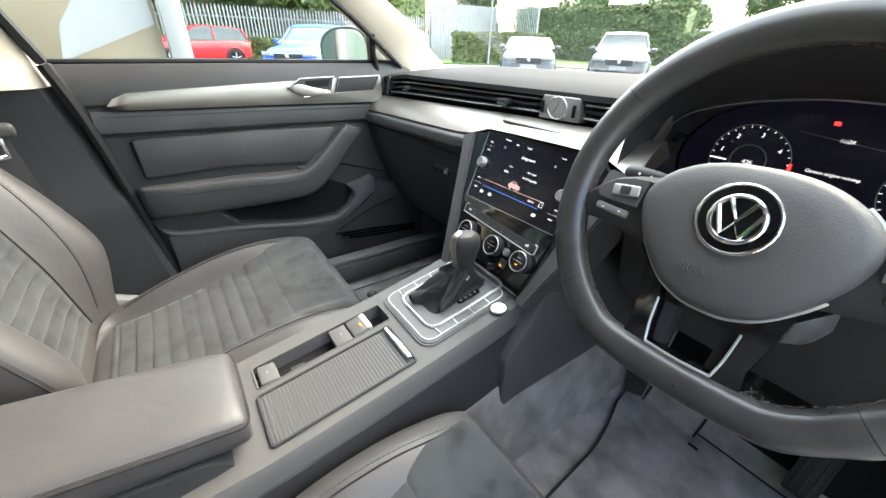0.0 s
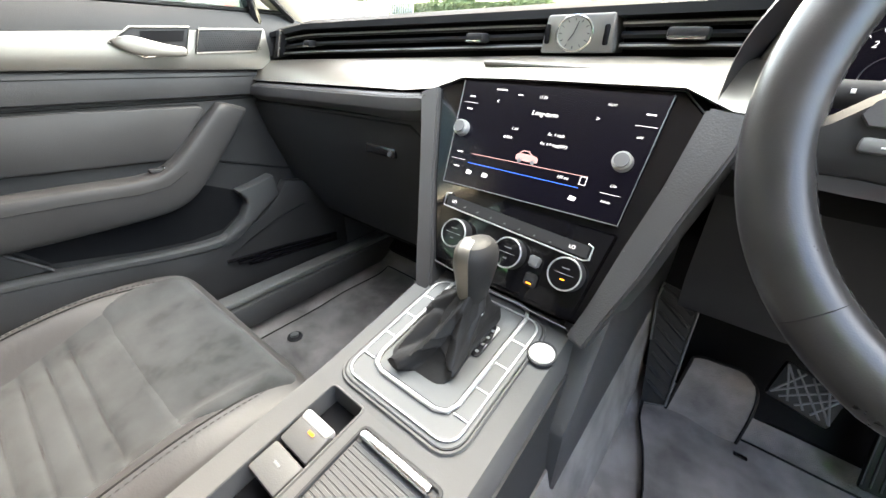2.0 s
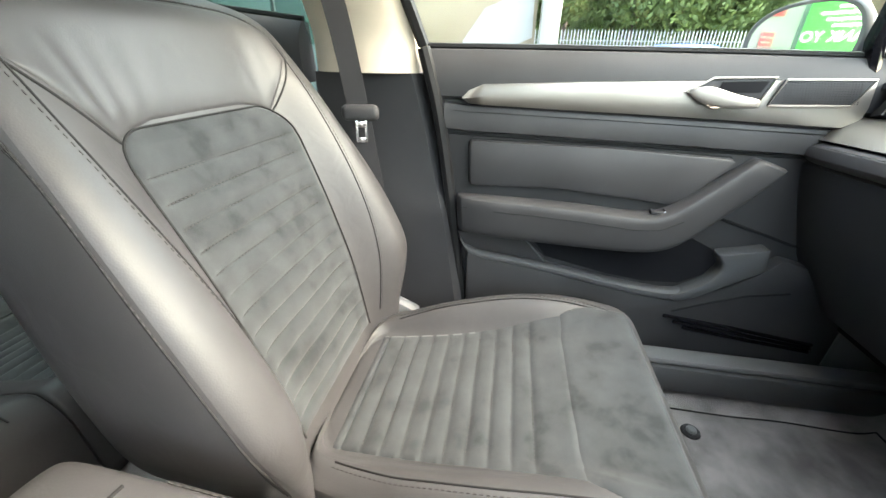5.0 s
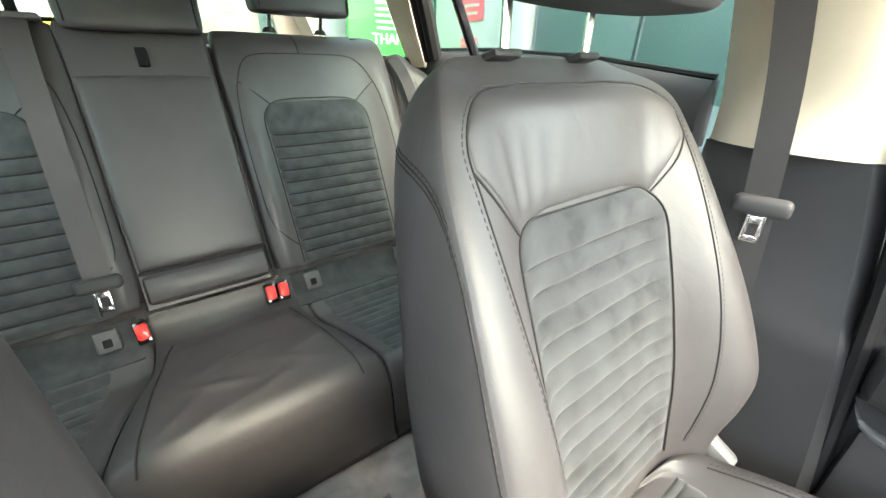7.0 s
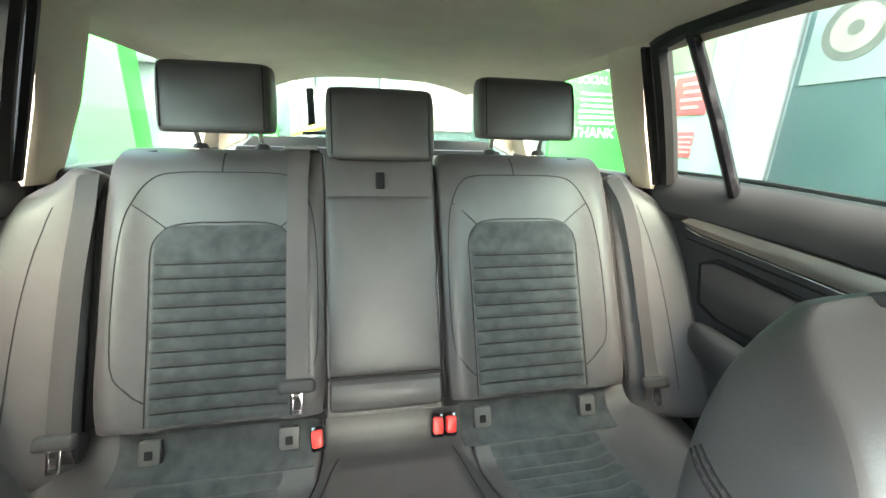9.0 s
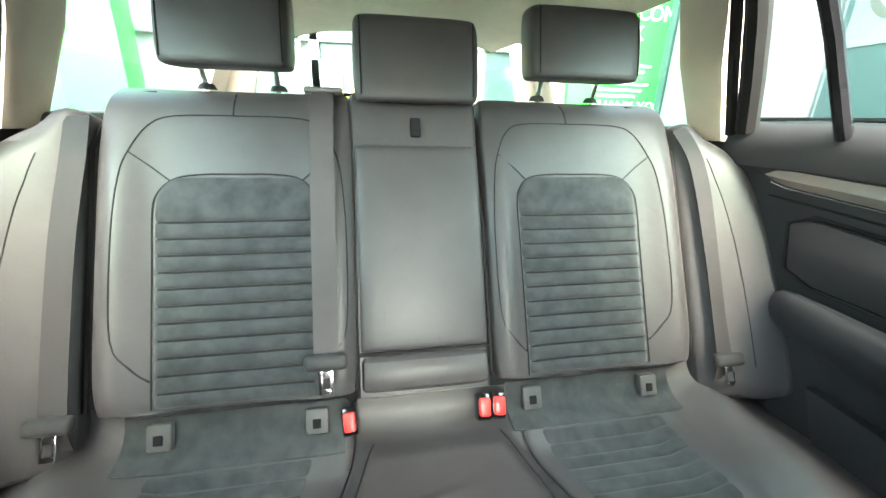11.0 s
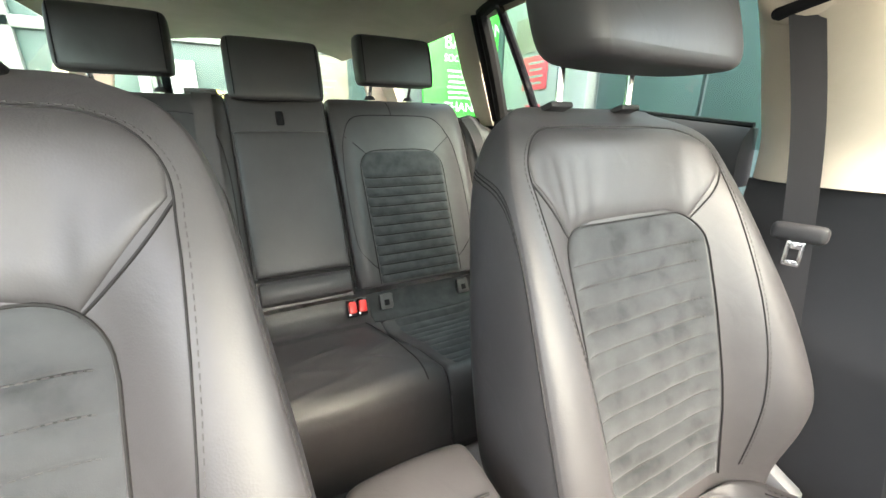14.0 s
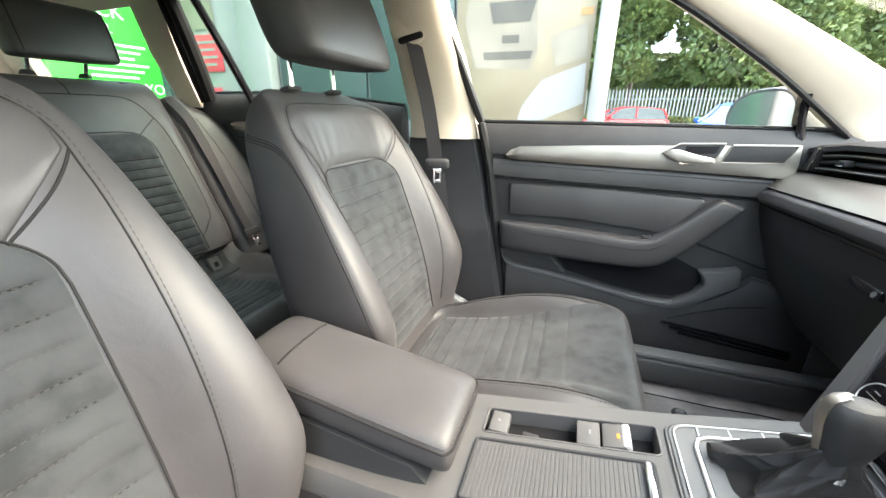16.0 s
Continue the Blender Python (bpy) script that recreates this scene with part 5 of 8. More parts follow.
for s in (-1, 1):
    bx = 0.630 if s > 0 else 0.658
    belt([rear_point(0.535, s * 0.628, 0.018), rear_point(0.45, s * (bx - 0.008), 0.034), rear_point(0.3, s * bx, 0.040), rear_point(0.1, s * (bx + 0.003), 0.042), rear_point(-0.01, s * bx, 0.044), rear_point(-0.05, s * bx, 0.030)], bf, rear_point(-0.022, s * bx, 0.048), "dark grey outer rear seat belt beside the door", w=0.042)
    part("seam", tube(laid(bolsters[s], curve([rear_point(h, s * x, 0.06) for h, x in ((0.46, 0.668), (0.36, 0.688), (0.24, 0.704), (0.10, 0.714), (-0.02, 0.718))], 5), 0.0002), 0.0011, 6), SEAM, bolsters[s])
    part("airbag_tag", rbox(rear_point(0.02, s * 0.735, 0.065), (0.012, 0.003, 0.022), 0.001, turn=(20, 0, 0)), PRINT, rear)
    # front belts on the centre pillars
    t = belt([(s * 0.618, -0.250, 1.355), (s * 0.626, -0.240, 1.31), (s * 0.646, -0.213, 1.17), (s * 0.662, -0.192, 1.00), (s * 0.680, -0.172, 0.80), (s * 0.70, -0.14, 0.50)], (-s, 0.25, 0), (s * 0.660, -0.190, 0.995), "dark front seat belt hanging on the door pillar", w=0.040)
    rings = []
    for k, ky, kz in ((-0.3, 1.10, 1.12), (0.3, 1.08, 1.08), (0.75, 0.98, 0.98), (0.95, 0.82, 0.84), (1.05, 0.5, 0.55)):
        rings.append([(s * (0.640 - 0.036 * k - 0.010 * math.sin(a) * k), -0.256 + 0.060 * math.copysign(abs(math.cos(a)) ** 0.8, math.cos(a)) * ky, 1.388 + 0.060 * math.copysign(abs(math.sin(a)) ** 0.8, math.sin(a)) * kz) for a in (i * math.pi / 10 for i in range(20))])
    part("guide_cover", loft(rings), BEIGE, t, "beige belt guide cover", sub=1)
    # no opening is cut: a near-black block paints its shade
    part("guide_slot", rbox((s * 0.618, -0.250, 1.345), (0.026, 0.072, 0.016), 0.007, seg=3, turn=(12, 0, 0)), DARK, t, "near-black block painting the shade of the belt opening")
GREYPAD = surface("grained_pad", (0.040, 0.040, 0.041), (0.050, 0.050, 0.051), 0.5, big=6, fine=480, bump=0.25, dist=0.0006, vor=True)

# ---- dashboard ----
dash = thing("dashboard", (0, 0.8, 0.6), "dark grey dashboard with full-width air vents, silver strip and screen", "dashboard")


def vent_lo(x):
    return lerp([(-0.76, 1.063), (-0.05, 1.098), (0.2, 1.105), (0.76, 1.085)], x)


def vent_hi(x):
    return lerp([(-0.76, 1.105), (-0.62, 1.124), (-0.05, 1.138), (0.2, 1.143), (0.76, 1.12)], x)


XS = [-0.765, -0.72, -0.6, -0.45, -0.3, -0.15, 0.0, 0.12, 0.2]


def yv(x):
    """Where the vents' plane stands across the car."""
    return 0.698 + 0.012 * (x + 0.1) ** 2


def pad_ring(x):
    """The top pad steps back behind the instruments."""
    y0, k = (yv(x), 0) if x < 0.205 else (0.84, 1)
    zt = vent_hi(x)
    return [(x, y0 - 0.006, zt), (x, y0 - 0.004, zt + 0.010), (x, y0 + 0.02, zt + 0.018), (x, max(0.80, y0 + 0.03), zt + 0.024), (x, 0.95, zt + 0.030), (x, 1.10, zt + 0.026), (x, 1.30, zt + 0.005), (x, 1.36, 1.06), (x, 0.80 + 0.12 * k, 1.03 + 0.06 * k), (x, y0 + 0.05, zt - 0.004)]


part("top_pad", loft([pad_ring(x) for x in XS[:-1] + [0.199, 0.206, 0.3, 0.45, 0.6, 0.765]]), TOPPAD, dash, "soft grained dashboard top", smooth=50)
# solid near-black bar behind the slats paints the vents' depth as shade
part("vent_cavity_shade", loft([[(x, yv(x) + 0.035, vent_lo(x) - 0.01), (x, yv(x) + 0.035, vent_hi(x) + 0.006), (x, yv(x) + 0.10, vent_hi(x)), (x, yv(x) + 0.10, vent_lo(x))] for x in XS]), DARK, dash)
for x0, x1 in ((-0.715, -0.052), (0.046, 0.192)):
    n = 10
    for i in range(3):
        f = 0.20 + 0.30 * i
        pts = [(x0 + (x1 - x0) * k / n, yv(x0 + (x1 - x0) * k / n) + 0.006, vent_lo(x0 + (x1 - x0) * k / n) + f * (vent_hi(x0 + (x1 - x0) * k / n) - vent_lo(x0 + (x1 - x0) * k / n))) for k in range(n + 1)]
        sl = part("slat", loft([[(x, y - 0.004, z), (x, y, z + 0.0038), (x, y + 0.03, z + 0.003), (x, y + 0.03, z - 0.003), (x, y, z - 0.0038)] for x, y, z in pts]), HARD, dash)
        if i != 1:
            part("bright_line", tube([(x, y - 0.0035, z + 0.0005) for x, y, z in pts], 0.0014, 6), SATIN, sl)
for x, w in ((-0.155, 0.030), (0.118, 0.040), (-0.585, 0.022)):
    z = (vent_lo(x) + vent_hi(x)) / 2
    tb = part("vent_tab", rbox((x, yv(x) - 0.004, z), (w, 0.022, 0.013), 0.004), HARD, dash)
    part("bright_edge", rbox((x, yv(x) - 0.0155, z - 0.004), (w * 0.9, 0.002, 0.003), 0.0005), CHROME, tb)
part("vent_end", prism([(-0.735, 1.062), (-0.712, 1.068), (-0.682, 1.122), (-0.70, 1.122)], "y", 0.690, 0.74, 0.003), HARD, dash)
part("vent_end_trim", tube([(-0.708, 0.690, 1.07), (-0.682, 0.690, 1.122)], 0.0025, 6), CHROME, dash)
part("vent_end", prism([(0.186, 1.098), (0.193, 1.097), (0.209, 1.146), (0.202, 1.147)], "y", 0.685, 0.71, 0.002), SILVER, dash)
# analogue clock in its plate
ck = part("clock_plate", prism([(-0.050, 1.098), (-0.044, 1.141), (0.040, 1.143), (0.044, 1.101)], "y", 0.688, 0.73, 0.003), surface("clock_metal", (0.30, 0.30, 0.29), (0.36, 0.36, 0.35), 0.4, metal=0.8, big=4, bump=0.0), dash, "grey metal clock plate")
part("clock_rim", tube([(-0.006 + 0.0225 * math.cos(a), 0.6875, 1.121 + 0.0195 * math.sin(a)) for a in (i * math.pi / 20 for i in range(40))], 0.0015, 8, True), CHROME, ck, "chrome clock rim")
part("clock_face", loft([[(-0.006 + 0.0218 * math.cos(a), y, 1.121 + 0.0188 * math.sin(a)) for a in (i * math.pi / 16 for i in range(32))] for y in (0.6868, 0.70)]), surface("dial_silver", (0.22, 0.22, 0.205), (0.27, 0.27, 0.255), 0.4, big=4, fine=200, bump=0.02), ck, "pale silver clock dial")
part("clock_marks", (lambda bm: [tube([(-0.006 + q * math.cos(a), 0.6866, 1.121 + 0.86 * q * math.sin(a)) for q in (0.016, 0.0195)], 0.0005, 4, bm=bm) for a in (i * math.pi / 6 for i in range(12))] and bm)(bmesh.new()), HARD, ck)
part("clock_hand", tube([(-0.006, 0.685, 1.121), (-0.001, 0.685, 1.134)], 0.0006, 4), HARD, ck)
part("clock_hand", tube([(-0.006, 0.685, 1.121), (-0.012, 0.685, 1.113)], 0.0007, 4), HARD, ck)
for sx in (-1, 1):
    part("vent_wheel", rbox((-0.004 + sx * 0.0375, 0.687, 1.120), (0.006, 0.006, 0.022), 0.002), DARK, ck)

# silver strip, a bowed blade that steps out over the screen


def silver_lo(x):
    return lerp([(-0.77, 0.043), (-0.25, 0.048), (-0.19, 0.044), (-0.135, 0.028), (0.14, 0.029), (0.185, 0.048), (0.23, 0.05)], x)


SX = [-0.765, -0.7, -0.6, -0.45, -0.32, -0.25, -0.19, -0.135, -0.06, 0.0, 0.07, 0.14, 0.165, 0.185, 0.205]
part("silver_strip", loft([[(x, yv(x) - 0.004, vent_lo(x) - 0.003), (x, yv(x) - 0.022, vent_lo(x) - 0.006), (x, 0.640, vent_lo(x) - silver_lo(x) + 0.006), (x, 0.634, vent_lo(x) - silver_lo(x)), (x, 0.66, vent_lo(x) - silver_lo(x) - 0.006), (x, 0.72, vent_lo(x) - 0.03)] for x in SX]), SILVER, dash, "champagne brushed metal dashboard strip")
part("shallow_slot", rbox((-0.008, 0.6615, 1.0825), (0.215, 0.014, 0.0065), 0.003, seg=3, turn=(-35, 0, 1)), surface("slot_metal", (0.22, 0.21, 0.195), (0.26, 0.25, 0.235), 0.5, metal=0.7, bump=0.0), dash)
# padded lip and glove box on the passenger's side
LX = [-0.765, -0.7, -0.55, -0.4, -0.30, -0.24, -0.19]


def lip_z(x):
    return vent_lo(x) - silver_lo(x)


part("padded_lip", loft([[(x, 0.636, lip_z(x) - 0.001), (x, 0.622, lip_z(x) - 0.010), (x, 0.616, lip_z(x) - 0.030), (x, 0.628, lip_z(x) - 0.045 - 0.01 * ease([(-0.45, 0), (-0.2, 1)], x)), (x, 0.70, lip_z(x) - 0.05), (x, 0.70, lip_z(x) - 0.01)] for x in LX]), LEATHER, dash, "padded stitched lip", sub=1)
part("stitching", dashes([(x, 0.6205, lip_z(x) - 0.009) for x in LX[1:]]), THREAD, dash)
gb = part("glove_box", loft([[(x, 0.636, lip_z(x) - 0.048), (x, 0.640, 0.95), (x, 0.655, 0.90), (x, 0.70, 0.78), (x, 0.78, 0.66), (x, 1.10, 0.62), (x, 1.10, 1.02), (x, 0.70, 1.02)] for x in (-0.765, -0.7, -0.5, -0.3, -0.20, -0.125)]), HARD, dash, "dark glove box lid")
part("lid_gap", tube([(-0.66, 0.639, 0.972), (-0.45, 0.638, 0.980), (-0.24, 0.637, 0.985), (-0.20, 0.638, 0.96), (-0.17, 0.672, 0.83)], 0.0022, 6), SEAM, gb)
part("latch", rbox((-0.325, 0.646, 0.928), (0.08, 0.012, 0.018), 0.004, turn=(-15, 0, 0)), BLACK, gb)
part("lock", disc((-0.296, 0.641, 0.927), (0, -0.95, 0.3), 0.006, 0.005, 0.003, 20), GREY, gb, "round metal lock")
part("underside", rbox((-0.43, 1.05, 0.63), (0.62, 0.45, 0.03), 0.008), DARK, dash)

# middle stack: leaning plane that carries screen and climate panel
SN = Vector((0, -0.884, 0.467))
SU = Vector((0, 0.467, 0.884))


def stack(x, z, d=0.0):
    return Vector((x, 0.640 - 0.528 * (1.06 - z), z)) + SN * d


def plate(pts, d0, d1, bevel=0.0):
    bm = prism(pts, "y", 0, 1, 0)
    for v in bm.verts:
        v.co = stack(v.co.x, v.co.z, d0 if v.co.y < 0.5 else d1)
    if bevel:
        bmesh.ops.recalc_face_normals(bm, faces=bm.faces)
        bmesh.ops.bevel(bm, geom=bm.edges[:], offset=bevel, segments=2, affect="EDGES", clamp_overlap=True)
    return bm


def on_stack(x, z, d=0.0):
    r = Matrix((Vector((1, 0, 0)), SU, SN)).transposed().to_4x4()
    return Matrix.Translation(stack(x, z, d)) @ r


part("screen_surround", plate([(-0.174, 1.046), (-0.140, 1.066), (0.138, 1.070), (0.164, 1.050), (0.150, 0.970), (0.120, 0.834), (-0.089, 0.838), (-0.132, 0.933)], -0.10, 0.0, 0.002), BLACK, dash, "gloss black surround")
part("surround_edge", tube([stack(x, z, 0.001) for x, z in ((-0.088, 0.835), (-0.132, 0.933), (-0.174, 1.046), (-0.140, 1.067), (0.138, 1.071), (0.165, 1.050), (0.151, 0.970), (0.121, 0.832))], 0.0012, 6), HARD, dash)
for pts in ([(-0.173, 1.050), (-0.132, 0.935), (-0.092, 0.846), (-0.074, 0.795), (-0.097, 0.788), (-0.112, 0.818), (-0.138, 0.882), (-0.168, 0.955), (-0.205, 1.04)], [(0.163, 1.056), (0.152, 0.983), (0.137, 0.918), (0.124, 0.854), (0.114, 0.820), (0.136, 0.815), (0.145, 0.845), (0.164, 0.898), (0.180, 0.960), (0.198, 1.017), (0.206, 1.052)]):
    part("stack_pillar", plate(pts, -0.10, 0.007, 0.003), GREYPAD, dash, "grey stack pillar")
part("stack_cheek", prism([(0.515, 0.78), (0.575, 0.88), (0.635, 1.02), (0.85, 1.02), (1.10, 0.74), (1.10, 0.48), (0.47, 0.48), (0.47, 0.72)], "x", 0.10, 0.150, 0.010), GREYPAD, dash, "smooth grey side of the centre stack")
scr = part("screen", plate([(-0.131, 1.060), (0.132, 1.064), (0.124, 0.938), (-0.114, 0.935)], -0.005, 0.004, 0.001), SCREEN, dash, "lit touch screen with trip data")
part("screen_frame", tube([stack(x, z, 0.0045) for x, z in ((-0.131, 1.060), (-0.114, 0.935), (0.124, 0.938), (0.132, 1.064))], 0.0008, 6), GREY, scr)


def sx(u, v):
    """Place on the screen: u across from -1 to 1, v up from 0 to 1."""
    return 0.003 + u * (0.119 + 0.012 * v), 0.937 + 0.125 * v


for t, u, v, sz, sl in (("Long-term", -0.02, 0.76, 0.0135, 0.25), ("11:24", -0.09, 0.90, 0.0085, 0.2), ("19.5°C", 0.55, 0.90, 0.006, 0.2), ("1 mi", -0.28, 0.60, 0.0085, 0.2), ("0:58 h", -0.33, 0.515, 0.0085, 0.2), ("Av. 1 mph", 0.16, 0.60, 0.0085, 0.2), ("Av. 6.9 mpg(UK)", 0.17, 0.515, 0.0085, 0.2), ("100 mi", 0.37, 0.27, 0.0085, 0.2), ("<", -0.56, 0.82, 0.013, 0), (">", 0.48, 0.78, 0.013, 0), ("APP", 0.87, 0.68, 0.006, 0.2), ("CAR", 0.84, 0.29, 0.006, 0.2), ("MENU", 0.83, 0.16, 0.006, 0.2)):
    words(t, on_stack(*sx(u, v), 0.0044), sz * 0.60, TXT, scr, slant=sl)
for u, v, w in ((-0.88, 0.84, 0.016), (-0.88, 0.72, 0.016), (-0.86, 0.30, 0.016), (-0.86, 0.16, 0.016), (0.88, 0.86, 0.018), (-0.55, 0.93, 0.03), (-0.33, 0.90, 0.012)):
    x, z = sx(u, v)
    part("legend_bar", plate([(x - w * 0.27, z - 0.0007), (x + w * 0.27, z - 0.0007), (x + w * 0.27, z + 0.0007), (x - w * 0.27, z + 0.0007)], 0.004, 0.0044), TXT, scr)
for u, v in ((-0.88, 0.78), (-0.86, 0.23), (0.88, 0.77), (0.84, 0.225)):
    x, z = sx(u, v)
    part("divider_line", plate([(x - 0.011, z - 0.0002), (x + 0.011, z - 0.0002), (x + 0.011, z + 0.0002), (x - 0.011, z + 0.0002)], 0.004, 0.0043), TXT, scr)
a, b = sx(-0.72, 0.21), sx(0.55, 0.215)
part("blue_line", plate([a, b, (b[0], b[1] + 0.0008), (a[0], a[1] + 0.0008)], 0.004, 0.0043), BLUEL, scr)
a, b = sx(-0.70, 0.30), sx(0.60, 0.315)
part("ground_line", plate([a, b, (b[0], b[1] + 0.0007), (a[0], a[1] + 0.0007)], 0.004, 0.0043), PINK, scr)
cx, cy = sx(-0.05, 0.335)
cd = part("car_drawing", plate([(cx + 0.001 * p, cy + 0.001 * q) for p, q in ((-15, 1), (-15.5, 5), (-12, 8), (-7, 11.5), (1, 11.5), (6, 8), (13, 6.5), (15, 4), (15, 0.5), (12, 0), (-12, 0))], 0.004, 0.0043), PINK, scr)
part("drawn_windows", plate([(cx + 0.001 * p, cy + 0.001 * q) for p, q in ((-10, 8), (-6, 10.4), (0.5, 10.4), (4, 8))], 0.0043, 0.0045), SCREEN, cd)
for p in (-9, 9):
    part("drawn_wheel", disc(stack(cx + 0.001 * p, cy, 0.0043), SN, 0.0028, 0.0028, 0.0003, 16), GREY, cd)
for u, v in ((-0.68, 0.125), (-0.47, 0.13), (0.53, 0.125)):
    x, z = sx(u, v)
    part("icon", plate([(x - 0.004, z - 0.002), (x + 0.004, z - 0.002), (x + 0.005, z + 0.002), (x - 0.003, z + 0.003)], 0.004, 0.0043), TXT, scr)
x, z = sx(0.57, 0.28)
part("icon", tube([stack(x + 0.0035 * p, z + 0.004 * q, 0.0045) for p, q in ((-1, -1), (-1, 1), (1, 1), (1, -1))], 0.0006, 4, True), TXT, scr)
for u, v in ((-0.90, 0.52), (0.83, 0.48)):
    x, z = sx(u, v)
    k = part("screen_knob", disc(stack(x, z, 0.003), SN, 0.0108, 0.0102, 0.011, 32, 0.0012), SATIN, scr, "knurled silver turning knob")
    part("knob_cap", disc(stack(x, z, 0.0138), SN, 0.0080, 0.0076, 0.002, 28), GREY, k)
# climate panel
cl = part("climate_panel", plate([(-0.112, 0.928), (0.128, 0.930), (0.113, 0.838), (-0.086, 0.842)], 0.0, 0.004, 0.002), BLACK, dash, "gloss black climate panel")
part("key_strip", plate([(-0.096, 0.921), (0.108, 0.912), (0.107, 0.899), (-0.095, 0.908)], 0.004, 0.008, 0.001), HARD, cl)
part("silver_bracket", tube([stack(x, z, 0.009) for x, z in ((-0.090, 0.923), (-0.098, 0.922), (-0.097, 0.907), (0.104, 0.897), (0.110, 0.899), (0.110, 0.912), (0.104, 0.914))], 0.0010, 6), SATIN, cl)
for i in range(7):
    part("button_mark", plate([(-0.066 + 0.021 * i, 0.9105 - 0.0012 * i), (-0.062 + 0.021 * i, 0.9105 - 0.0012 * i), (-0.063 + 0.021 * i, 0.9125 - 0.0012 * i)], 0.008, 0.0083), GREY, cl)
words("LO", on_stack(0.088, 0.9065, 0.0084), 0.0058, TXT, cl)
words("LO", on_stack(-0.082, 0.914, 0.0084), 0.0058, TXT, cl)
for i, x in enumerate((-0.061, 0.020, 0.093)):
    z = 0.879
    k = part("climate_knob", disc(stack(x, z, 0.003), SN, 0.0200, 0.0190, 0.016, 40, 0.0015), HARD, cl, "round climate knob with chrome rim")
    part("knob_rim", tube([stack(x, z, 0.0195) + Vector((1, 0, 0)) * 0.0182 * math.cos(a) + SU * 0.0182 * math.sin(a) for a in (j * math.pi / 20 for j in range(40))], 0.0009, 6, True), SATIN, k)
    part("knob_face", disc(stack(x, z, 0.0185), SN, 0.0168, 0.0168, 0.0015, 32), BLACK, k)
    part("knob_bar", rbox((0, 0, 0), (0.022, 0.0005, 0.0006), 0.0002), SATIN, k).data.transform(on_stack(x, z, 0.0203))
    for dz, mt, w in ((0.0065, GREY, 0.009), (-0.0065, ORANGE if i == 2 else GREY, 0.005)):
        bm = rbox((0, 0, 0), (w, 0.0014, 0.0006), 0.0002)
        bmesh.ops.transform(bm, matrix=on_stack(x, z + dz * 0.884, 0.0203), verts=bm.verts)
        part("knob_legend", bm, mt, k)
part("seat_heat_button", plate([(0.047, 0.868), (0.063, 0.867), (0.063, 0.852), (0.047, 0.853)], 0.004, 0.010, 0.002), HARD, cl)
part("warning_lamp", plate([(0.052, 0.8572), (0.058, 0.857), (0.058, 0.8558), (0.052, 0.856)], 0.010, 0.0105), ORANGE, cl)
part("hazard_button", plate([(0.045, 0.886), (0.061, 0.885), (0.059, 0.873), (0.046, 0.874)], 0.004, 0.011, 0.002), GREY, cl)
part("panel_line", tube([stack(x, z, 0.005) for x, z in ((-0.084, 0.838), (0.0, 0.832), (0.112, 0.828))], 0.0008, 4), GREY, cl)

# instrument binnacle
BIN = [(0.186, 1.045), (0.183, 1.087), (0.200, 1.120), (0.226, 1.146), (0.283, 1.166), (0.35, 1.178), (0.40, 1.180), (0.45, 1.178), (0.52, 1.166), (0.575, 1.146), (0.600, 1.120), (0.615, 1.087), (0.612, 1.045), (0.58, 1.01), (0.22, 1.01)]
BIN = [(p.x, p.z) for p in curve([(x, 0, z) for x, z in BIN], 4, True)]


def bin_ring(y, kx, kz, lift=0.0):
    """The hood's outline at a depth y, widened and drawn up over the top."""
    return [(0.40 + (x - 0.40) * kx, y, 1.06 + (z - 1.06) * kz + lift * min(1.0, max(0.0, (z - 1.06) / 0.12))) for x, z in BIN]


part("binnacle_hood", loft([bin_ring(*r) for r in ((0.770, 0.95, 0.96), (0.705, 1.0, 1.0), (0.690, 1.015, 1.03, 0.004), (0.665, 1.035, 1.09, 0.020), (0.643, 1.05, 1.14, 0.032), (0.636, 1.055, 1.165, 0.038), (0.644, 1.06, 1.18, 0.043), (0.70, 1.06, 1.18, 0.044), (0.80, 1.055, 1.16, 0.042), (0.92, 1.02, 1.08, 0.02))], caps=False), HARD, dash, "matt black instrument hood", smooth=60)
part("hood_trim", tube(bin_ring(0.699, 1.002, 1.003)[3:47], 0.0011, 6), GREY, dash)
ins = part("instrument_display", prism([(x * 0.93 + 0.030, 1.06 + (z - 1.06) * 0.97) for x, z in BIN], "y", 0.765, 0.79, 0.001), SCREEN, dash, "digital instrument display with round dials")


def dial(x, z, r, marks, red):
    part("dial_ring", tube([(x + r * math.cos(a), 0.7635, z + r * math.sin(a)) for a in (radians(-30 + i * 6) for i in range(41))], 0.0007, 6), GREY, ins)
    bm = bmesh.new()
    for i in range(21):
        a = radians(210 - i * 12)
        tube([(x + q * r * math.cos(a), 0.7635, z + q * r * math.sin(a)) for q in (0.92, 0.97 if i % 2 else 0.99)], 0.0004, 4, bm=bm)
    part("dial_ticks", bm, TXT, ins)
    for t, ang in marks:
        a = radians(ang)
        words(t, Matrix.Translation((x + 0.76 * r * math.cos(a), 0.763, z + 0.76 * r * math.sin(a))) @ pose(0, 0, 0, 90, 0, 0), 0.0085, TXT, ins, slant=0.2)
    if red:
        part("red_arc", tube([(x + 1.0 * r * math.cos(a), 0.763, z + 1.0 * r * math.sin(a)) for a in (radians(-28 + i * 6) for i in range(7))], 0.0022, 6), REDL, ins)
    part("dial_hub_ring", tube([(x + 0.45 * r * math.cos(a), 0.7635, z + 0.45 * r * math.sin(a)) for a in (i * math.pi / 16 for i in range(32))], 0.0008, 4, True), GREY, ins)


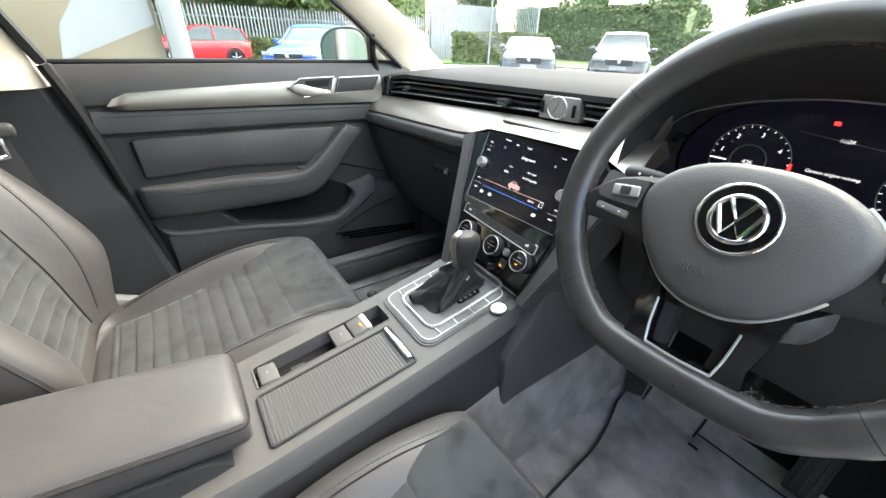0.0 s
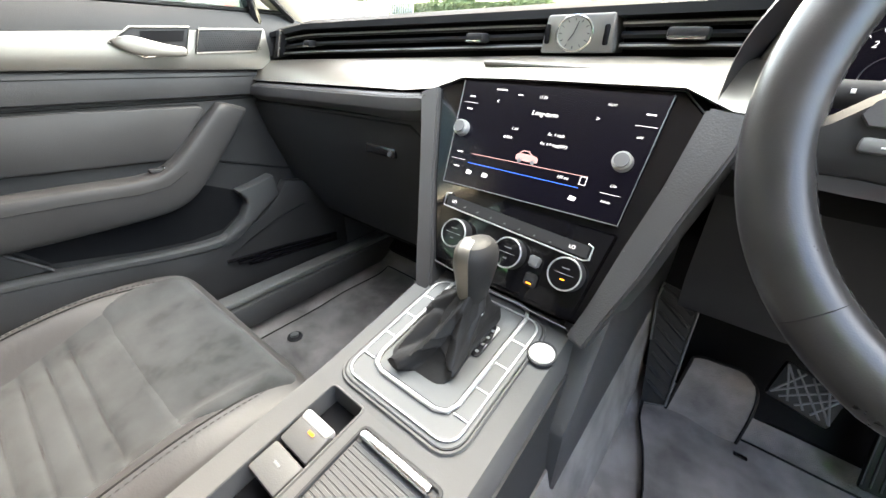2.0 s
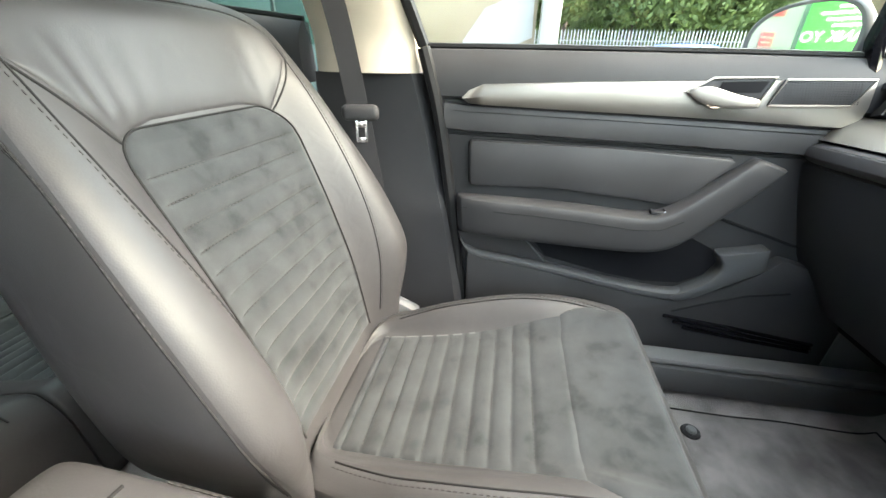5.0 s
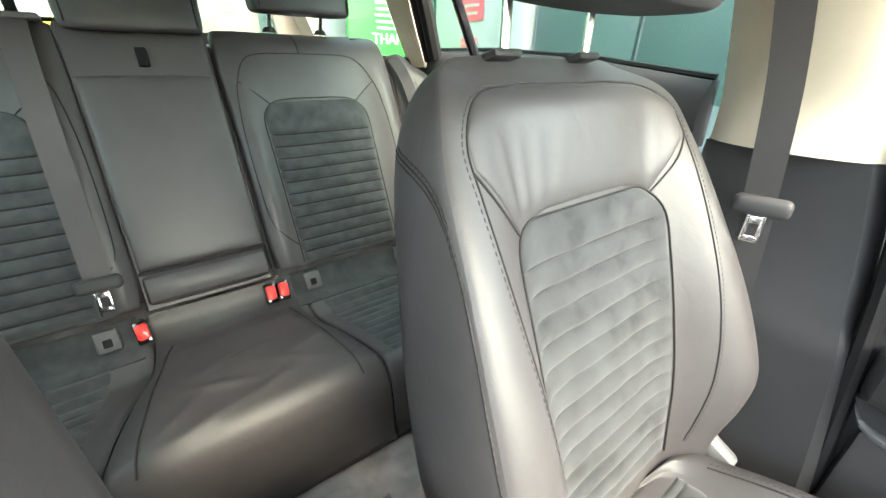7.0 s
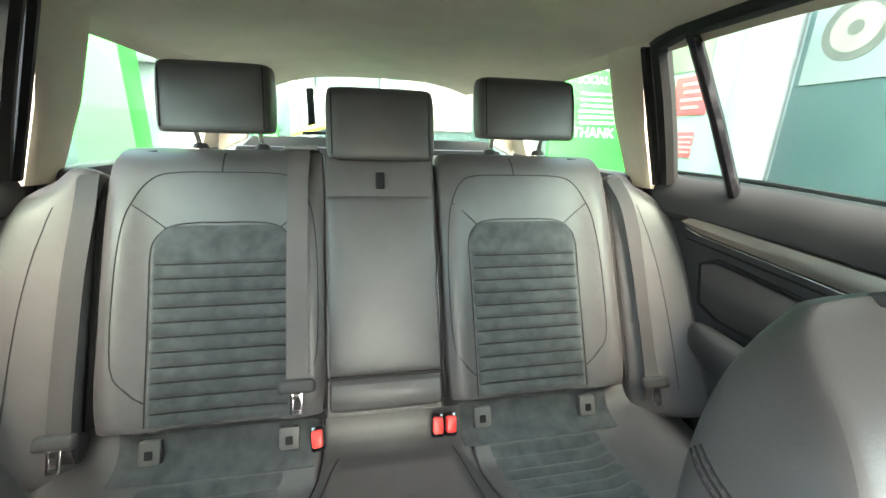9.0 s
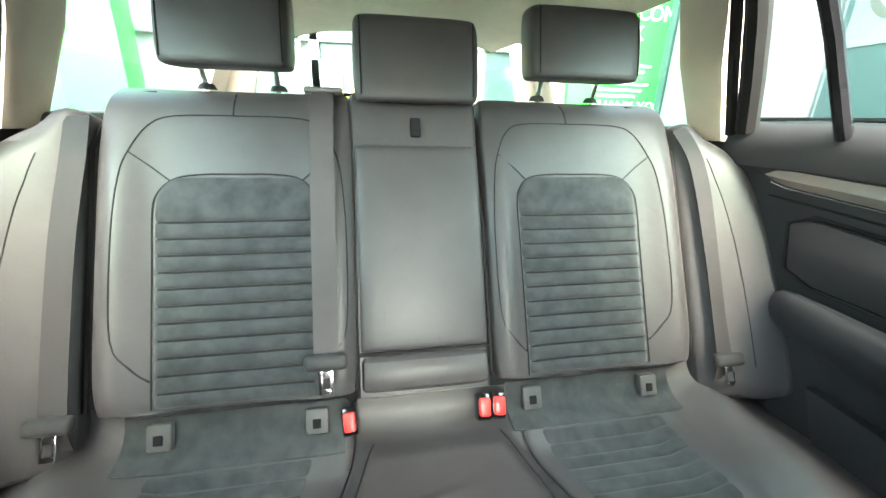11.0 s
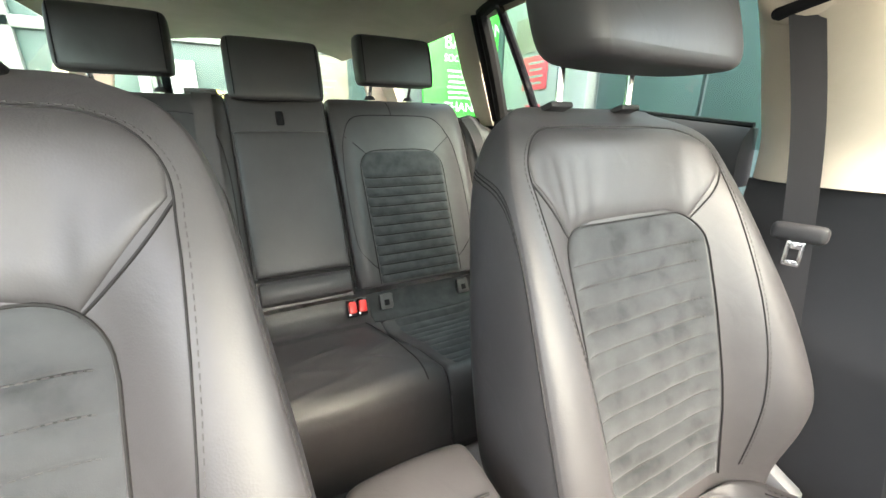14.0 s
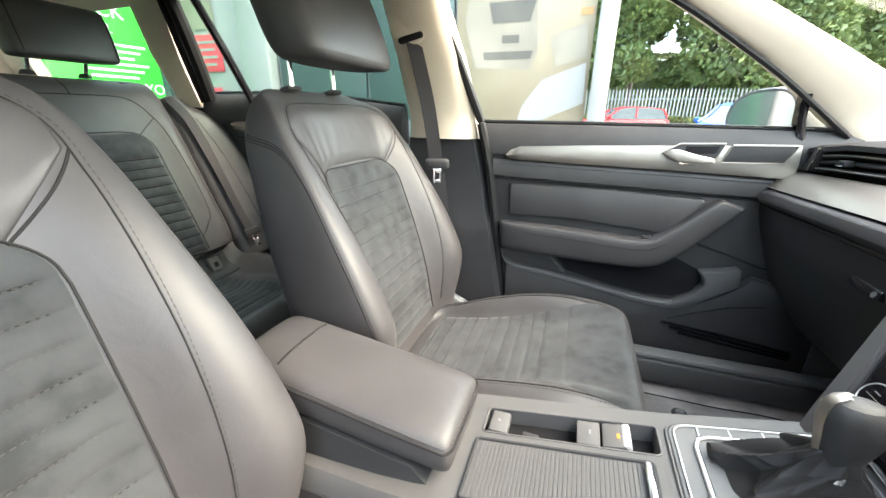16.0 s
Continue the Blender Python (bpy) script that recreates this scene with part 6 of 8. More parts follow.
dial(0.292, 1.084, 0.050, (("1", 165), ("2", 125), ("3", 80), ("4", 32), ("5", -12)), True)
dial(0.482, 1.084, 0.050, (("20", 165), ("40", 130), ("60", 100), ("80", 60)), False)
for t, x, z, sz in (("426", 0.292, 1.082, 0.013), ("11:24", 0.384, 1.130, 0.010), ("Caution: engine running.", 0.386, 1.088, 0.0085)):
    words(t, Matrix.Translation((x, 0.763, z)) @ pose(0, 0, 0, 90, 0, 0), sz * 0.66, TXT, ins, slant=0.2)
part("pointer", tube([(0.244, 0.762, 1.080), (0.266, 0.762, 1.080)], 0.0012, 4), TXT, ins)
part("red_lamp", rbox((0.368, 0.762, 1.149), (0.0065, 0.001, 0.0045), 0.0015), REDL, ins)
part("top_line", tube([(0.335, 0.763, 1.134), (0.44, 0.763, 1.124)], 0.0005, 4), GREY, ins)
part("lower_panel", loft([[(x, 0.70, 1.03), (x, 0.66, 0.97), (x, 0.69, 0.85), (x, 0.80, 0.74), (x, 1.15, 0.72), (x, 1.15, 1.03)] for x in (0.195, 0.3, 0.5, 0.765)]), HARD, dash, "dark knee panel")
part("side_panel", loft([[(x, 0.70, 1.14), (x, 0.66, 1.06), (x, 0.66, 0.99), (x, 0.78, 0.99), (x, 0.78, 1.14)] for x in (0.61, 0.765)]), PLASTIC, dash)
moved(dash, 0, 0.030, -0.032)

# ---- steering wheel ----
HUB = Vector((0.391, 0.518, 1.057))
WA = radians(22)
WN = Vector((0, -math.cos(WA), math.sin(WA)))
TURNED = Matrix.Rotation(radians(2.5), 3, WN)
WX, WY = TURNED @ Vector((1, 0, 0)), TURNED @ Vector((0, math.sin(WA), math.cos(WA)))


def wheel(x, y, d=0.0):
    return HUB + WX * x + WY * y + WN * d


def on_wheel(x, y, d=0.0):
    return Matrix.Translation(wheel(x, y, d)) @ Matrix((WX, WY, WN)).transposed().to_4x4()


sw = thing("steering_wheel", tuple(HUB), "black leather three-spoke steering wheel with flat bottom", "steering wheel")
RIM = 0.1735


def rim_at(a):
    """The rim's centre line, flattened at its foot."""
    x, y = RIM * math.cos(a), RIM * math.sin(a)
    return x, (y if y > -0.153 else -0.153 - (-y - 0.153) * 0.30)


rings = []
for i in range(96):
    a = 2 * math.pi * i / 96
    x, y = rim_at(a)
    u = Vector((x, y)).normalized()
    grip = ease([(0.0, 0.0), (0.12, 1.0), (0.3, 0.15), (0.6, 0.0)], abs(abs(a if a < math.pi else a - 2 * math.pi) - (0.62 if y > 0 else 0.75)) if abs(x) > 0.02 else 1.0)
    ro, rd = 0.0175 + 0.0015 * (1 - grip), 0.0150 + 0.0010 * (1 - grip)
    rings.append([wheel(x + u.x * ro * math.cos(b), y + u.y * ro * math.cos(b), rd * math.sin(b)) for b in (j * math.pi / 8 for j in range(16))])
rings.append(rings[0])
rim = part("rim", loft(rings, caps=False), WHEEL, sw, "smooth black leather rim")
for ang in (145, 35, 222, 318):
    a = radians(ang)
    x, y = rim_at(a)
    u = Vector((x, y)).normalized()
    part("rim_seam", tube([wheel(x + u.x * 0.0178 * math.cos(b), y + u.y * 0.0178 * math.cos(b), 0.0153 * math.sin(b)) for b in (j * math.pi / 8 for j in range(16))], 0.0011, 4, True), SEAM, rim)
st = []
for i in range(121):
    x, y = rim_at(2 * math.pi * i / 120)
    u = Vector((x, y)).normalized()
    st.append(wheel(x - u.x * 0.0187, y - u.y * 0.0187, 0.002))
part("stitching", dashes(st, 0.005, 0.004, 0.0007), THREAD, rim)


# air bag pad
PADSKIN = surface("wheel_pad", (0.054, 0.053, 0.052), (0.065, 0.064, 0.062), 0.52, big=8, fine=520, bump=0.25, dist=0.0006, vor=True, spec=0.35)
half = [(0.0, 0.050), (0.030, 0.048), (0.055, 0.0405), (0.076, 0.026), (0.0875, 0.007), (0.0865, -0.012), (0.077, -0.034), (0.061, -0.056), (0.042, -0.074), (0.020, -0.084)]
padc = curve([(x, y, 0) for x, y in half + [(0.0, -0.086)] + [(-x, y) for x, y in half[:0:-1]]], 4, True)
hp = part("airbag_pad", loft([[wheel(p.x * k, p.y * k, d) for p in padc] for d, k in ((-0.03, 1.01), (0.006, 1.0), (0.014, 0.985), (0.020, 0.95), (0.025, 0.86), (0.028, 0.6), (0.029, 0.2))]), PADSKIN, sw, "dark grained air bag cover")
part("pad_rim", tube([wheel(p.x * 1.012, p.y * 1.012, 0.004) for p in padc if p.y < 0.034], 0.0019, 6), SATIN, hp)
bd = part("badge", disc(wheel(0, 0, 0.0265), WN, 0.0305, 0.0295, 0.004, 40, 0.001), BLACK, hp, "round chrome-ringed badge")
for r, q in ((0.0302, 0.0016), (0.0200, 0.0022)):
    part("badge_ring", tube([wheel(r * math.cos(a), r * math.sin(a), 0.0308) for a in (i * math.pi / 24 for i in range(48))], q, 8, True), CHROME, bd)
for pts in (((-0.0098, 0.0165), (0.0, -0.001), (0.0098, 0.0165)), ((-0.0172, 0.009), (-0.0072, -0.0155), (0.0, -0.003), (0.0072, -0.0155), (0.0172, 0.009))):
    part("badge_bar", tube([wheel(x, y, 0.0312) for x, y in pts], 0.0021, 6), CHROME, bd)
words("AIRBAG", on_wheel(-0.014, -0.052, 0.0284), 0.0105, PADSKIN, hp, depth=0.0006)
part("hub_cover", loft([[wheel(x * k, y * k, d) for x, y in ((-0.088, 0.024), (0.088, 0.024), (0.082, -0.045), (0.036, -0.094), (-0.036, -0.094), (-0.082, -0.045))] for d, k in ((-0.06, 0.75), (-0.02, 0.95), (-0.004, 1.0))]), BLACK, sw)
for sg in (-1, 1):
    # drooping spoke with its two rows of keys
    sp = part("spoke", loft([[wheel(sg * x, lo, -0.016), wheel(sg * x, lo - 0.002, 0.0), wheel(sg * x, lo + 0.006, 0.0065), wheel(sg * x, hi - 0.006, 0.0075), wheel(sg * x, hi + 0.001, 0.001), wheel(sg * x, hi, -0.016)] for x, lo, hi in ((0.064, -0.048, 0.026), (0.085, -0.044, 0.0215), (0.105, -0.040, 0.0185), (0.125, -0.037, 0.013), (0.140, -0.036, 0.004), (0.152, -0.036, -0.006), (0.166, -0.040, -0.014))]), HARD, sw, "smooth black spoke with buttons")
    kp = part("key_pad", loft([[wheel(sg * x, y, d) for x, y in ((0.0895, 0.0155), (0.108, 0.0140), (0.126, 0.0090), (0.1385, 0.0), (0.142, -0.007), (0.138, -0.0125), (0.115, -0.0138), (0.0925, -0.0140))] for d in (0.005, 0.0095, 0.0105)]), DECK, sp)
    part("rocker", rbox((0, 0, 0), (0.030, 0.0125, 0.004), 0.002, seg=3), SATIN, kp, "bright rocker switch").data.transform(on_wheel(sg * 0.110, 0.0002, 0.0115) @ pose(0, 0, 0, 0, 0, sg * -6))
    part("rocker_mark", rbox((0, 0, 0), (0.0115, 0.0095, 0.003), 0.001), HARD, kp).data.transform(on_wheel(sg * 0.110, 0.0002, 0.0130) @ pose(0, 0, 0, 0, 0, sg * -6))
    part("lower_keys", rbox((0, 0, 0), (0.040, 0.0085, 0.005), 0.003), GREY, sp).data.transform(on_wheel(sg * 0.119, -0.0235, 0.0075) @ pose(0, 0, 0, 0, 0, sg * 5))
    for dx in (-0.010, 0.010):
        part("key_mark", rbox((0, 0, 0), (0.0026, 0.0010, 0.0005), 0.0002), PRINT, sp).data.transform(on_wheel(sg * 0.119 + dx, -0.0235, 0.0102))
    # lower spoke: two gloss arms round a chrome-edged opening
    part("lower_spoke", loft([[wheel(sg * x, y, d) for x, y in ((0.066, -0.050), (0.058, -0.090), (0.052, -0.120), (0.056, -0.150), (0.030, -0.150), (0.0345, -0.120), (0.0365, -0.090), (0.044, -0.066))] for d in (-0.018, 0.003, 0.0045)]), BLACK, sw)
    part("spoke_blade", tube(curve([wheel(sg * x, y, 0.0052) for x, y in ((0.0365, -0.092), (0.0345, -0.118), (0.0305, -0.139))], 4), 0.0013, 6), SATIN, sw)
    part("opening_wall", loft([[wheel(sg * x, y, d) for x, y in ((0.034, -0.094), (0.0325, -0.118), (0.029, -0.138), (0.020, -0.138), (0.022, -0.094))] for d in (-0.030, -0.012)]), HARD, sw)
part("spoke_bridge", loft([[wheel(x, y, d) for x, y in ((-0.031, -0.139), (0.031, -0.139), (0.056, -0.150), (0.052, -0.163), (-0.052, -0.163), (-0.056, -0.150))] for d in (-0.018, 0.003, 0.0045)]), BLACK, sw)
part("spoke_blade", tube(curve([wheel(x, y, 0.0052) for x, y in ((-0.0305, -0.139), (0.0, -0.1405), (0.0305, -0.139))], 4), 0.0016, 6), SATIN, sw)
part("column", loft([[wheel(r * math.cos(a), r * 0.9 * math.sin(a) - 0.01, d) for a in (i * math.pi / 8 for i in range(16))] for d, r in ((-0.05, 0.05), (-0.07, 0.062), (-0.14, 0.066), (-0.24, 0.06))]), HARD, sw, "grey steering column shroud")
part("lower_shroud", loft([[wheel(x * k + 0.02, y, d) for x, y in ((-0.058, -0.03), (-0.060, -0.075), (-0.048, -0.098), (0.048, -0.102), (0.066, -0.080), (0.064, -0.03))] for d, k in ((-0.055, 0.72), (-0.065, 0.86), (-0.16, 0.92), (-0.24, 0.95))]), GREYPAD, sw, "grey lower column shroud", sub=1)
part("stalk", loft([[wheel(-0.05 - x, 0.024 + 0.05 * x, -0.07) + (WY * math.sin(a) * 0.010 + WN * math.cos(a) * 0.007) * k for a in (i * math.pi / 6 for i in range(12))] for x, k in ((0.0, 0.6), (0.04, 0.7), (0.07, 1.0), (0.095, 1.0), (0.108, 0.8), (0.112, 0.4))]), HARD, sw, "indicator stalk with white marks")
for dx in (0.075, 0.09):
    part("stalk_mark", rbox((0, 0, 0), (0.0025, 0.003, 0.0008), 0.0002), PRINT, sw).data.transform(on_wheel(-0.05 - dx, 0.024 + 0.05 * dx, -0.0625))


# ---- centre console ----


def cz_top(y):
    return lerp([(-0.40, 0.68), (0.005, 0.688), (0.085, 0.701), (0.295, 0.735), (0.331, 0.742), (0.40, 0.755), (0.47, 0.770), (0.54, 0.783)], y)


con = thing("centre_console", (0, 0.1, 0.42), "dark grey centre console with gear lever, cubby and armrest", "console")


def cw(y, sg):
    return lerp([(-0.35, 0.112), (0.1, 0.124), (0.33, 0.122), (0.55, 0.120)], y) if sg > 0 else lerp([(-0.35, 0.10), (0.1, 0.108), (0.33, 0.106), (0.55, 0.112)], y)


YS = [-0.34, -0.2, -0.05, 0.05, 0.074, 0.0745, 0.15, 0.25, 0.3115, 0.312, 0.33, 0.42, 0.50, 0.55]


def deck_ring(y):
    """Section of the console, with the switch slot as a trench in its deck."""
    z, l, r, s = cz_top(y), -cw(y, -1), cw(y, 1), 0.028 if 0.0742 < y < 0.3118 else 0.0002
    return [(l - 0.035, y, 0.38), (l - 0.008, y, z - 0.05), (l, y, z - 0.010), (l + 0.006, y, z), (-0.070, y, z), (-0.0695, y, z - s), (-0.0185, y, z - s), (-0.018, y, z), (r - 0.006, y, z), (r, y, z - 0.010), (r + 0.006, y, z - 0.05), (r + 0.014, y, z - 0.15), (r + 0.045, y, 0.38)]


part("body", loft([deck_ring(y) for y in YS]), DECK, con, "grey console body", smooth=30)
part("flank", sheet(lambda u, v: (lambda y: Vector((lerp([(0, cw(y, 1) + 0.0065), (0.35, cw(y, 1) + 0.0165), (1, cw(y, 1) + 0.047)], v), y, lerp([(0, cz_top(y) - 0.034), (0.35, cz_top(y) - 0.152), (1, 0.39)], v))))(-0.335 + 0.88 * u), 30, 12, (-0.004, 0, 0)), HARD, con, "dark plastic console flank")
part("side_carpet", loft([[(0.140, y, cz_top(min(y, 0.55)) - 0.150), (0.154, y, 0.56), (0.178, y, 0.40), (0.10, y, 0.40), (0.10, y, 0.60)] for y in (0.10, 0.3, 0.5, 0.8, 1.2)]), MAT, con, "carpeted console flank")
part("side_carpet", loft([[(-0.122, y, cz_top(min(y, 0.55)) - 0.095), (-0.140, y, 0.56), (-0.165, y, 0.40), (-0.10, y, 0.40), (-0.10, y, 0.65)] for y in (0.10, 0.3, 0.5, 0.8, 1.2)]), MAT, con)


def ct(x, y, d=0.0):
    s = (cz_top(y + 0.005) - cz_top(y - 0.005)) / 0.01
    n = Vector((0, -s, 1)).normalized()
    return Vector((x, y, cz_top(y))) + n * d


def flat(pts, d0, d1, bevel=0.0):
    """A plate on the console's top from (x, y) corners."""
    bm = prism(pts, "z", 0, 1, 0)
    for v in bm.verts:
        v.co = ct(v.co.x, v.co.y, d0 if v.co.z < 0.5 else d1)
    if bevel:
        bmesh.ops.recalc_face_normals(bm, faces=bm.faces)
        bmesh.ops.bevel(bm, geom=bm.edges[:], offset=bevel, segments=2, affect="EDGES", clamp_overlap=True)
    return bm


def rounded(x0, y0, x1, y1, r, n=4):
    out = []
    for cx, cy, a0 in ((x1 - r, y1 - r, 0), (x0 + r, y1 - r, 90), (x0 + r, y0 + r, 180), (x1 - r, y0 + r, 270)):
        out += [(cx + r * math.cos(radians(a0 + 90 * i / n)), cy + r * math.sin(radians(a0 + 90 * i / n))) for i in range(n + 1)]
    return out


# gear surround: two bright outlines, keys, gaiter and lever
outer = rounded(-0.078, 0.325, 0.088, 0.512, 0.022)
inner = rounded(-0.052, 0.352, 0.062, 0.522, 0.018, 2)
PLATE = surface("console_plate", (0.060, 0.061, 0.061), (0.074, 0.075, 0.075), 0.48, big=6, fine=600, bump=0.08, dist=0.0004)
part("gear_plate", flat(outer, 0.0, 0.004, 0.001), PLATE, con, "grey plate round the gear lever")
part("plate_border", tube([ct(x, y, 0.001) for x, y in rounded(-0.0805, 0.3225, 0.0905, 0.5145, 0.024)], 0.0022, 6, True), DECK, con)
part("bright_outline", tube([ct(x, y, 0.0055) for x, y in rounded(-0.072, 0.331, 0.082, 0.507, 0.018)], 0.0013, 6, True), SATIN, con)
part("bright_frame", tube([ct(x, y, 0.006) for x, y in inner], 0.0027, 8, True), SATIN, con, "bright metal lever frame")
for sg, x in ((-1, -0.063), (1, 0.072)):
    for i in range(4):
        part("console_key", flat(rounded(x - 0.0085, 0.362 + 0.036 * i, x + 0.0085, 0.396 + 0.036 * i, 0.002, 2), 0.004, 0.0052, 0.0004), PLATE, con)
        part("key_gap", flat([(x - 0.009, 0.3595 + 0.036 * i), (x + 0.009, 0.3595 + 0.036 * i), (x + 0.009, 0.361 + 0.036 * i), (x - 0.009, 0.361 + 0.036 * i)], 0.004, 0.0062), SATIN, con)
part("selector_plate", flat(rounded(-0.048, 0.356, 0.058, 0.518, 0.015), 0.0035, 0.0052, 0.0005), PLATE, con)
part("selector_scale", flat(rounded(0.034, 0.425, 0.046, 0.475, 0.005), 0.005, 0.0075, 0.0008), BLACK, con)
for i in range(4):
    part("selector_mark", flat([(0.038, 0.431 + 0.011 * i), (0.042, 0.431 + 0.011 * i), (0.042, 0.4345 + 0.011 * i), (0.038, 0.4345 + 0.011 * i)], 0.0075, 0.0078), GREY, con)
sb = part("start_button", disc(ct(0.100, 0.472, 0.002), (0, -0.15, 1), 0.0145, 0.0140, 0.0035, 32, 0.0012), SATIN, con, "round silver start button")
part("button_ring", tube([ct(0.100 + 0.0155 * math.cos(a), 0.472 + 0.0155 * math.sin(a), 0.003) for a in (i * math.pi / 14 for i in range(28))], 0.0018, 6, True), HARD, sb)
part("front_tray", flat(rounded(-0.092, 0.530, 0.10, 0.590, 0.01), -0.004, 0.002, 0.001), BLACK, con)
part("tray_back", rbox((0.004, 0.606, 0.80), (0.235, 0.012, 0.09), 0.002), HARD, con)
LEV = (0.016, 0.452)
rings = []
# each fold: its bearing, its lean as it rises, its width, its depth
FOLDS = ((0.75, -0.5, 0.30, 0.30), (1.6, 0.9, 0.26, 0.26), (2.45, -0.3, 0.34, 0.36), (3.3, 1.3, 0.30, 0.34), (4.0, -1.2, 0.26, 0.40), (4.75, 0.8, 0.34, 0.38), (5.5, -0.6, 0.28, 0.30), (6.1, 0.9, 0.24, 0.22))
for k in range(41):
    f = k / 40
    n = 160
    ring = []
    for i in range(n):
        a = 2 * math.pi * i / n
        e = 8 - 6 * min(1, f * 1.6)
        sq = 1 / max(abs(math.cos(a)) ** e + abs(math.sin(a)) ** e, 1e-6) ** (1 / e)
        bx, by = 0.043 * sq * math.cos(a) - 0.006, 0.064 * sq * math.sin(a) + 0.434
        tx, ty = LEV[0] + 0.0135 * math.cos(a), LEV[1] + 0.018 * math.sin(a)
        g = 1 - (1 - f) ** 1.25
        w = min(1, f / 0.12) * min(1, (1 - f) / 0.25)
        fold = 0.0
        for a1, lean, wd, dep in FOLDS:
            q = (a - a1 - lean * (f - 0.45) + math.pi) % (2 * math.pi) - math.pi
            fold += dep * max(0.0, 1 - abs(q) / wd) ** 0.8
        tuck = max(0.0, 1 - abs(f - 0.62 - 0.10 * math.sin(2 * a + 0.8)) / 0.10) + 0.7 * max(0.0, 1 - abs(f - 0.30 - 0.08 * math.sin(3 * a)) / 0.09)
        m = 1 + w * (fold - 0.14 + 0.16 * tuck)
        x, y = bx + (tx - bx) * g, by + (ty - by) * g
        x, y = LEV[0] + (x - LEV[0]) * m, LEV[1] + (y - LEV[1]) * m
        x, y = max(-0.050, min(0.060, x)), max(0.360, min(0.520, y))
        z = cz_top(min(0.53, max(0.33, y))) * (1 - f) + cz_top(0.45) * f + 0.004 + 0.070 * f - 0.006 * w * tuck
        ring.append(Vector((x, y, z)))
    rings.append(ring)
part("gaiter", loft(rings), GAITER, con, "crumpled black leather gear gaiter", smooth=30)
lv = loft([[Vector((LEV[0] + rx * math.cos(a), LEV[1] + oy + ry * math.sin(a), z)) for a in (i * math.pi / 10 for i in range(20))]
           for z, rx, ry, oy in ((0.799, 0.0115, 0.015, 0.0), (0.809, 0.012, 0.0165, 0.0), (0.824, 0.0140, 0.020, 0.0), (0.849, 0.0185, 0.026, 0.002), (0.869, 0.0215, 0.031, 0.003), (0.884, 0.020, 0.030, 0.002), (0.894, 0.015, 0.022, 0.0), (0.897, 0.006, 0.009, 0.0))])
part("gear_lever", lv, VINYL, con, "rounded dark gear lever grip", sub=1)
blade = []
for z, rx, ry, oy in ((0.806, 0.012, 0.0162, 0.0), (0.824, 0.0140, 0.020, 0.0), (0.849, 0.0185, 0.026, 0.002), (0.869, 0.0215, 0.031, 0.003), (0.884, 0.020, 0.030, 0.002), (0.893, 0.0155, 0.0235, 0.0), (0.8985, 0.010, 0.013, 0.0)):
    arc = [radians(-152 + 84 * i / 8) for i in range(9)]
    blade.append([Vector((LEV[0] + (rx + o) * math.cos(a), LEV[1] + oy + (ry + o) * math.sin(a), z)) for o, aa in ((0.0012, arc), (-0.004, arc[::-1])) for a in aa])
part("lever_blade", loft(blade), SILVER, con, "silver blade on the lever grip")
part("lever_collar", disc((LEV[0], LEV[1], 0.803), (0, 0, 1), 0.0150, 0.0140, 0.009, 28, 0.001), CHROME, con)
# cubby with roller shutter, socket and switch slot
part("shutter_frame", tube([ct(x, y, 0.002) for x, y in rounded(-0.002, 0.070, 0.098, 0.300, 0.005)], 0.0025, 6, True), PLASTIC, con)
sh = part("roller_shutter", flat([(0.001, 0.076), (0.095, 0.076), (0.095, 0.285), (0.001, 0.285)], 0.0, 0.0008), DECK, con, "ribbed grey roller shutter")
slat_mesh = None
for i in range(38):
    y = 0.076 + 0.0055 * i
    if slat_mesh is None:
        a = [Vector((0, dy, d)) for dy, d in ((0.0003, 0.0005), (0.0010, 0.0016), (0.0044, 0.0016), (0.0050, 0.0005))]
        s = part("slat", loft([a, [p + Vector((0.094, 0, 0)) for p in a]]), DECK, sh, smooth=30)
        slat_mesh = s.data
    else:
        s = new("slat", slat_mesh)
        s.parent = sh
        tagged(s)
    s.location = ct(0.001, y)
    s.rotation_euler = (math.atan(cz_top(y + 0.004) / 0.008 - cz_top(y - 0.004) / 0.008), 0, 0)
part("shutter_grip", rbox(ct(0.046, 0.293, 0.006), (0.088, 0.010, 0.008), 0.003), CHROME, con, "bright shutter grip bar")
# near-black floor plate paints the slot's depth as shade
part("switch_slot", flat(rounded(-0.069, 0.0755, -0.019, 0.3105, 0.004), -0.0285, -0.0265, 0.0), DARK, con)
part("slot_rim", tube([ct(x, y, 0.0) for x, y in rounded(-0.0705, 0.0738, -0.0175, 0.3122, 0.006)], 0.0018, 6, True), DECK, con)
pk = part("parking_brake_key", rbox(ct(-0.044, 0.258, -0.008), (0.046, 0.034, 0.020), 0.004, turn=(14, 0, 0)), DECK, con)
part("parking_brake_lip", rbox(ct(-0.044, 0.2725, -0.001), (0.044, 0.012, 0.012), 0.004, turn=(14, 0, 0)), SATIN, con, "bright parking brake lip")
part("key_lamp", rbox(ct(-0.040, 0.262, 0.0035), (0.008, 0.003, 0.001), 0.0003, turn=(14, 0, 0)), ORANGE, pk)
part("key_mark", disc(ct(-0.048, 0.252, 0.001), (0, -0.25, 1), 0.0032, 0.0032, 0.0005, 16), GREY, pk)
hk = part("hold_key", rbox(ct(-0.044, 0.2225, -0.009), (0.046, 0.032, 0.018), 0.003, turn=(8, 0, 0)), DECK, con)
part("key_mark", rbox(ct(-0.044, 0.225, 0.0005), (0.009, 0.003, 0.0005), 0.0002, turn=(8, 0, 0)), GREY, hk)
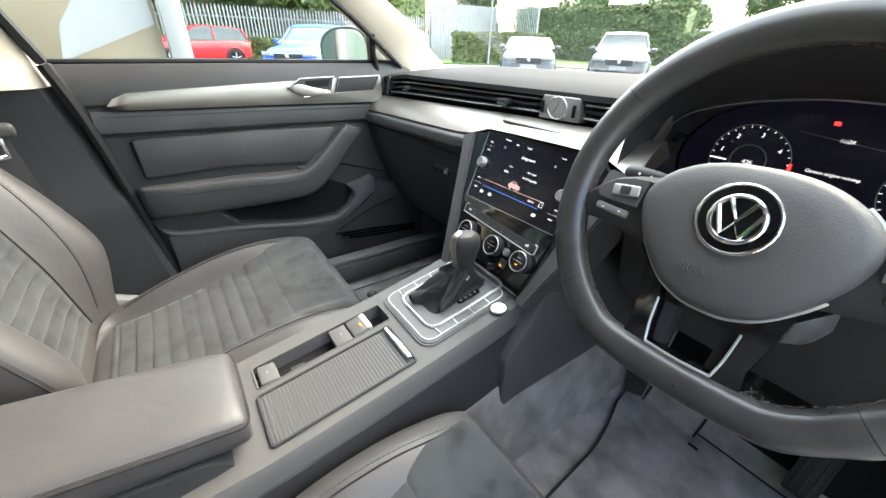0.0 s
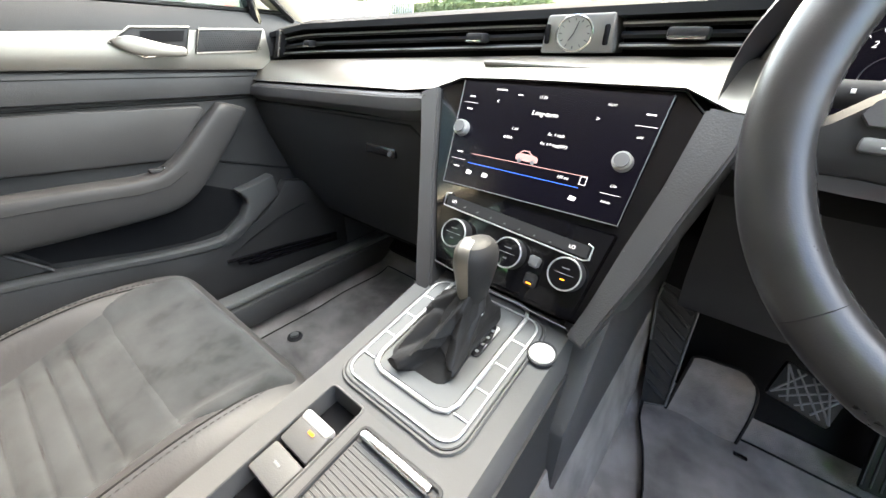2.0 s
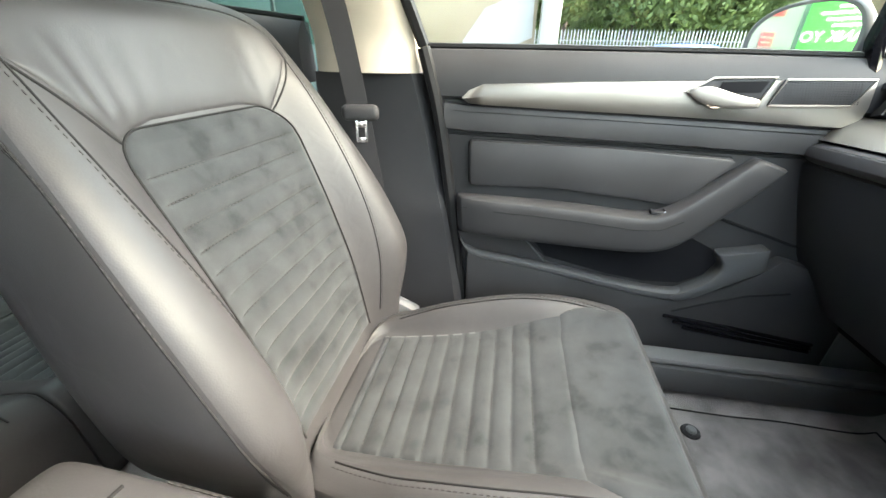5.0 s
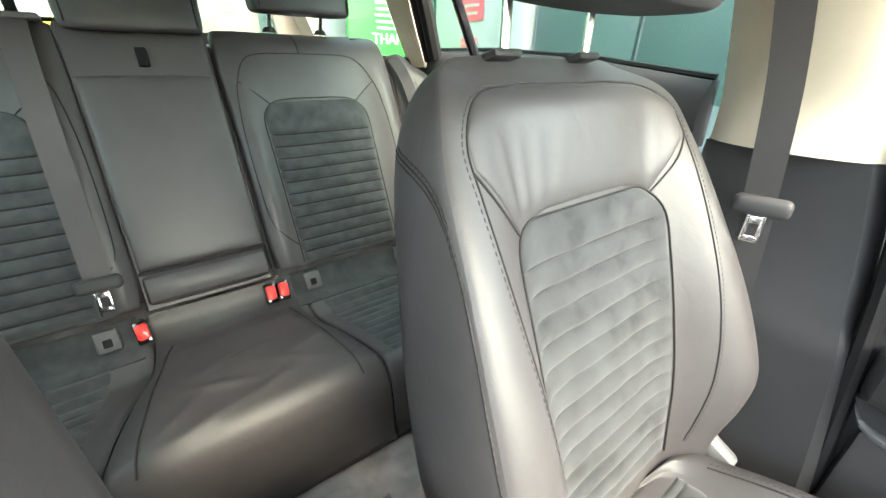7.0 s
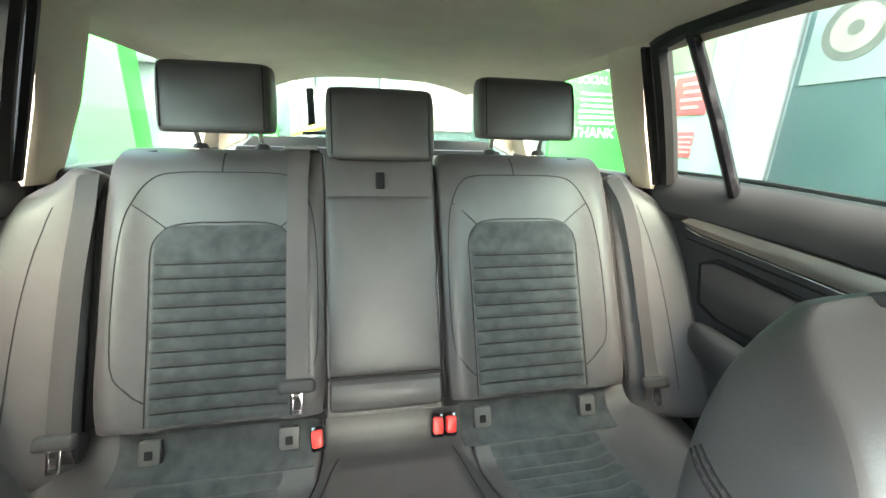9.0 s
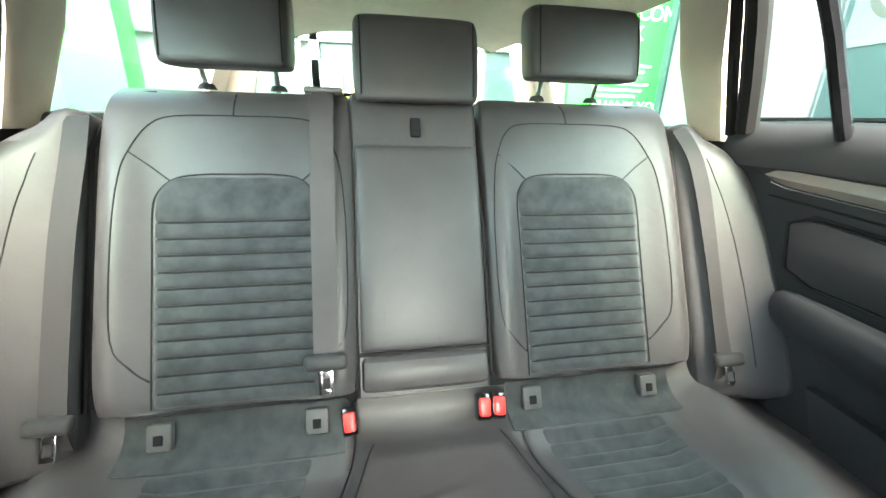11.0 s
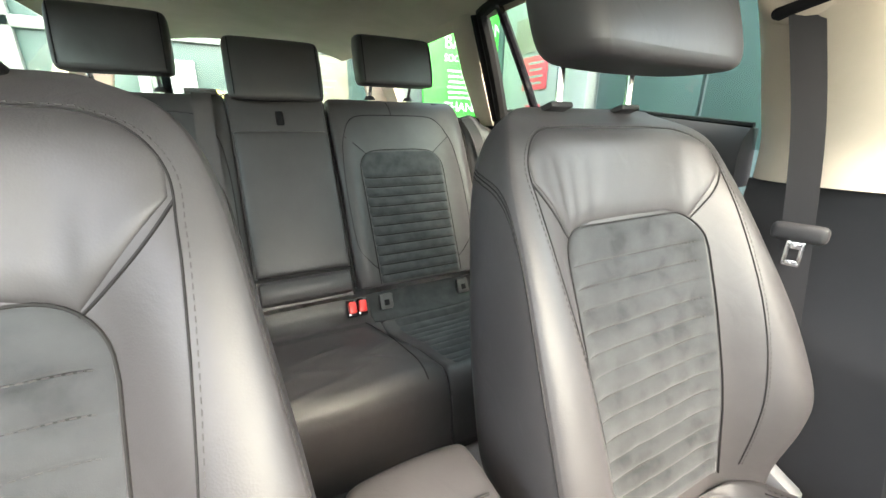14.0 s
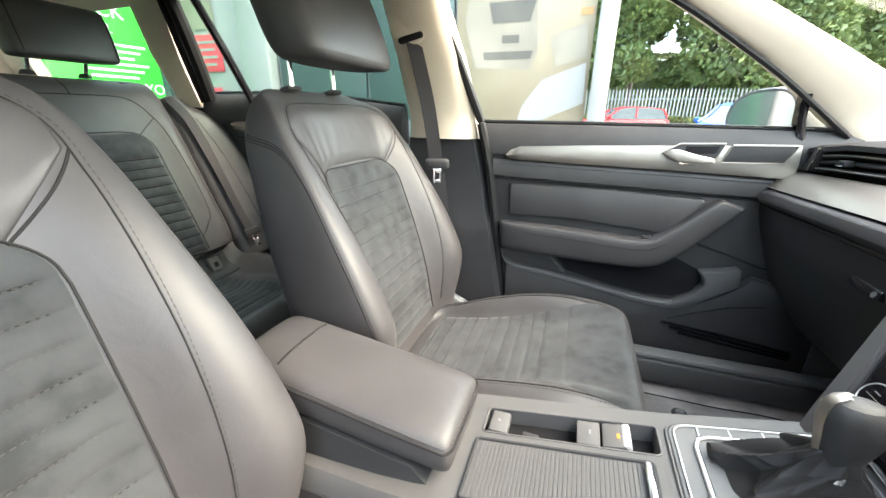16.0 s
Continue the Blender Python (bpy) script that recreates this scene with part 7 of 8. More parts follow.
sk = part("socket_cap", rbox(ct(-0.044, 0.094, -0.007), (0.044, 0.030, 0.016), 0.004), DECK, con)
part("socket_mark", rbox(ct(-0.044, 0.094, 0.0012), (0.006, 0.004, 0.0005), 0.0002), GREY, sk)
part("slot_catch", rbox(ct(-0.044, 0.140, -0.022), (0.008, 0.024, 0.006), 0.002), HARD, con)
# armrest lid
arm = loft([[Vector((0.008 + x * 0.9 * k, y, 0.762 - 0.030 + 0.045 * (0.05 - y) / 0.32 + (z - 0.762) * k2)) for x, z in ((-0.086, 0.742), (-0.090, 0.765), (-0.085, 0.788), (-0.07, 0.797), (-0.03, 0.801), (0.03, 0.801), (0.072, 0.797), (0.088, 0.788), (0.094, 0.765), (0.090, 0.742), (0.06, 0.735), (-0.06, 0.735))]
            for y, k, k2 in ((0.054, 0.86, 0.45), (0.051, 0.95, 0.8), (0.040, 0.99, 0.97), (0.0, 1.0, 1.0), (-0.1, 1.0, 1.05), (-0.2, 0.99, 1.1), (-0.27, 0.97, 1.1), (-0.295, 0.95, 0.9), (-0.30, 0.88, 0.5))])
al = part("armrest", arm, LEATHER, con, "padded grey leather armrest lid", sub=2)
ln = laid(al, curve([Vector((0.008 + 0.9 * x, y, z - 0.030 + 0.045 * (0.05 - y) / 0.32)) for x, y, z in ((0.092, -0.26, 0.784), (0.094, -0.1, 0.783), (0.092, 0.02, 0.781), (0.080, 0.050, 0.779), (0.0, 0.058, 0.779), (-0.076, 0.050, 0.779), (-0.088, 0.0, 0.781), (-0.088, -0.2, 0.784))], 8))
part("seam", tube(ln, 0.0022, 6), SEAM, al)
part("stitching", dashes(laid(al, [p + Vector((0, 0, 0.007)) for p in ln])), THREAD, al)
part("seam", tube(laid(al, [(0.008 + 0.0075 * i, -0.215, 0.84) for i in range(-9, 10)]), 0.0018, 6), SEAM, al)
part("armrest_base", loft([[(-0.075, y, 0.60), (-0.075, y, zt), (0.090, y, zt), (0.100, y, 0.60)] for y, zt in ((-0.335, 0.755), (-0.2, 0.745), (0.0, 0.715), (0.025, 0.69))]), PLASTIC, con)
part("rear_vent", rbox((0.0, -0.343, 0.66), (0.15, 0.012, 0.08), 0.006), BLACK, con)
part("rear_vent_trim", tube([(-0.07, -0.350, 0.69), (0.07, -0.350, 0.69)], 0.002, 6), CHROME, con)

moved(con, 0, 0.045, 0)

# ---- footwells ----


def pedal(name, c, size, turn, label, cross, arm_to):
    t = thing(name, c, label, "pedal")
    part("plate", rbox(c, size, 0.006, turn=turn), RUBBER, t)
    m = pose(*c, *turn)
    n = 5
    for i in range(n):
        for sg in ((1, -1) if cross else (1,)):
            o = (i - (n - 1) / 2) * size[0] / n * 1.25
            h = size[2] * (0.40 if cross else 0.44)
            w = size[0] * 0.32 * (1 if cross else 0.0)
            bm = tube([m @ Vector((max(-size[0] * 0.46, min(size[0] * 0.46, o - sg * w)), -size[1] / 2 - 0.001, -h)), m @ Vector((max(-size[0] * 0.46, min(size[0] * 0.46, o + sg * w)), -size[1] / 2 - 0.001, h))], 0.0018, 6)
            part("grip_rib", bm, GREY if cross else HARD, t)
    part("arm", tube([m @ Vector((0, size[1] / 2, size[2] * 0.2)), Vector(arm_to)], 0.010, 8), HARD, t)


pedal("brake_pedal", (0.408, 0.925, 0.575), (0.092, 0.014, 0.068), (-38, 14, 0), "black rubber brake pedal with crossed ribs", True, (0.40, 1.16, 0.80))
pedal("accelerator_pedal", (0.545, 0.96, 0.50), (0.050, 0.014, 0.14), (-35, 0, 0), "tall black rubber accelerator pedal", False, (0.55, 1.20, 0.70))
fr_ = thing("footrest", (0.20, 0.97, 0.40), "ribbed grey plastic footrest beside the console", "footrest")
FC = [Vector(p) for p in ((0.196, 0.917, 0.396), (0.239, 0.925, 0.410), (0.229, 1.021, 0.624), (0.146, 1.020, 0.640))]
FN = (FC[1] - FC[0]).cross(FC[3] - FC[0]).normalized()


def rest(s, f, d=0.0):
    return (FC[0] * (1 - s) + FC[1] * s) * (1 - f) + (FC[3] * (1 - s) + FC[2] * s) * f + FN * d


part("plate", sheet(lambda u, v: rest(u, v), 4, 12, -FN * 0.012), PLASTIC, fr_)
for i in range(8):
    f = 0.10 + 0.115 * i
    part("rib", tube([rest(0.10, min(0.97, f + 0.09), 0.001), rest(0.5, f + 0.02, 0.003), rest(0.90, f - 0.05, 0.001)], 0.0045, 6), PLASTIC, fr_)
part("edge_trim", tube([rest(0, 0, 0.002), rest(1, 0, 0.002), rest(1, 1, 0.002)], 0.0026, 6), GREY, fr_)
part("edge_trim", tube([rest(0, 0.52, 0.002), rest(0, 0.85, 0.002), rest(0.12, 1, 0.002)], 0.0026, 6), GREY, fr_)


def mat_top(u, v, x0, x1, y0, y1):
    x, y = x0 + (x1 - x0) * u, y0 + (y1 - y0) * v
    return Vector((x, y, floor_z(x, y) + 0.010 + 0.003 * noise.noise((x * 9, y * 9, 4))))


def mat(x0, x1, label, outline, fasteners):
    t = thing("floor_mat", ((x0 + x1) / 2, 0.6, 0.39), label, "floor mat", "front floor mats")
    part("textile", sheet(lambda u, v: mat_top(u, v, lerp(outline, 0.30 + 0.64 * v), x1, 0.30, 0.94), 24, 40, (0, 0, -0.008)), MAT, t)
    left = lambda v: mat_top(0, v, lerp(outline, 0.30 + 0.64 * v), x1, 0.30, 0.94)
    far = lambda u: mat_top(u, 1, lerp(outline, 0.94), x1, 0.30, 0.94)
    part("binding", tube([left(i / 30) for i in range(31)] + [far(i / 10) for i in range(1, 11)] + [mat_top(1, 1 - i / 10, 0, x1, 0.30, 0.94) for i in range(1, 11)], 0.0024, 6), RUBBER, t)
    for x, y in fasteners:
        f = part("fastener", disc((x, y, floor_z(x, y) + 0.010), (0, 0, 1), 0.020, 0.017, 0.006, 24, 0.002), HARD, t)
        part("fastener_cap", disc((x, y, floor_z(x, y) + 0.016), (0, 0, 1), 0.011, 0.009, 0.005, 20, 0.001), GREY, f)
    return t


mat(-0.62, -0.20, "dark grey textile passenger floor mat with bound edge", [(0.0, -0.62), (1, -0.62)], ((-0.56, 0.55), (-0.25, 0.55)))
dm = mat(0.25, 0.63, "grey textile driver floor mat with raised tongue", [(0.30, 0.285), (0.72, 0.252), (0.80, 0.232), (0.88, 0.203), (0.94, 0.198)], ())
part("mat_slot", rbox((0.377, 0.905, floor_z(0.377, 0.905) + 0.012), (0.022, 0.008, 0.003), 0.0012), RUBBER, dm)


def tongue(u, v):
    x = 0.241 + (0.012 * v + (0.125 - 0.02 * v ** 3) * u)
    return Vector((x, 0.925 + 0.062 * v - 0.012 * u * v, 0.404 + 0.125 * v - 0.02 * v ** 6 * (2 * u - 1) ** 4 + 0.004 * math.sin(6 * u + 3 * v)))


part("tongue", sheet(tongue, 10, 14, (0, 0.008, -0.004)), MAT, dm)
part("tongue_binding", tube([tongue(0, i / 10) for i in range(11)] + [tongue(i / 10, 1) for i in range(1, 11)] + [tongue(1, 1 - i / 10) for i in range(1, 11)], 0.003, 6), RUBBER, dm)

# ---- outside ----
ASPHALT = surface("asphalt", (0.09, 0.09, 0.09), (0.12, 0.12, 0.117), 0.95, big=0.8, fine=120, bump=0.4, dist=0.006)
GRASS = surface("grass", (0.05, 0.10, 0.02), (0.09, 0.16, 0.035), 0.9, big=3, fine=60, bump=0.6, dist=0.02)
WHITE = surface("white_panel", (0.21, 0.21, 0.208), (0.25, 0.25, 0.248), 0.45, big=1.5, fine=80, bump=0.03)
TEAL = surface("grey_green_glass", (0.034, 0.056, 0.056), (0.046, 0.074, 0.072), 0.3, big=0.7, fine=20, bump=0.0)
GREEN = surface("green_vinyl", (0.030, 0.38, 0.036), (0.036, 0.41, 0.042), 0.45, big=1.0, fine=60, bump=0.0)
CREAM = surface("printed_banner", (0.13, 0.105, 0.068), (0.225, 0.19, 0.135), 0.5, big=1.2, fine=60, bump=0.0)
PRINTG = surface("print_grey", (0.13, 0.115, 0.09), (0.24, 0.21, 0.17), 0.5, big=2.0, fine=40, bump=0.0)
PRINTD = surface("print_dark", (0.05, 0.045, 0.04), (0.10, 0.09, 0.075), 0.5, big=2.0, fine=40, bump=0.0)
REDSIGN = surface("red_sign", (0.45, 0.045, 0.065), (0.50, 0.06, 0.08), 0.5, bump=0.0)
STEEL = surface("galvanised_steel", (0.22, 0.235, 0.235), (0.28, 0.295, 0.295), 0.5, metal=0.3, big=4, fine=80, bump=0.03, rand=0.1)
HEDGE = surface("hedge_leaves", (0.085, 0.105, 0.035), (0.17, 0.195, 0.075), 0.7, big=3, fine=30, bump=0.0)
LEAF = surface("tree_leaves", (0.055, 0.085, 0.025), (0.12, 0.165, 0.05), 0.6, big=2, fine=30, bump=0.0)
BARK = surface("bark", (0.08, 0.06, 0.045), (0.13, 0.10, 0.08), 0.9, big=6, fine=40, bump=0.5, dist=0.01)
CLAD = surface("grey_cladding", (0.24, 0.252, 0.252), (0.28, 0.293, 0.293), 0.6, big=1, fine=30, bump=0.05)
TYRE = RUBBER
CARGLASS = surface("car_glass", (0.035, 0.045, 0.048), (0.055, 0.066, 0.070), 0.12, bump=0.0, rvar=0.02, spec=0.25)

part("ground", sheet(lambda u, v: Vector((-400 + 800 * u, -400 + 800 * v, 0.0)), 8, 8, (0, 0, -0.2)), ASPHALT, None, "grey asphalt car park", kind="structure")["category"] = "ground"
part("ground_verge", prism([(-40, -6), (-21.2, -6), (-21.2, 9), (-16.5, 17), (8, 27), (8, 60), (-40, 60)], "z", 0.0, 0.06), GRASS, None, "grass verge behind the parked cars", kind="structure")["category"] = "verge"

# the showroom's side wall: glazing, white posts, printed banner
wall = thing("showroom_wall", (-3.0, -1.5, 0.0), "showroom wall with grey-green glazing, white posts and printed banner", "building wall")
part("wall", prism([(-9.0, 0.0), (0.30, 0.0), (0.30, 4.5), (-9.0, 4.5)], "x", -3.4, -3.12), WHITE, wall)
for y0, y1 in ((-2.68, -1.70), (-1.66, -0.82), (-9.0, -4.3), (-4.26, -3.0)):
    part("glass_panel", rbox((-3.10, (y0 + y1) / 2, 1.9), (0.05, y1 - y0, 3.7), 0.004), TEAL if y0 > -2.9 or y0 < -5 else WHITE, wall, "grey-green glazed panel" if y0 > -2.9 else "")
for y, w in ((-2.90, 0.34), (0.40, 0.13)):
    part("post", rbox((-3.05, y, 2.27), (0.16, w, 4.4), 0.01), WHITE, wall, "white wall post")
bn = part("banner", rbox((-3.075, -0.24, 1.75), (0.02, 1.10, 2.9), 0.002), CREAM, wall, "cream printed banner with a car picture")


def on_wall(pts, d, mat, name, parent):
    part(name, prism(pts, "x", -3.065, -3.065 + d, 0), mat, parent, smooth=0)


on_wall([(-0.72, 1.95), (-0.66, 2.25), (-0.3, 2.36), (-0.14, 2.2), (-0.10, 1.72), (-0.16, 1.58), (-0.62, 1.60)], 0.003, PRINTG, "print_shape", bn)
on_wall([(-0.52, 2.08), (-0.48, 1.93), (-0.18, 1.93), (-0.14, 2.08)], 0.006, PRINTD, "print_shape", bn)
on_wall([(-0.56, 1.72), (-0.54, 1.66), (-0.16, 1.66), (-0.14, 1.72)], 0.006, PRINTD, "print_shape", bn)
on_wall([(-0.40, 1.84), (-0.40, 1.78), (-0.26, 1.78), (-0.26, 1.84)], 0.006, PRINTD, "print_shape", bn)
on_wall([(-0.02, 1.82), (0.26, 1.90), (0.28, 1.66), (0.05, 1.60)], 0.003, PRINTG, "print_shape", bn)
on_wall([(-0.05, 1.50), (0.28, 1.62), (0.29, 1.32), (0.0, 1.20), (-0.25, 1.1), (-0.2, 1.3)], 0.003, WHITE, "print_shape", bn)
on_wall([(0.20, 2.0), (0.29, 2.0), (0.29, 1.95), (0.20, 1.95)], 0.006, surface("print_brown", (0.30, 0.16, 0.06), (0.36, 0.2, 0.08), 0.5, bump=0.0), "print_shape", bn)
# car picture on the glazing: a wheel and a pale body side
pg = part("picture", rbox((-3.068, -2.20, 2.30), (0.012, 0.86, 1.0), 0.002), surface("print_pale", (0.16, 0.18, 0.17), (0.24, 0.245, 0.22), 0.4, big=1.2, bump=0.0), wall, "pale car picture on the glazing")
for r, mt, d in ((0.26, PRINTD, 0.004), (0.19, PRINTG, 0.008), (0.06, PRINTD, 0.011)):
    part("print_wheel", disc((-3.062, -2.36, 2.12), (1, 0, 0), r * 0.75, r * 0.75, d, 32), mt, pg)
on_wall([(-4.0, 2.42), (-3.45, 2.42), (-3.45, 2.05), (-4.0, 2.05)], 0.004, PRINTG, "notice", wall)
for z, h in ((1.82, 0.36), (1.36, 0.24)):
    sg = part("red_notice", rbox((-3.06, -3.62, z), (0.01, 0.42 if h > 0.3 else 0.26, h), 0.002), REDSIGN, wall, "red notice on the window")
    for i in range(4):
        part("notice_bar", rbox((-3.053, -3.60, z + h * 0.3 - i * h * 0.2), (0.004, 0.26 - 0.05 * (i % 2), h * 0.07), 0), WHITE, sg)

moved(wall, 0, -0.10, -0.08)

# the showroom's front behind the car: green panels with white writing
front = thing("showroom_front", (0, -4.8, 0.0), "showroom front behind the car with green panels and white frames", "building wall")
part("wall", rbox((1.0, -5.2, 2.2), (16, 0.3, 4.4), 0.01), CLAD, front)
for x, w in ((-0.95, 1.5), (0.25, 0.7), (1.25, 0.9), (3.6, 1.2)):
    part("glass_panel", rbox((x, -5.03, 1.7), (w, 0.05, 2.6), 0.004), TEAL, front, "grey-green glazed panel")
for x in (-0.16, -1.74, 0.66, 0.84, 1.75):
    part("frame", rbox((x, -5.0, 1.7), (0.10, 0.10, 3.4), 0.01), WHITE, front)
part("frame", rbox((0.0, -5.0, 1.98), (5.0, 0.1, 0.10), 0.01), WHITE, front)
part("poster", rbox((0.56, -4.96, 1.55), (0.34, 0.02, 0.42), 0.002), WHITE, front, "white paper notice")
for i in range(6):
    part("notice_bar", rbox((-0.75, -4.97, 1.86 - 0.07 * i), (0.62 - 0.12 * (i % 3), 0.01, 0.018), 0), WHITE, front)
part("poster", rbox((-0.80, -4.985, 1.66), (0.8, 0.02, 0.62), 0.002), PRINTG, front)
gp = part("green_panel", rbox((-2.75, -4.52, 1.4), (1.5, 0.05, 2.8), 0.006), GREEN, front, "bright green welcome panel with white writing")
for t, z, sz in (("WELCOME", 2.30, 0.20), ("BACK", 2.11, 0.20), ("SOCIAL", 1.94, 0.11), ("THANK YOU", 1.375, 0.155)):
    words(t, Matrix.Translation((-2.28, -4.492, z)) @ pose(0, 0, 0, 90, 0, 180), sz, PRINT, gp, align="LEFT", depth=0.002)
for i in range(6):
    part("text_bar", rbox((-2.28 - 0.36 + 0.03 * (i % 3), -4.492, 1.80 - 0.062 * i), (0.62 - 0.08 * (i % 3), 0.004, 0.022), 0), PRINT, gp)
part("green_column", rbox((2.40, -4.5, 2.0), (0.50, 0.3, 4.0), 0.02), GREEN, front, "bright green column")
part("green_column", rbox((1.12, -4.8, 1.0), (0.25, 0.1, 0.75), 0.02), GREEN, front)
yb = part("yellow_rail", tube([(0.75, -4.2, 1.28), (0.2, -4.2, 1.42), (0.0, -4.2, 1.30)], 0.03, 8), surface("yellow_paint", (0.75, 0.5, 0.05), (0.8, 0.55, 0.06), 0.5, bump=0.0), front)

# ---- plants ----


def leaf_cloud(n, where, size, seed):
    """Many small leaves; where(r) gives a place."""
    rnd = random.Random(seed)
    vs, fs = [], []
    for _ in range(n):
        p = where(rnd)
        a = Vector((rnd.gauss(0, 1), rnd.gauss(0, 1), rnd.gauss(0, 1))).normalized()
        b = a.orthogonal().normalized()
        s = size * rnd.uniform(0.6, 1.3)
        k = len(vs)
        vs += [p - a * s, p + b * s * 0.45, p + a * s, p - b * s * 0.45]
        fs.append((k, k + 1, k + 2, k + 3))
    me = bpy.data.meshes.new("leaves")
    me.from_pydata(vs, [], fs)
    return me


def hedge(label, x0, y0, x1, y1, h, d, seed):
    a, b = Vector((x0, y0, 0)), Vector((x1, y1, 0))
    t = (b - a).normalized()
    nrm = Vector((-t.y, t.x, 0))

    def where(r):
        u, v = r.random(), r.random()
        side = r.random()
        dd = d * (0.5 if side < 0.45 else r.uniform(-0.5, 0.5)) * (1 if r.random() < 0.5 else -1)
        z = h if side > 0.6 else h * v
        j = 0.16 * noise.noise((u * 14, v * 5, seed))
        p = a + (b - a) * u + nrm * (dd + j)
        return Vector((p.x, p.y, max(0.05, z + j)))
    ob = thing("hedge", ((x0 + x1) / 2, (y0 + y1) / 2, 0), label, "hedge")
    me = leaf_cloud(14000, where, 0.14, seed)
    me.materials.append(HEDGE)
    lv = new("foliage", me)
    lv.parent = ob
    lv.matrix_parent_inverse = Matrix.Translation(-ob.location)
    lv["kind"] = "stuff"
    core = loft([[a + (b - a) * u + nrm * q * (d * 0.40) + Vector((0, 0, z)) for q, z in ((-1, 0.05), (-1, h * 0.93), (1, h * 0.93), (1, 0.05))] for u in (0.01, 0.25, 0.5, 0.75, 0.99)])
    part("brushwood", core, LEAF, ob)


hedge("clipped tall green hedge behind parked cars", -25.5, 25.5, -13.0, 27.5, 3.35, 1.6, 1)
hedge("low clipped hedge at the car park edge", -12.6, 26.0, -2, 28.0, 1.75, 1.2, 2)
hedge("rough green growth along the fence foot", -22.0, 0.0, -21.4, 10.5, 0.95, 1.2, 3)
hedge("dense green woodland edge behind the fence", -29.5, -6.0, -28.5, 18.0, 4.6, 2.5, 5)
hedge("rough green growth beside the shed", -19.5, 14.5, -16.5, 18.5, 1.45, 1.2, 4)


def tree(x, y, h, r, seed, label, n=11000):
    t = thing("tree", (x, y, 0), label, "tree")
    rnd = random.Random(seed)
    bm = bmesh.new()
    top = Vector((x, y, h * 0.6))
    rings = [[Vector((x + q * math.cos(a), y + q * math.sin(a), z)) for a in (i * math.pi / 4 for i in range(8))] for z, q in ((0, 0.18), (h * 0.2, 0.14), (h * 0.45, 0.10), (h * 0.65, 0.05))]
    loft(rings, bm=bm)
    centres = []
    for i in range(13):
        a = rnd.uniform(0, 6.28)
        c = Vector((x + r * rnd.uniform(0.25, 0.8) * math.cos(a), y + r * rnd.uniform(0.25, 0.8) * math.sin(a), h * rnd.uniform(0.42, 0.92)))
        centres.append((c, r * rnd.uniform(0.28, 0.5)))
        s = Vector((x, y, h * rnd.uniform(0.25, 0.5)))
        tube([s, (s + c) / 2 + Vector((0, 0, 0.2)), c], 0.035, 5, bm=bm)
    part("trunk", bm, BARK, t)

    def where(q):
        c, k = q.choice(centres)
        v = Vector((q.gauss(0, 1), q.gauss(0, 1), q.gauss(0, 0.8))).normalized() * k * q.uniform(0.5, 1.0) ** 0.5
        return c + v
    me = leaf_cloud(n, where, 0.17, seed + 50)
    me.materials.append(LEAF)
    o = new("crown", me)
    o.parent = t
    o.matrix_parent_inverse = Matrix.Translation(-t.location)


for i, (x, y, h, r) in enumerate(((-25, 2.5, 8.0, 3.3), (-25, 6.0, 7.5, 3.2), (-25.5, 9.0, 8.2, 3.3), (-26, -0.6, 8.0, 3.2), (-26, 12.5, 7, 2.6), (-24, 20, 4.2, 1.8), (-22, 42, 7.5, 3.0), (-14, 46, 8.0, 3.2), (-6, 48, 7.5, 3.0), (4, 50, 8.0, 3.2), (-30, 38, 8.0, 3.2), (14, 52, 8.0, 3.4))):
    tree(x, y, h, r, 10 + i, "leafy green tree behind the fence" if i < 6 else "distant leafy tree beyond the hedge")
tree(3.6, -9.5, 6.5, 2.4, 40, "leafy tree seen past the showroom")

# palisade fence, its pales as parts
fence = thing("palisade_fence", (-22.4, 5.0, 0.0), "grey galvanised palisade fence with pointed pales", "fence")
pale = prism([(-0.032, 0.05), (-0.032, 2.28), (0, 2.40), (0.032, 2.28), (0.032, 0.05)], "x", -0.008, 0.008)
first = part("pale", pale, STEEL, fence, smooth=0)
first.matrix_basis = Matrix.Translation((-22.4, -2.0, 0.0))
first.matrix_parent_inverse = Matrix.Translation(-fence.location)
for i in range(1, 108):
    o = new("pale", first.data)
    o.parent = fence
    o.matrix_parent_inverse = first.matrix_parent_inverse
    o.matrix_basis = Matrix.Translation((-22.4, -2.0 + 0.16 * i, 0.0))
for z in (0.5, 1.9):
    part("rail", rbox((-22.44, 6.5, z), (0.05, 17.2, 0.05), 0.004), STEEL, fence)
shed = thing("storage_compound", (-20, 18.5, 0), "pale grey mesh-clad compound beside the car park", "shed")
part("wall", rbox((-22.0, 17.2, 1.55), (0.1, 5.2, 3.1), 0.01), CLAD, shed)
for i in range(25):
    part("bar", rbox((-22.0 + 0.155 * i, 19.8, 1.55), (0.05, 0.03, 3.1), 0), STEEL, shed)
for z in (0.3, 1.6, 3.05):
    part("rail", rbox((-20.1, 19.78, z), (3.8, 0.04, 0.05), 0), WHITE, shed)
for i in range(26):
    part("bar", rbox((-21.9, 14.7 + 0.2 * i, 1.55), (0.03, 0.05, 3.1), 0), STEEL, shed)
for z in (0.8, 1.6, 2.4, 3.05):
    part("rail", rbox((-21.88, 17.2, z), (0.04, 5.2, 0.05), 0), WHITE, shed)
part("corner_post", rbox((-18.2, 19.75, 1.7), (0.12, 0.12, 3.4), 0.01), WHITE, shed)
lp = thing("lamp_post", (-17.6, 15.6, 0), "slim grey lamp post", "lamp post")
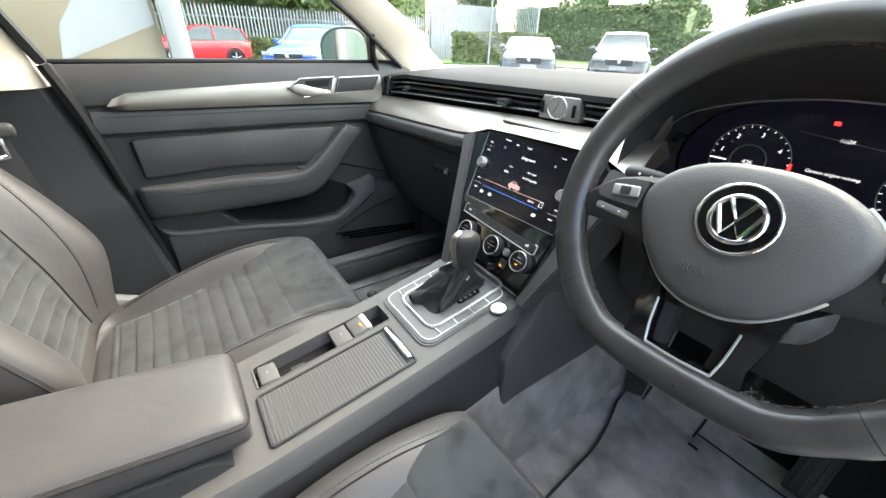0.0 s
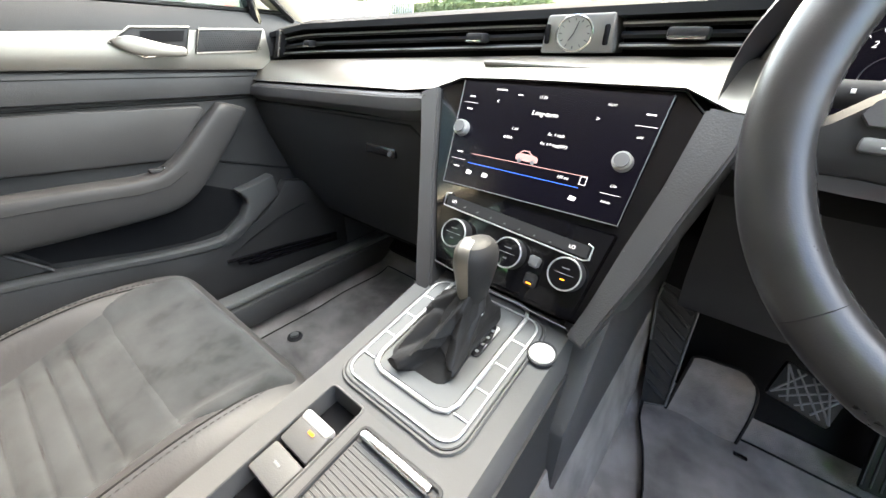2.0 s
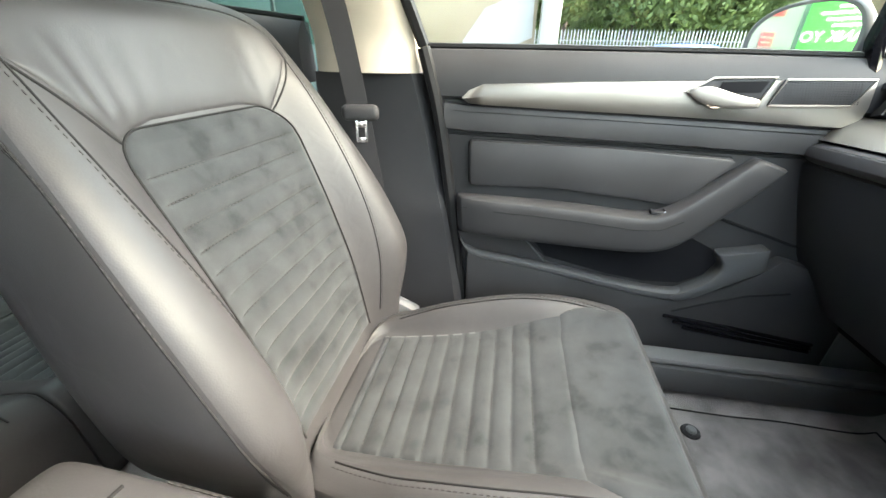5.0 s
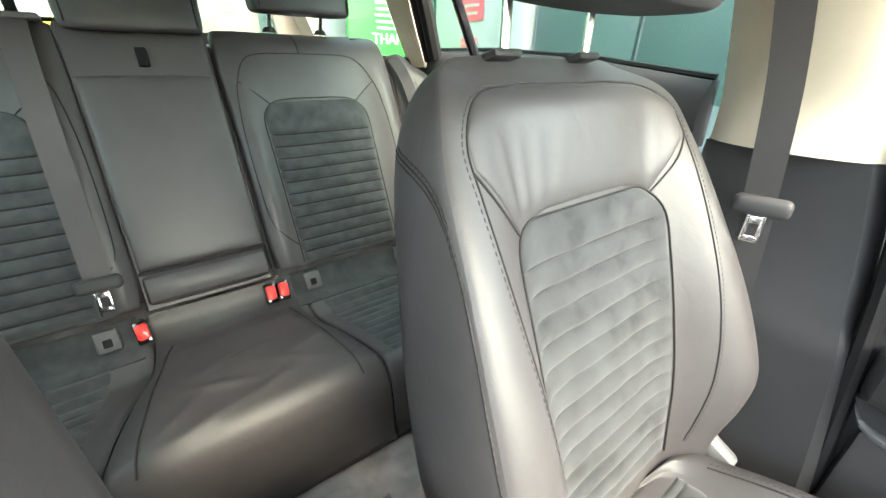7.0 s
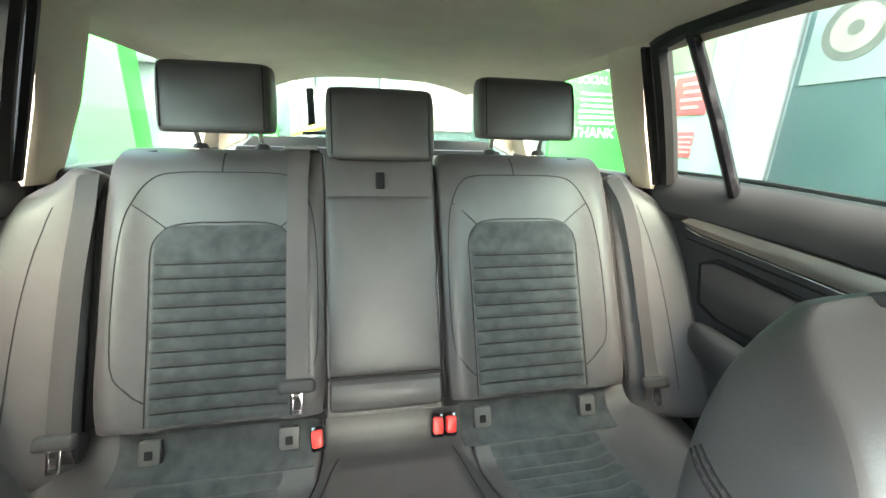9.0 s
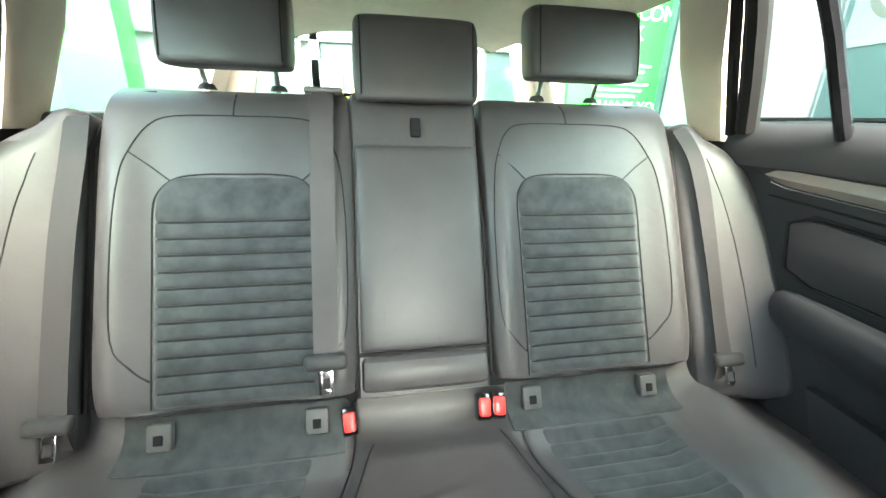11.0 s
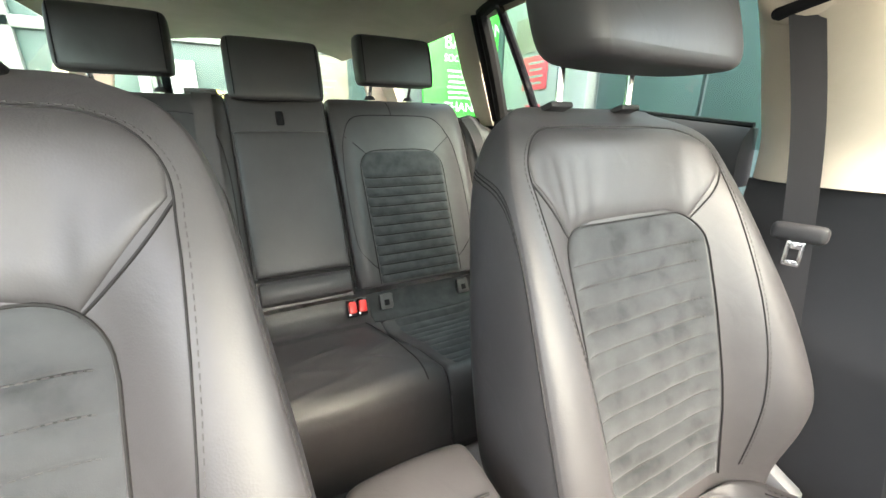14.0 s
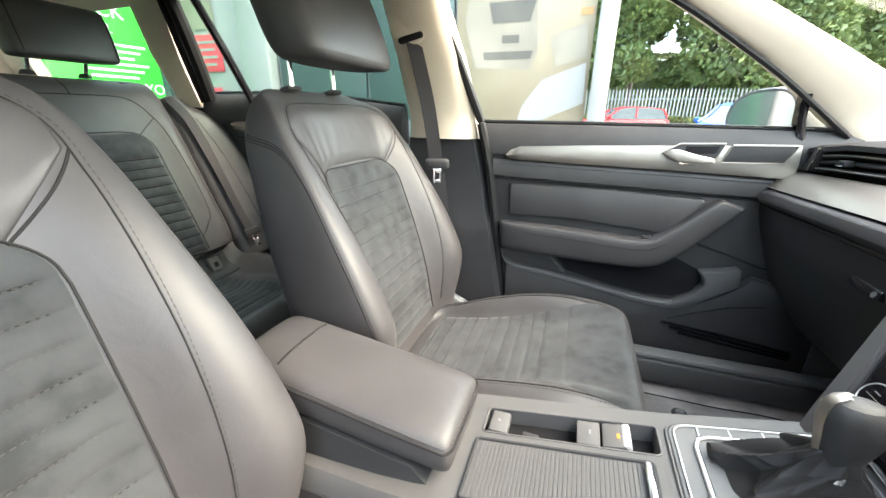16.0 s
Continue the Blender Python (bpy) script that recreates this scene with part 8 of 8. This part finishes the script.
part("pole", tube([(-17.6, 15.6, 0), (-17.6, 15.6, 5)], 0.05, 8), STEEL, lp)
vn = thing("white_van", (-15.5, 40, 0), "white van parked beyond the hedge", "van")
part("body", rbox((-15.5, 40, 1.35), (5.0, 2.0, 2.2), 0.25, 3), WHITE, vn)
for dx in (-1.5, 1.5):
    part("wheel", disc((-15.5 + dx, 38.98, 0.33), (0, 1, 0), 0.33, 0.33, 0.2, 20), RUBBER, vn)
part("window", rbox((-14.3, 38.98, 1.9), (1.6, 0.06, 0.5), 0.03), CARGLASS, vn)

# parked cars


LAMP = surface("lamp_glass", (0.22, 0.23, 0.24), (0.30, 0.31, 0.32), 0.1, bump=0.0)


def parked_car(x, y, yaw, paint, L, W, H, label, kind_="hatch"):
    t = thing("parked_car", (x, y, 0), label, "car", "parked cars")
    M = pose(x, y, 0, 0, 0, yaw)

    def put(name, bm, mat, par, lab="", smooth=40, sub=0):
        bmesh.ops.transform(bm, matrix=M, verts=bm.verts)
        return part(name, bm, mat, par, lab, smooth=smooth, sub=sub)
    # body: sections from nose to tail, bowed across and tucked in at the sill
    rings = []
    for f, top, low, wd in ((-0.500, 0.62, 0.36, 0.70), (-0.490, 0.74, 0.26, 0.84), (-0.455, 0.84, 0.22, 0.94), (-0.36, 0.93, 0.22, 0.99), (-0.20, 1.00, 0.22, 1.0), (0.0, 1.0, 0.22, 1.0), (0.2, 1.02, 0.22, 1.0), (0.38, 1.04, 0.22, 0.98), (0.46, 1.02, 0.26, 0.93), (0.49, 0.92, 0.32, 0.86), (0.5, 0.72, 0.42, 0.74)):
        hw, px = W / 2 * wd, f * L
        half = [(hw * 0.90, low), (hw * 0.97, low + 0.10), (hw, low + (top - low) * 0.5), (hw * 0.98, low + (top - low) * 0.78), (hw * 0.90, top - 0.03), (hw * 0.6, top + 0.005), (hw * 0.2, top + 0.02)]
        rings.append([Vector((px, a, c)) for a, c in half] + [Vector((px, -a, c)) for a, c in half[::-1]])
    put("body", loft(rings), paint, t, sub=1)
    # cabin: dark glass house with a painted roof and pillars
    prof = [(-0.22, 0.97), (-0.14, 1.10), (-0.05, H - 0.09), (0.03, H - 0.015), (0.15, H), (0.30, H - 0.02), (0.42, H - 0.10), (0.465, 1.05)]
    hwid = lambda z: W / 2 - 0.09 - 0.30 * max(0, z - 0.97)
    rings = [[Vector((px * L, q * hwid(z), z + 0.02 * (1 - abs(q)))) for q in (-1, -0.7, 0, 0.7, 1)] + [Vector((px * L, hwid(0.97), 0.96)), Vector((px * L, -hwid(0.97), 0.96))] for px, z in prof]
    put("cabin_glass", loft(rings), CARGLASS, t, "tinted car windows", smooth=30)
    rings = [[Vector((px * L, q * (hwid(z) + 0.004), z + 0.02 * (1 - abs(q)) + dz)) for q in (-1, -0.7, 0, 0.7, 1)] + [Vector((px * L, q * (hwid(z) + 0.004), z + dz - 0.05)) for q in (1, -1)] for px, z, dz in [(-0.048, H - 0.088, 0.012)] + [(p, z, 0.012) for p, z in prof[3:7]]]
    put("roof", loft(rings), paint, t)
    for sy in (-1, 1):
        for pts in (((-0.225, 0.98), (-0.14, 1.11), (-0.05, H - 0.085)), ((0.135, 1.0), (0.14, H - 0.03)), ((0.46, 1.03), (0.42, H - 0.10))):
            put("pillar", tube([Vector((p * L, sy * (hwid(z) + 0.002), z)) for p, z in pts], 0.035, 6), paint, t)
        for px in (-L * 0.315, L * 0.30):
            wh = put("wheel", disc((px, sy * (W / 2 - 0.17), 0.32), (0, sy, 0), 0.32, 0.32, 0.19, 28, 0.03), TYRE, t)
            put("arch", tube([Vector((px + 0.37 * math.cos(a), sy * (W / 2 - 0.01), 0.32 + 0.37 * math.sin(a))) for a in (i * math.pi / 10 for i in range(11))], 0.03, 6), HARD, t)
            put("rim", disc((px, sy * (W / 2 + 0.012), 0.32), (0, sy, 0), 0.215, 0.20, 0.02, 24), DARK, wh)
            bm = bmesh.new()
            for k in range(5):
                a = 2 * math.pi * k / 5 + 0.3
                tube([Vector((px + q * math.cos(a), sy * (W / 2 + 0.03), 0.32 + q * math.sin(a))) for q in (0.03, 0.20)], 0.022, 5, bm=bm)
            put("rim_spokes", bm, STEEL, wh)
        put("headlight", rbox((-L * 0.472, sy * (W / 2 - 0.29), 0.74), (0.20, 0.40, 0.11), 0.04, turn=(0, 8, sy * -24)), LAMP, t, "clear headlight")
        put("tail_light", rbox((L * 0.482, sy * (W / 2 - 0.24), 0.86), (0.14, 0.28, 0.15), 0.04, turn=(0, 0, sy * 20)), REDSIGN, t, "red tail light")
        put("fog_lamp", rbox((-L * 0.487, sy * (W / 2 - 0.34), 0.42), (0.10, 0.20, 0.08), 0.02), HARD, t)
        put("door_mirror", rbox((-L * 0.155, sy * (W / 2 + 0.06), 1.03), (0.10, 0.20, 0.13), 0.045), paint, t)
        put("door_gap", tube([Vector((0.13 * L, sy * (W / 2 + 0.002), z)) for z in (0.35, 0.62, 0.95)], 0.006, 4), HARD, t)
    for nm, c, sz, mt in (("grille", (-L / 2 + 0.012, 0, 0.68), (0.06, W * 0.44, 0.17), HARD), ("bumper_intake", (-L / 2 + 0.03, 0, 0.36), (0.08, W * 0.66, 0.13), HARD), ("number_plate", (-L / 2 - 0.01, 0, 0.52), (0.03, 0.50, 0.11), WHITE), ("grille_bar", (-L / 2 - 0.012, 0, 0.765), (0.03, W * 0.46, 0.022), CHROME), ("badge", (-L / 2 - 0.02, 0, 0.70), (0.02, 0.10, 0.10), CHROME)):
        put(nm, rbox(c, sz, 0.010), mt, t)


def paint(name, c):
    return surface(name, tuple(0.92 * q for q in c), c, 0.35, big=1, fine=30, bump=0.0, coat=0.15, spec=0.3, rvar=0.03)


RP, BP, WP, SP = paint("red_paint", (0.42, 0.015, 0.02)), paint("blue_paint", (0.02, 0.10, 0.52)), paint("white_paint", (0.26, 0.265, 0.265)), paint("silver_paint", (0.105, 0.108, 0.11))
parked_car(-19.6, 1.7, 104, RP, 4.0, 1.72, 1.46, "red hatchback parked by the fence")
parked_car(-13.0, 4.5, 140, BP, 4.1, 1.75, 1.50, "blue car parked facing the building")
parked_car(-13.2, 7.6, 140, WP, 4.3, 1.80, 1.46, "white car parked beside the blue one")
parked_car(-10.4, 11.3, 135, SP, 4.3, 1.75, 1.32, "low silver car parked before the hedge")
parked_car(-8.6, 14.2, 122, SP, 4.5, 1.85, 1.56, "white utility car parked before the hedge")
parked_car(-9.5, 36, 20, RP, 4.2, 1.8, 1.55, "red car beyond the low hedge")
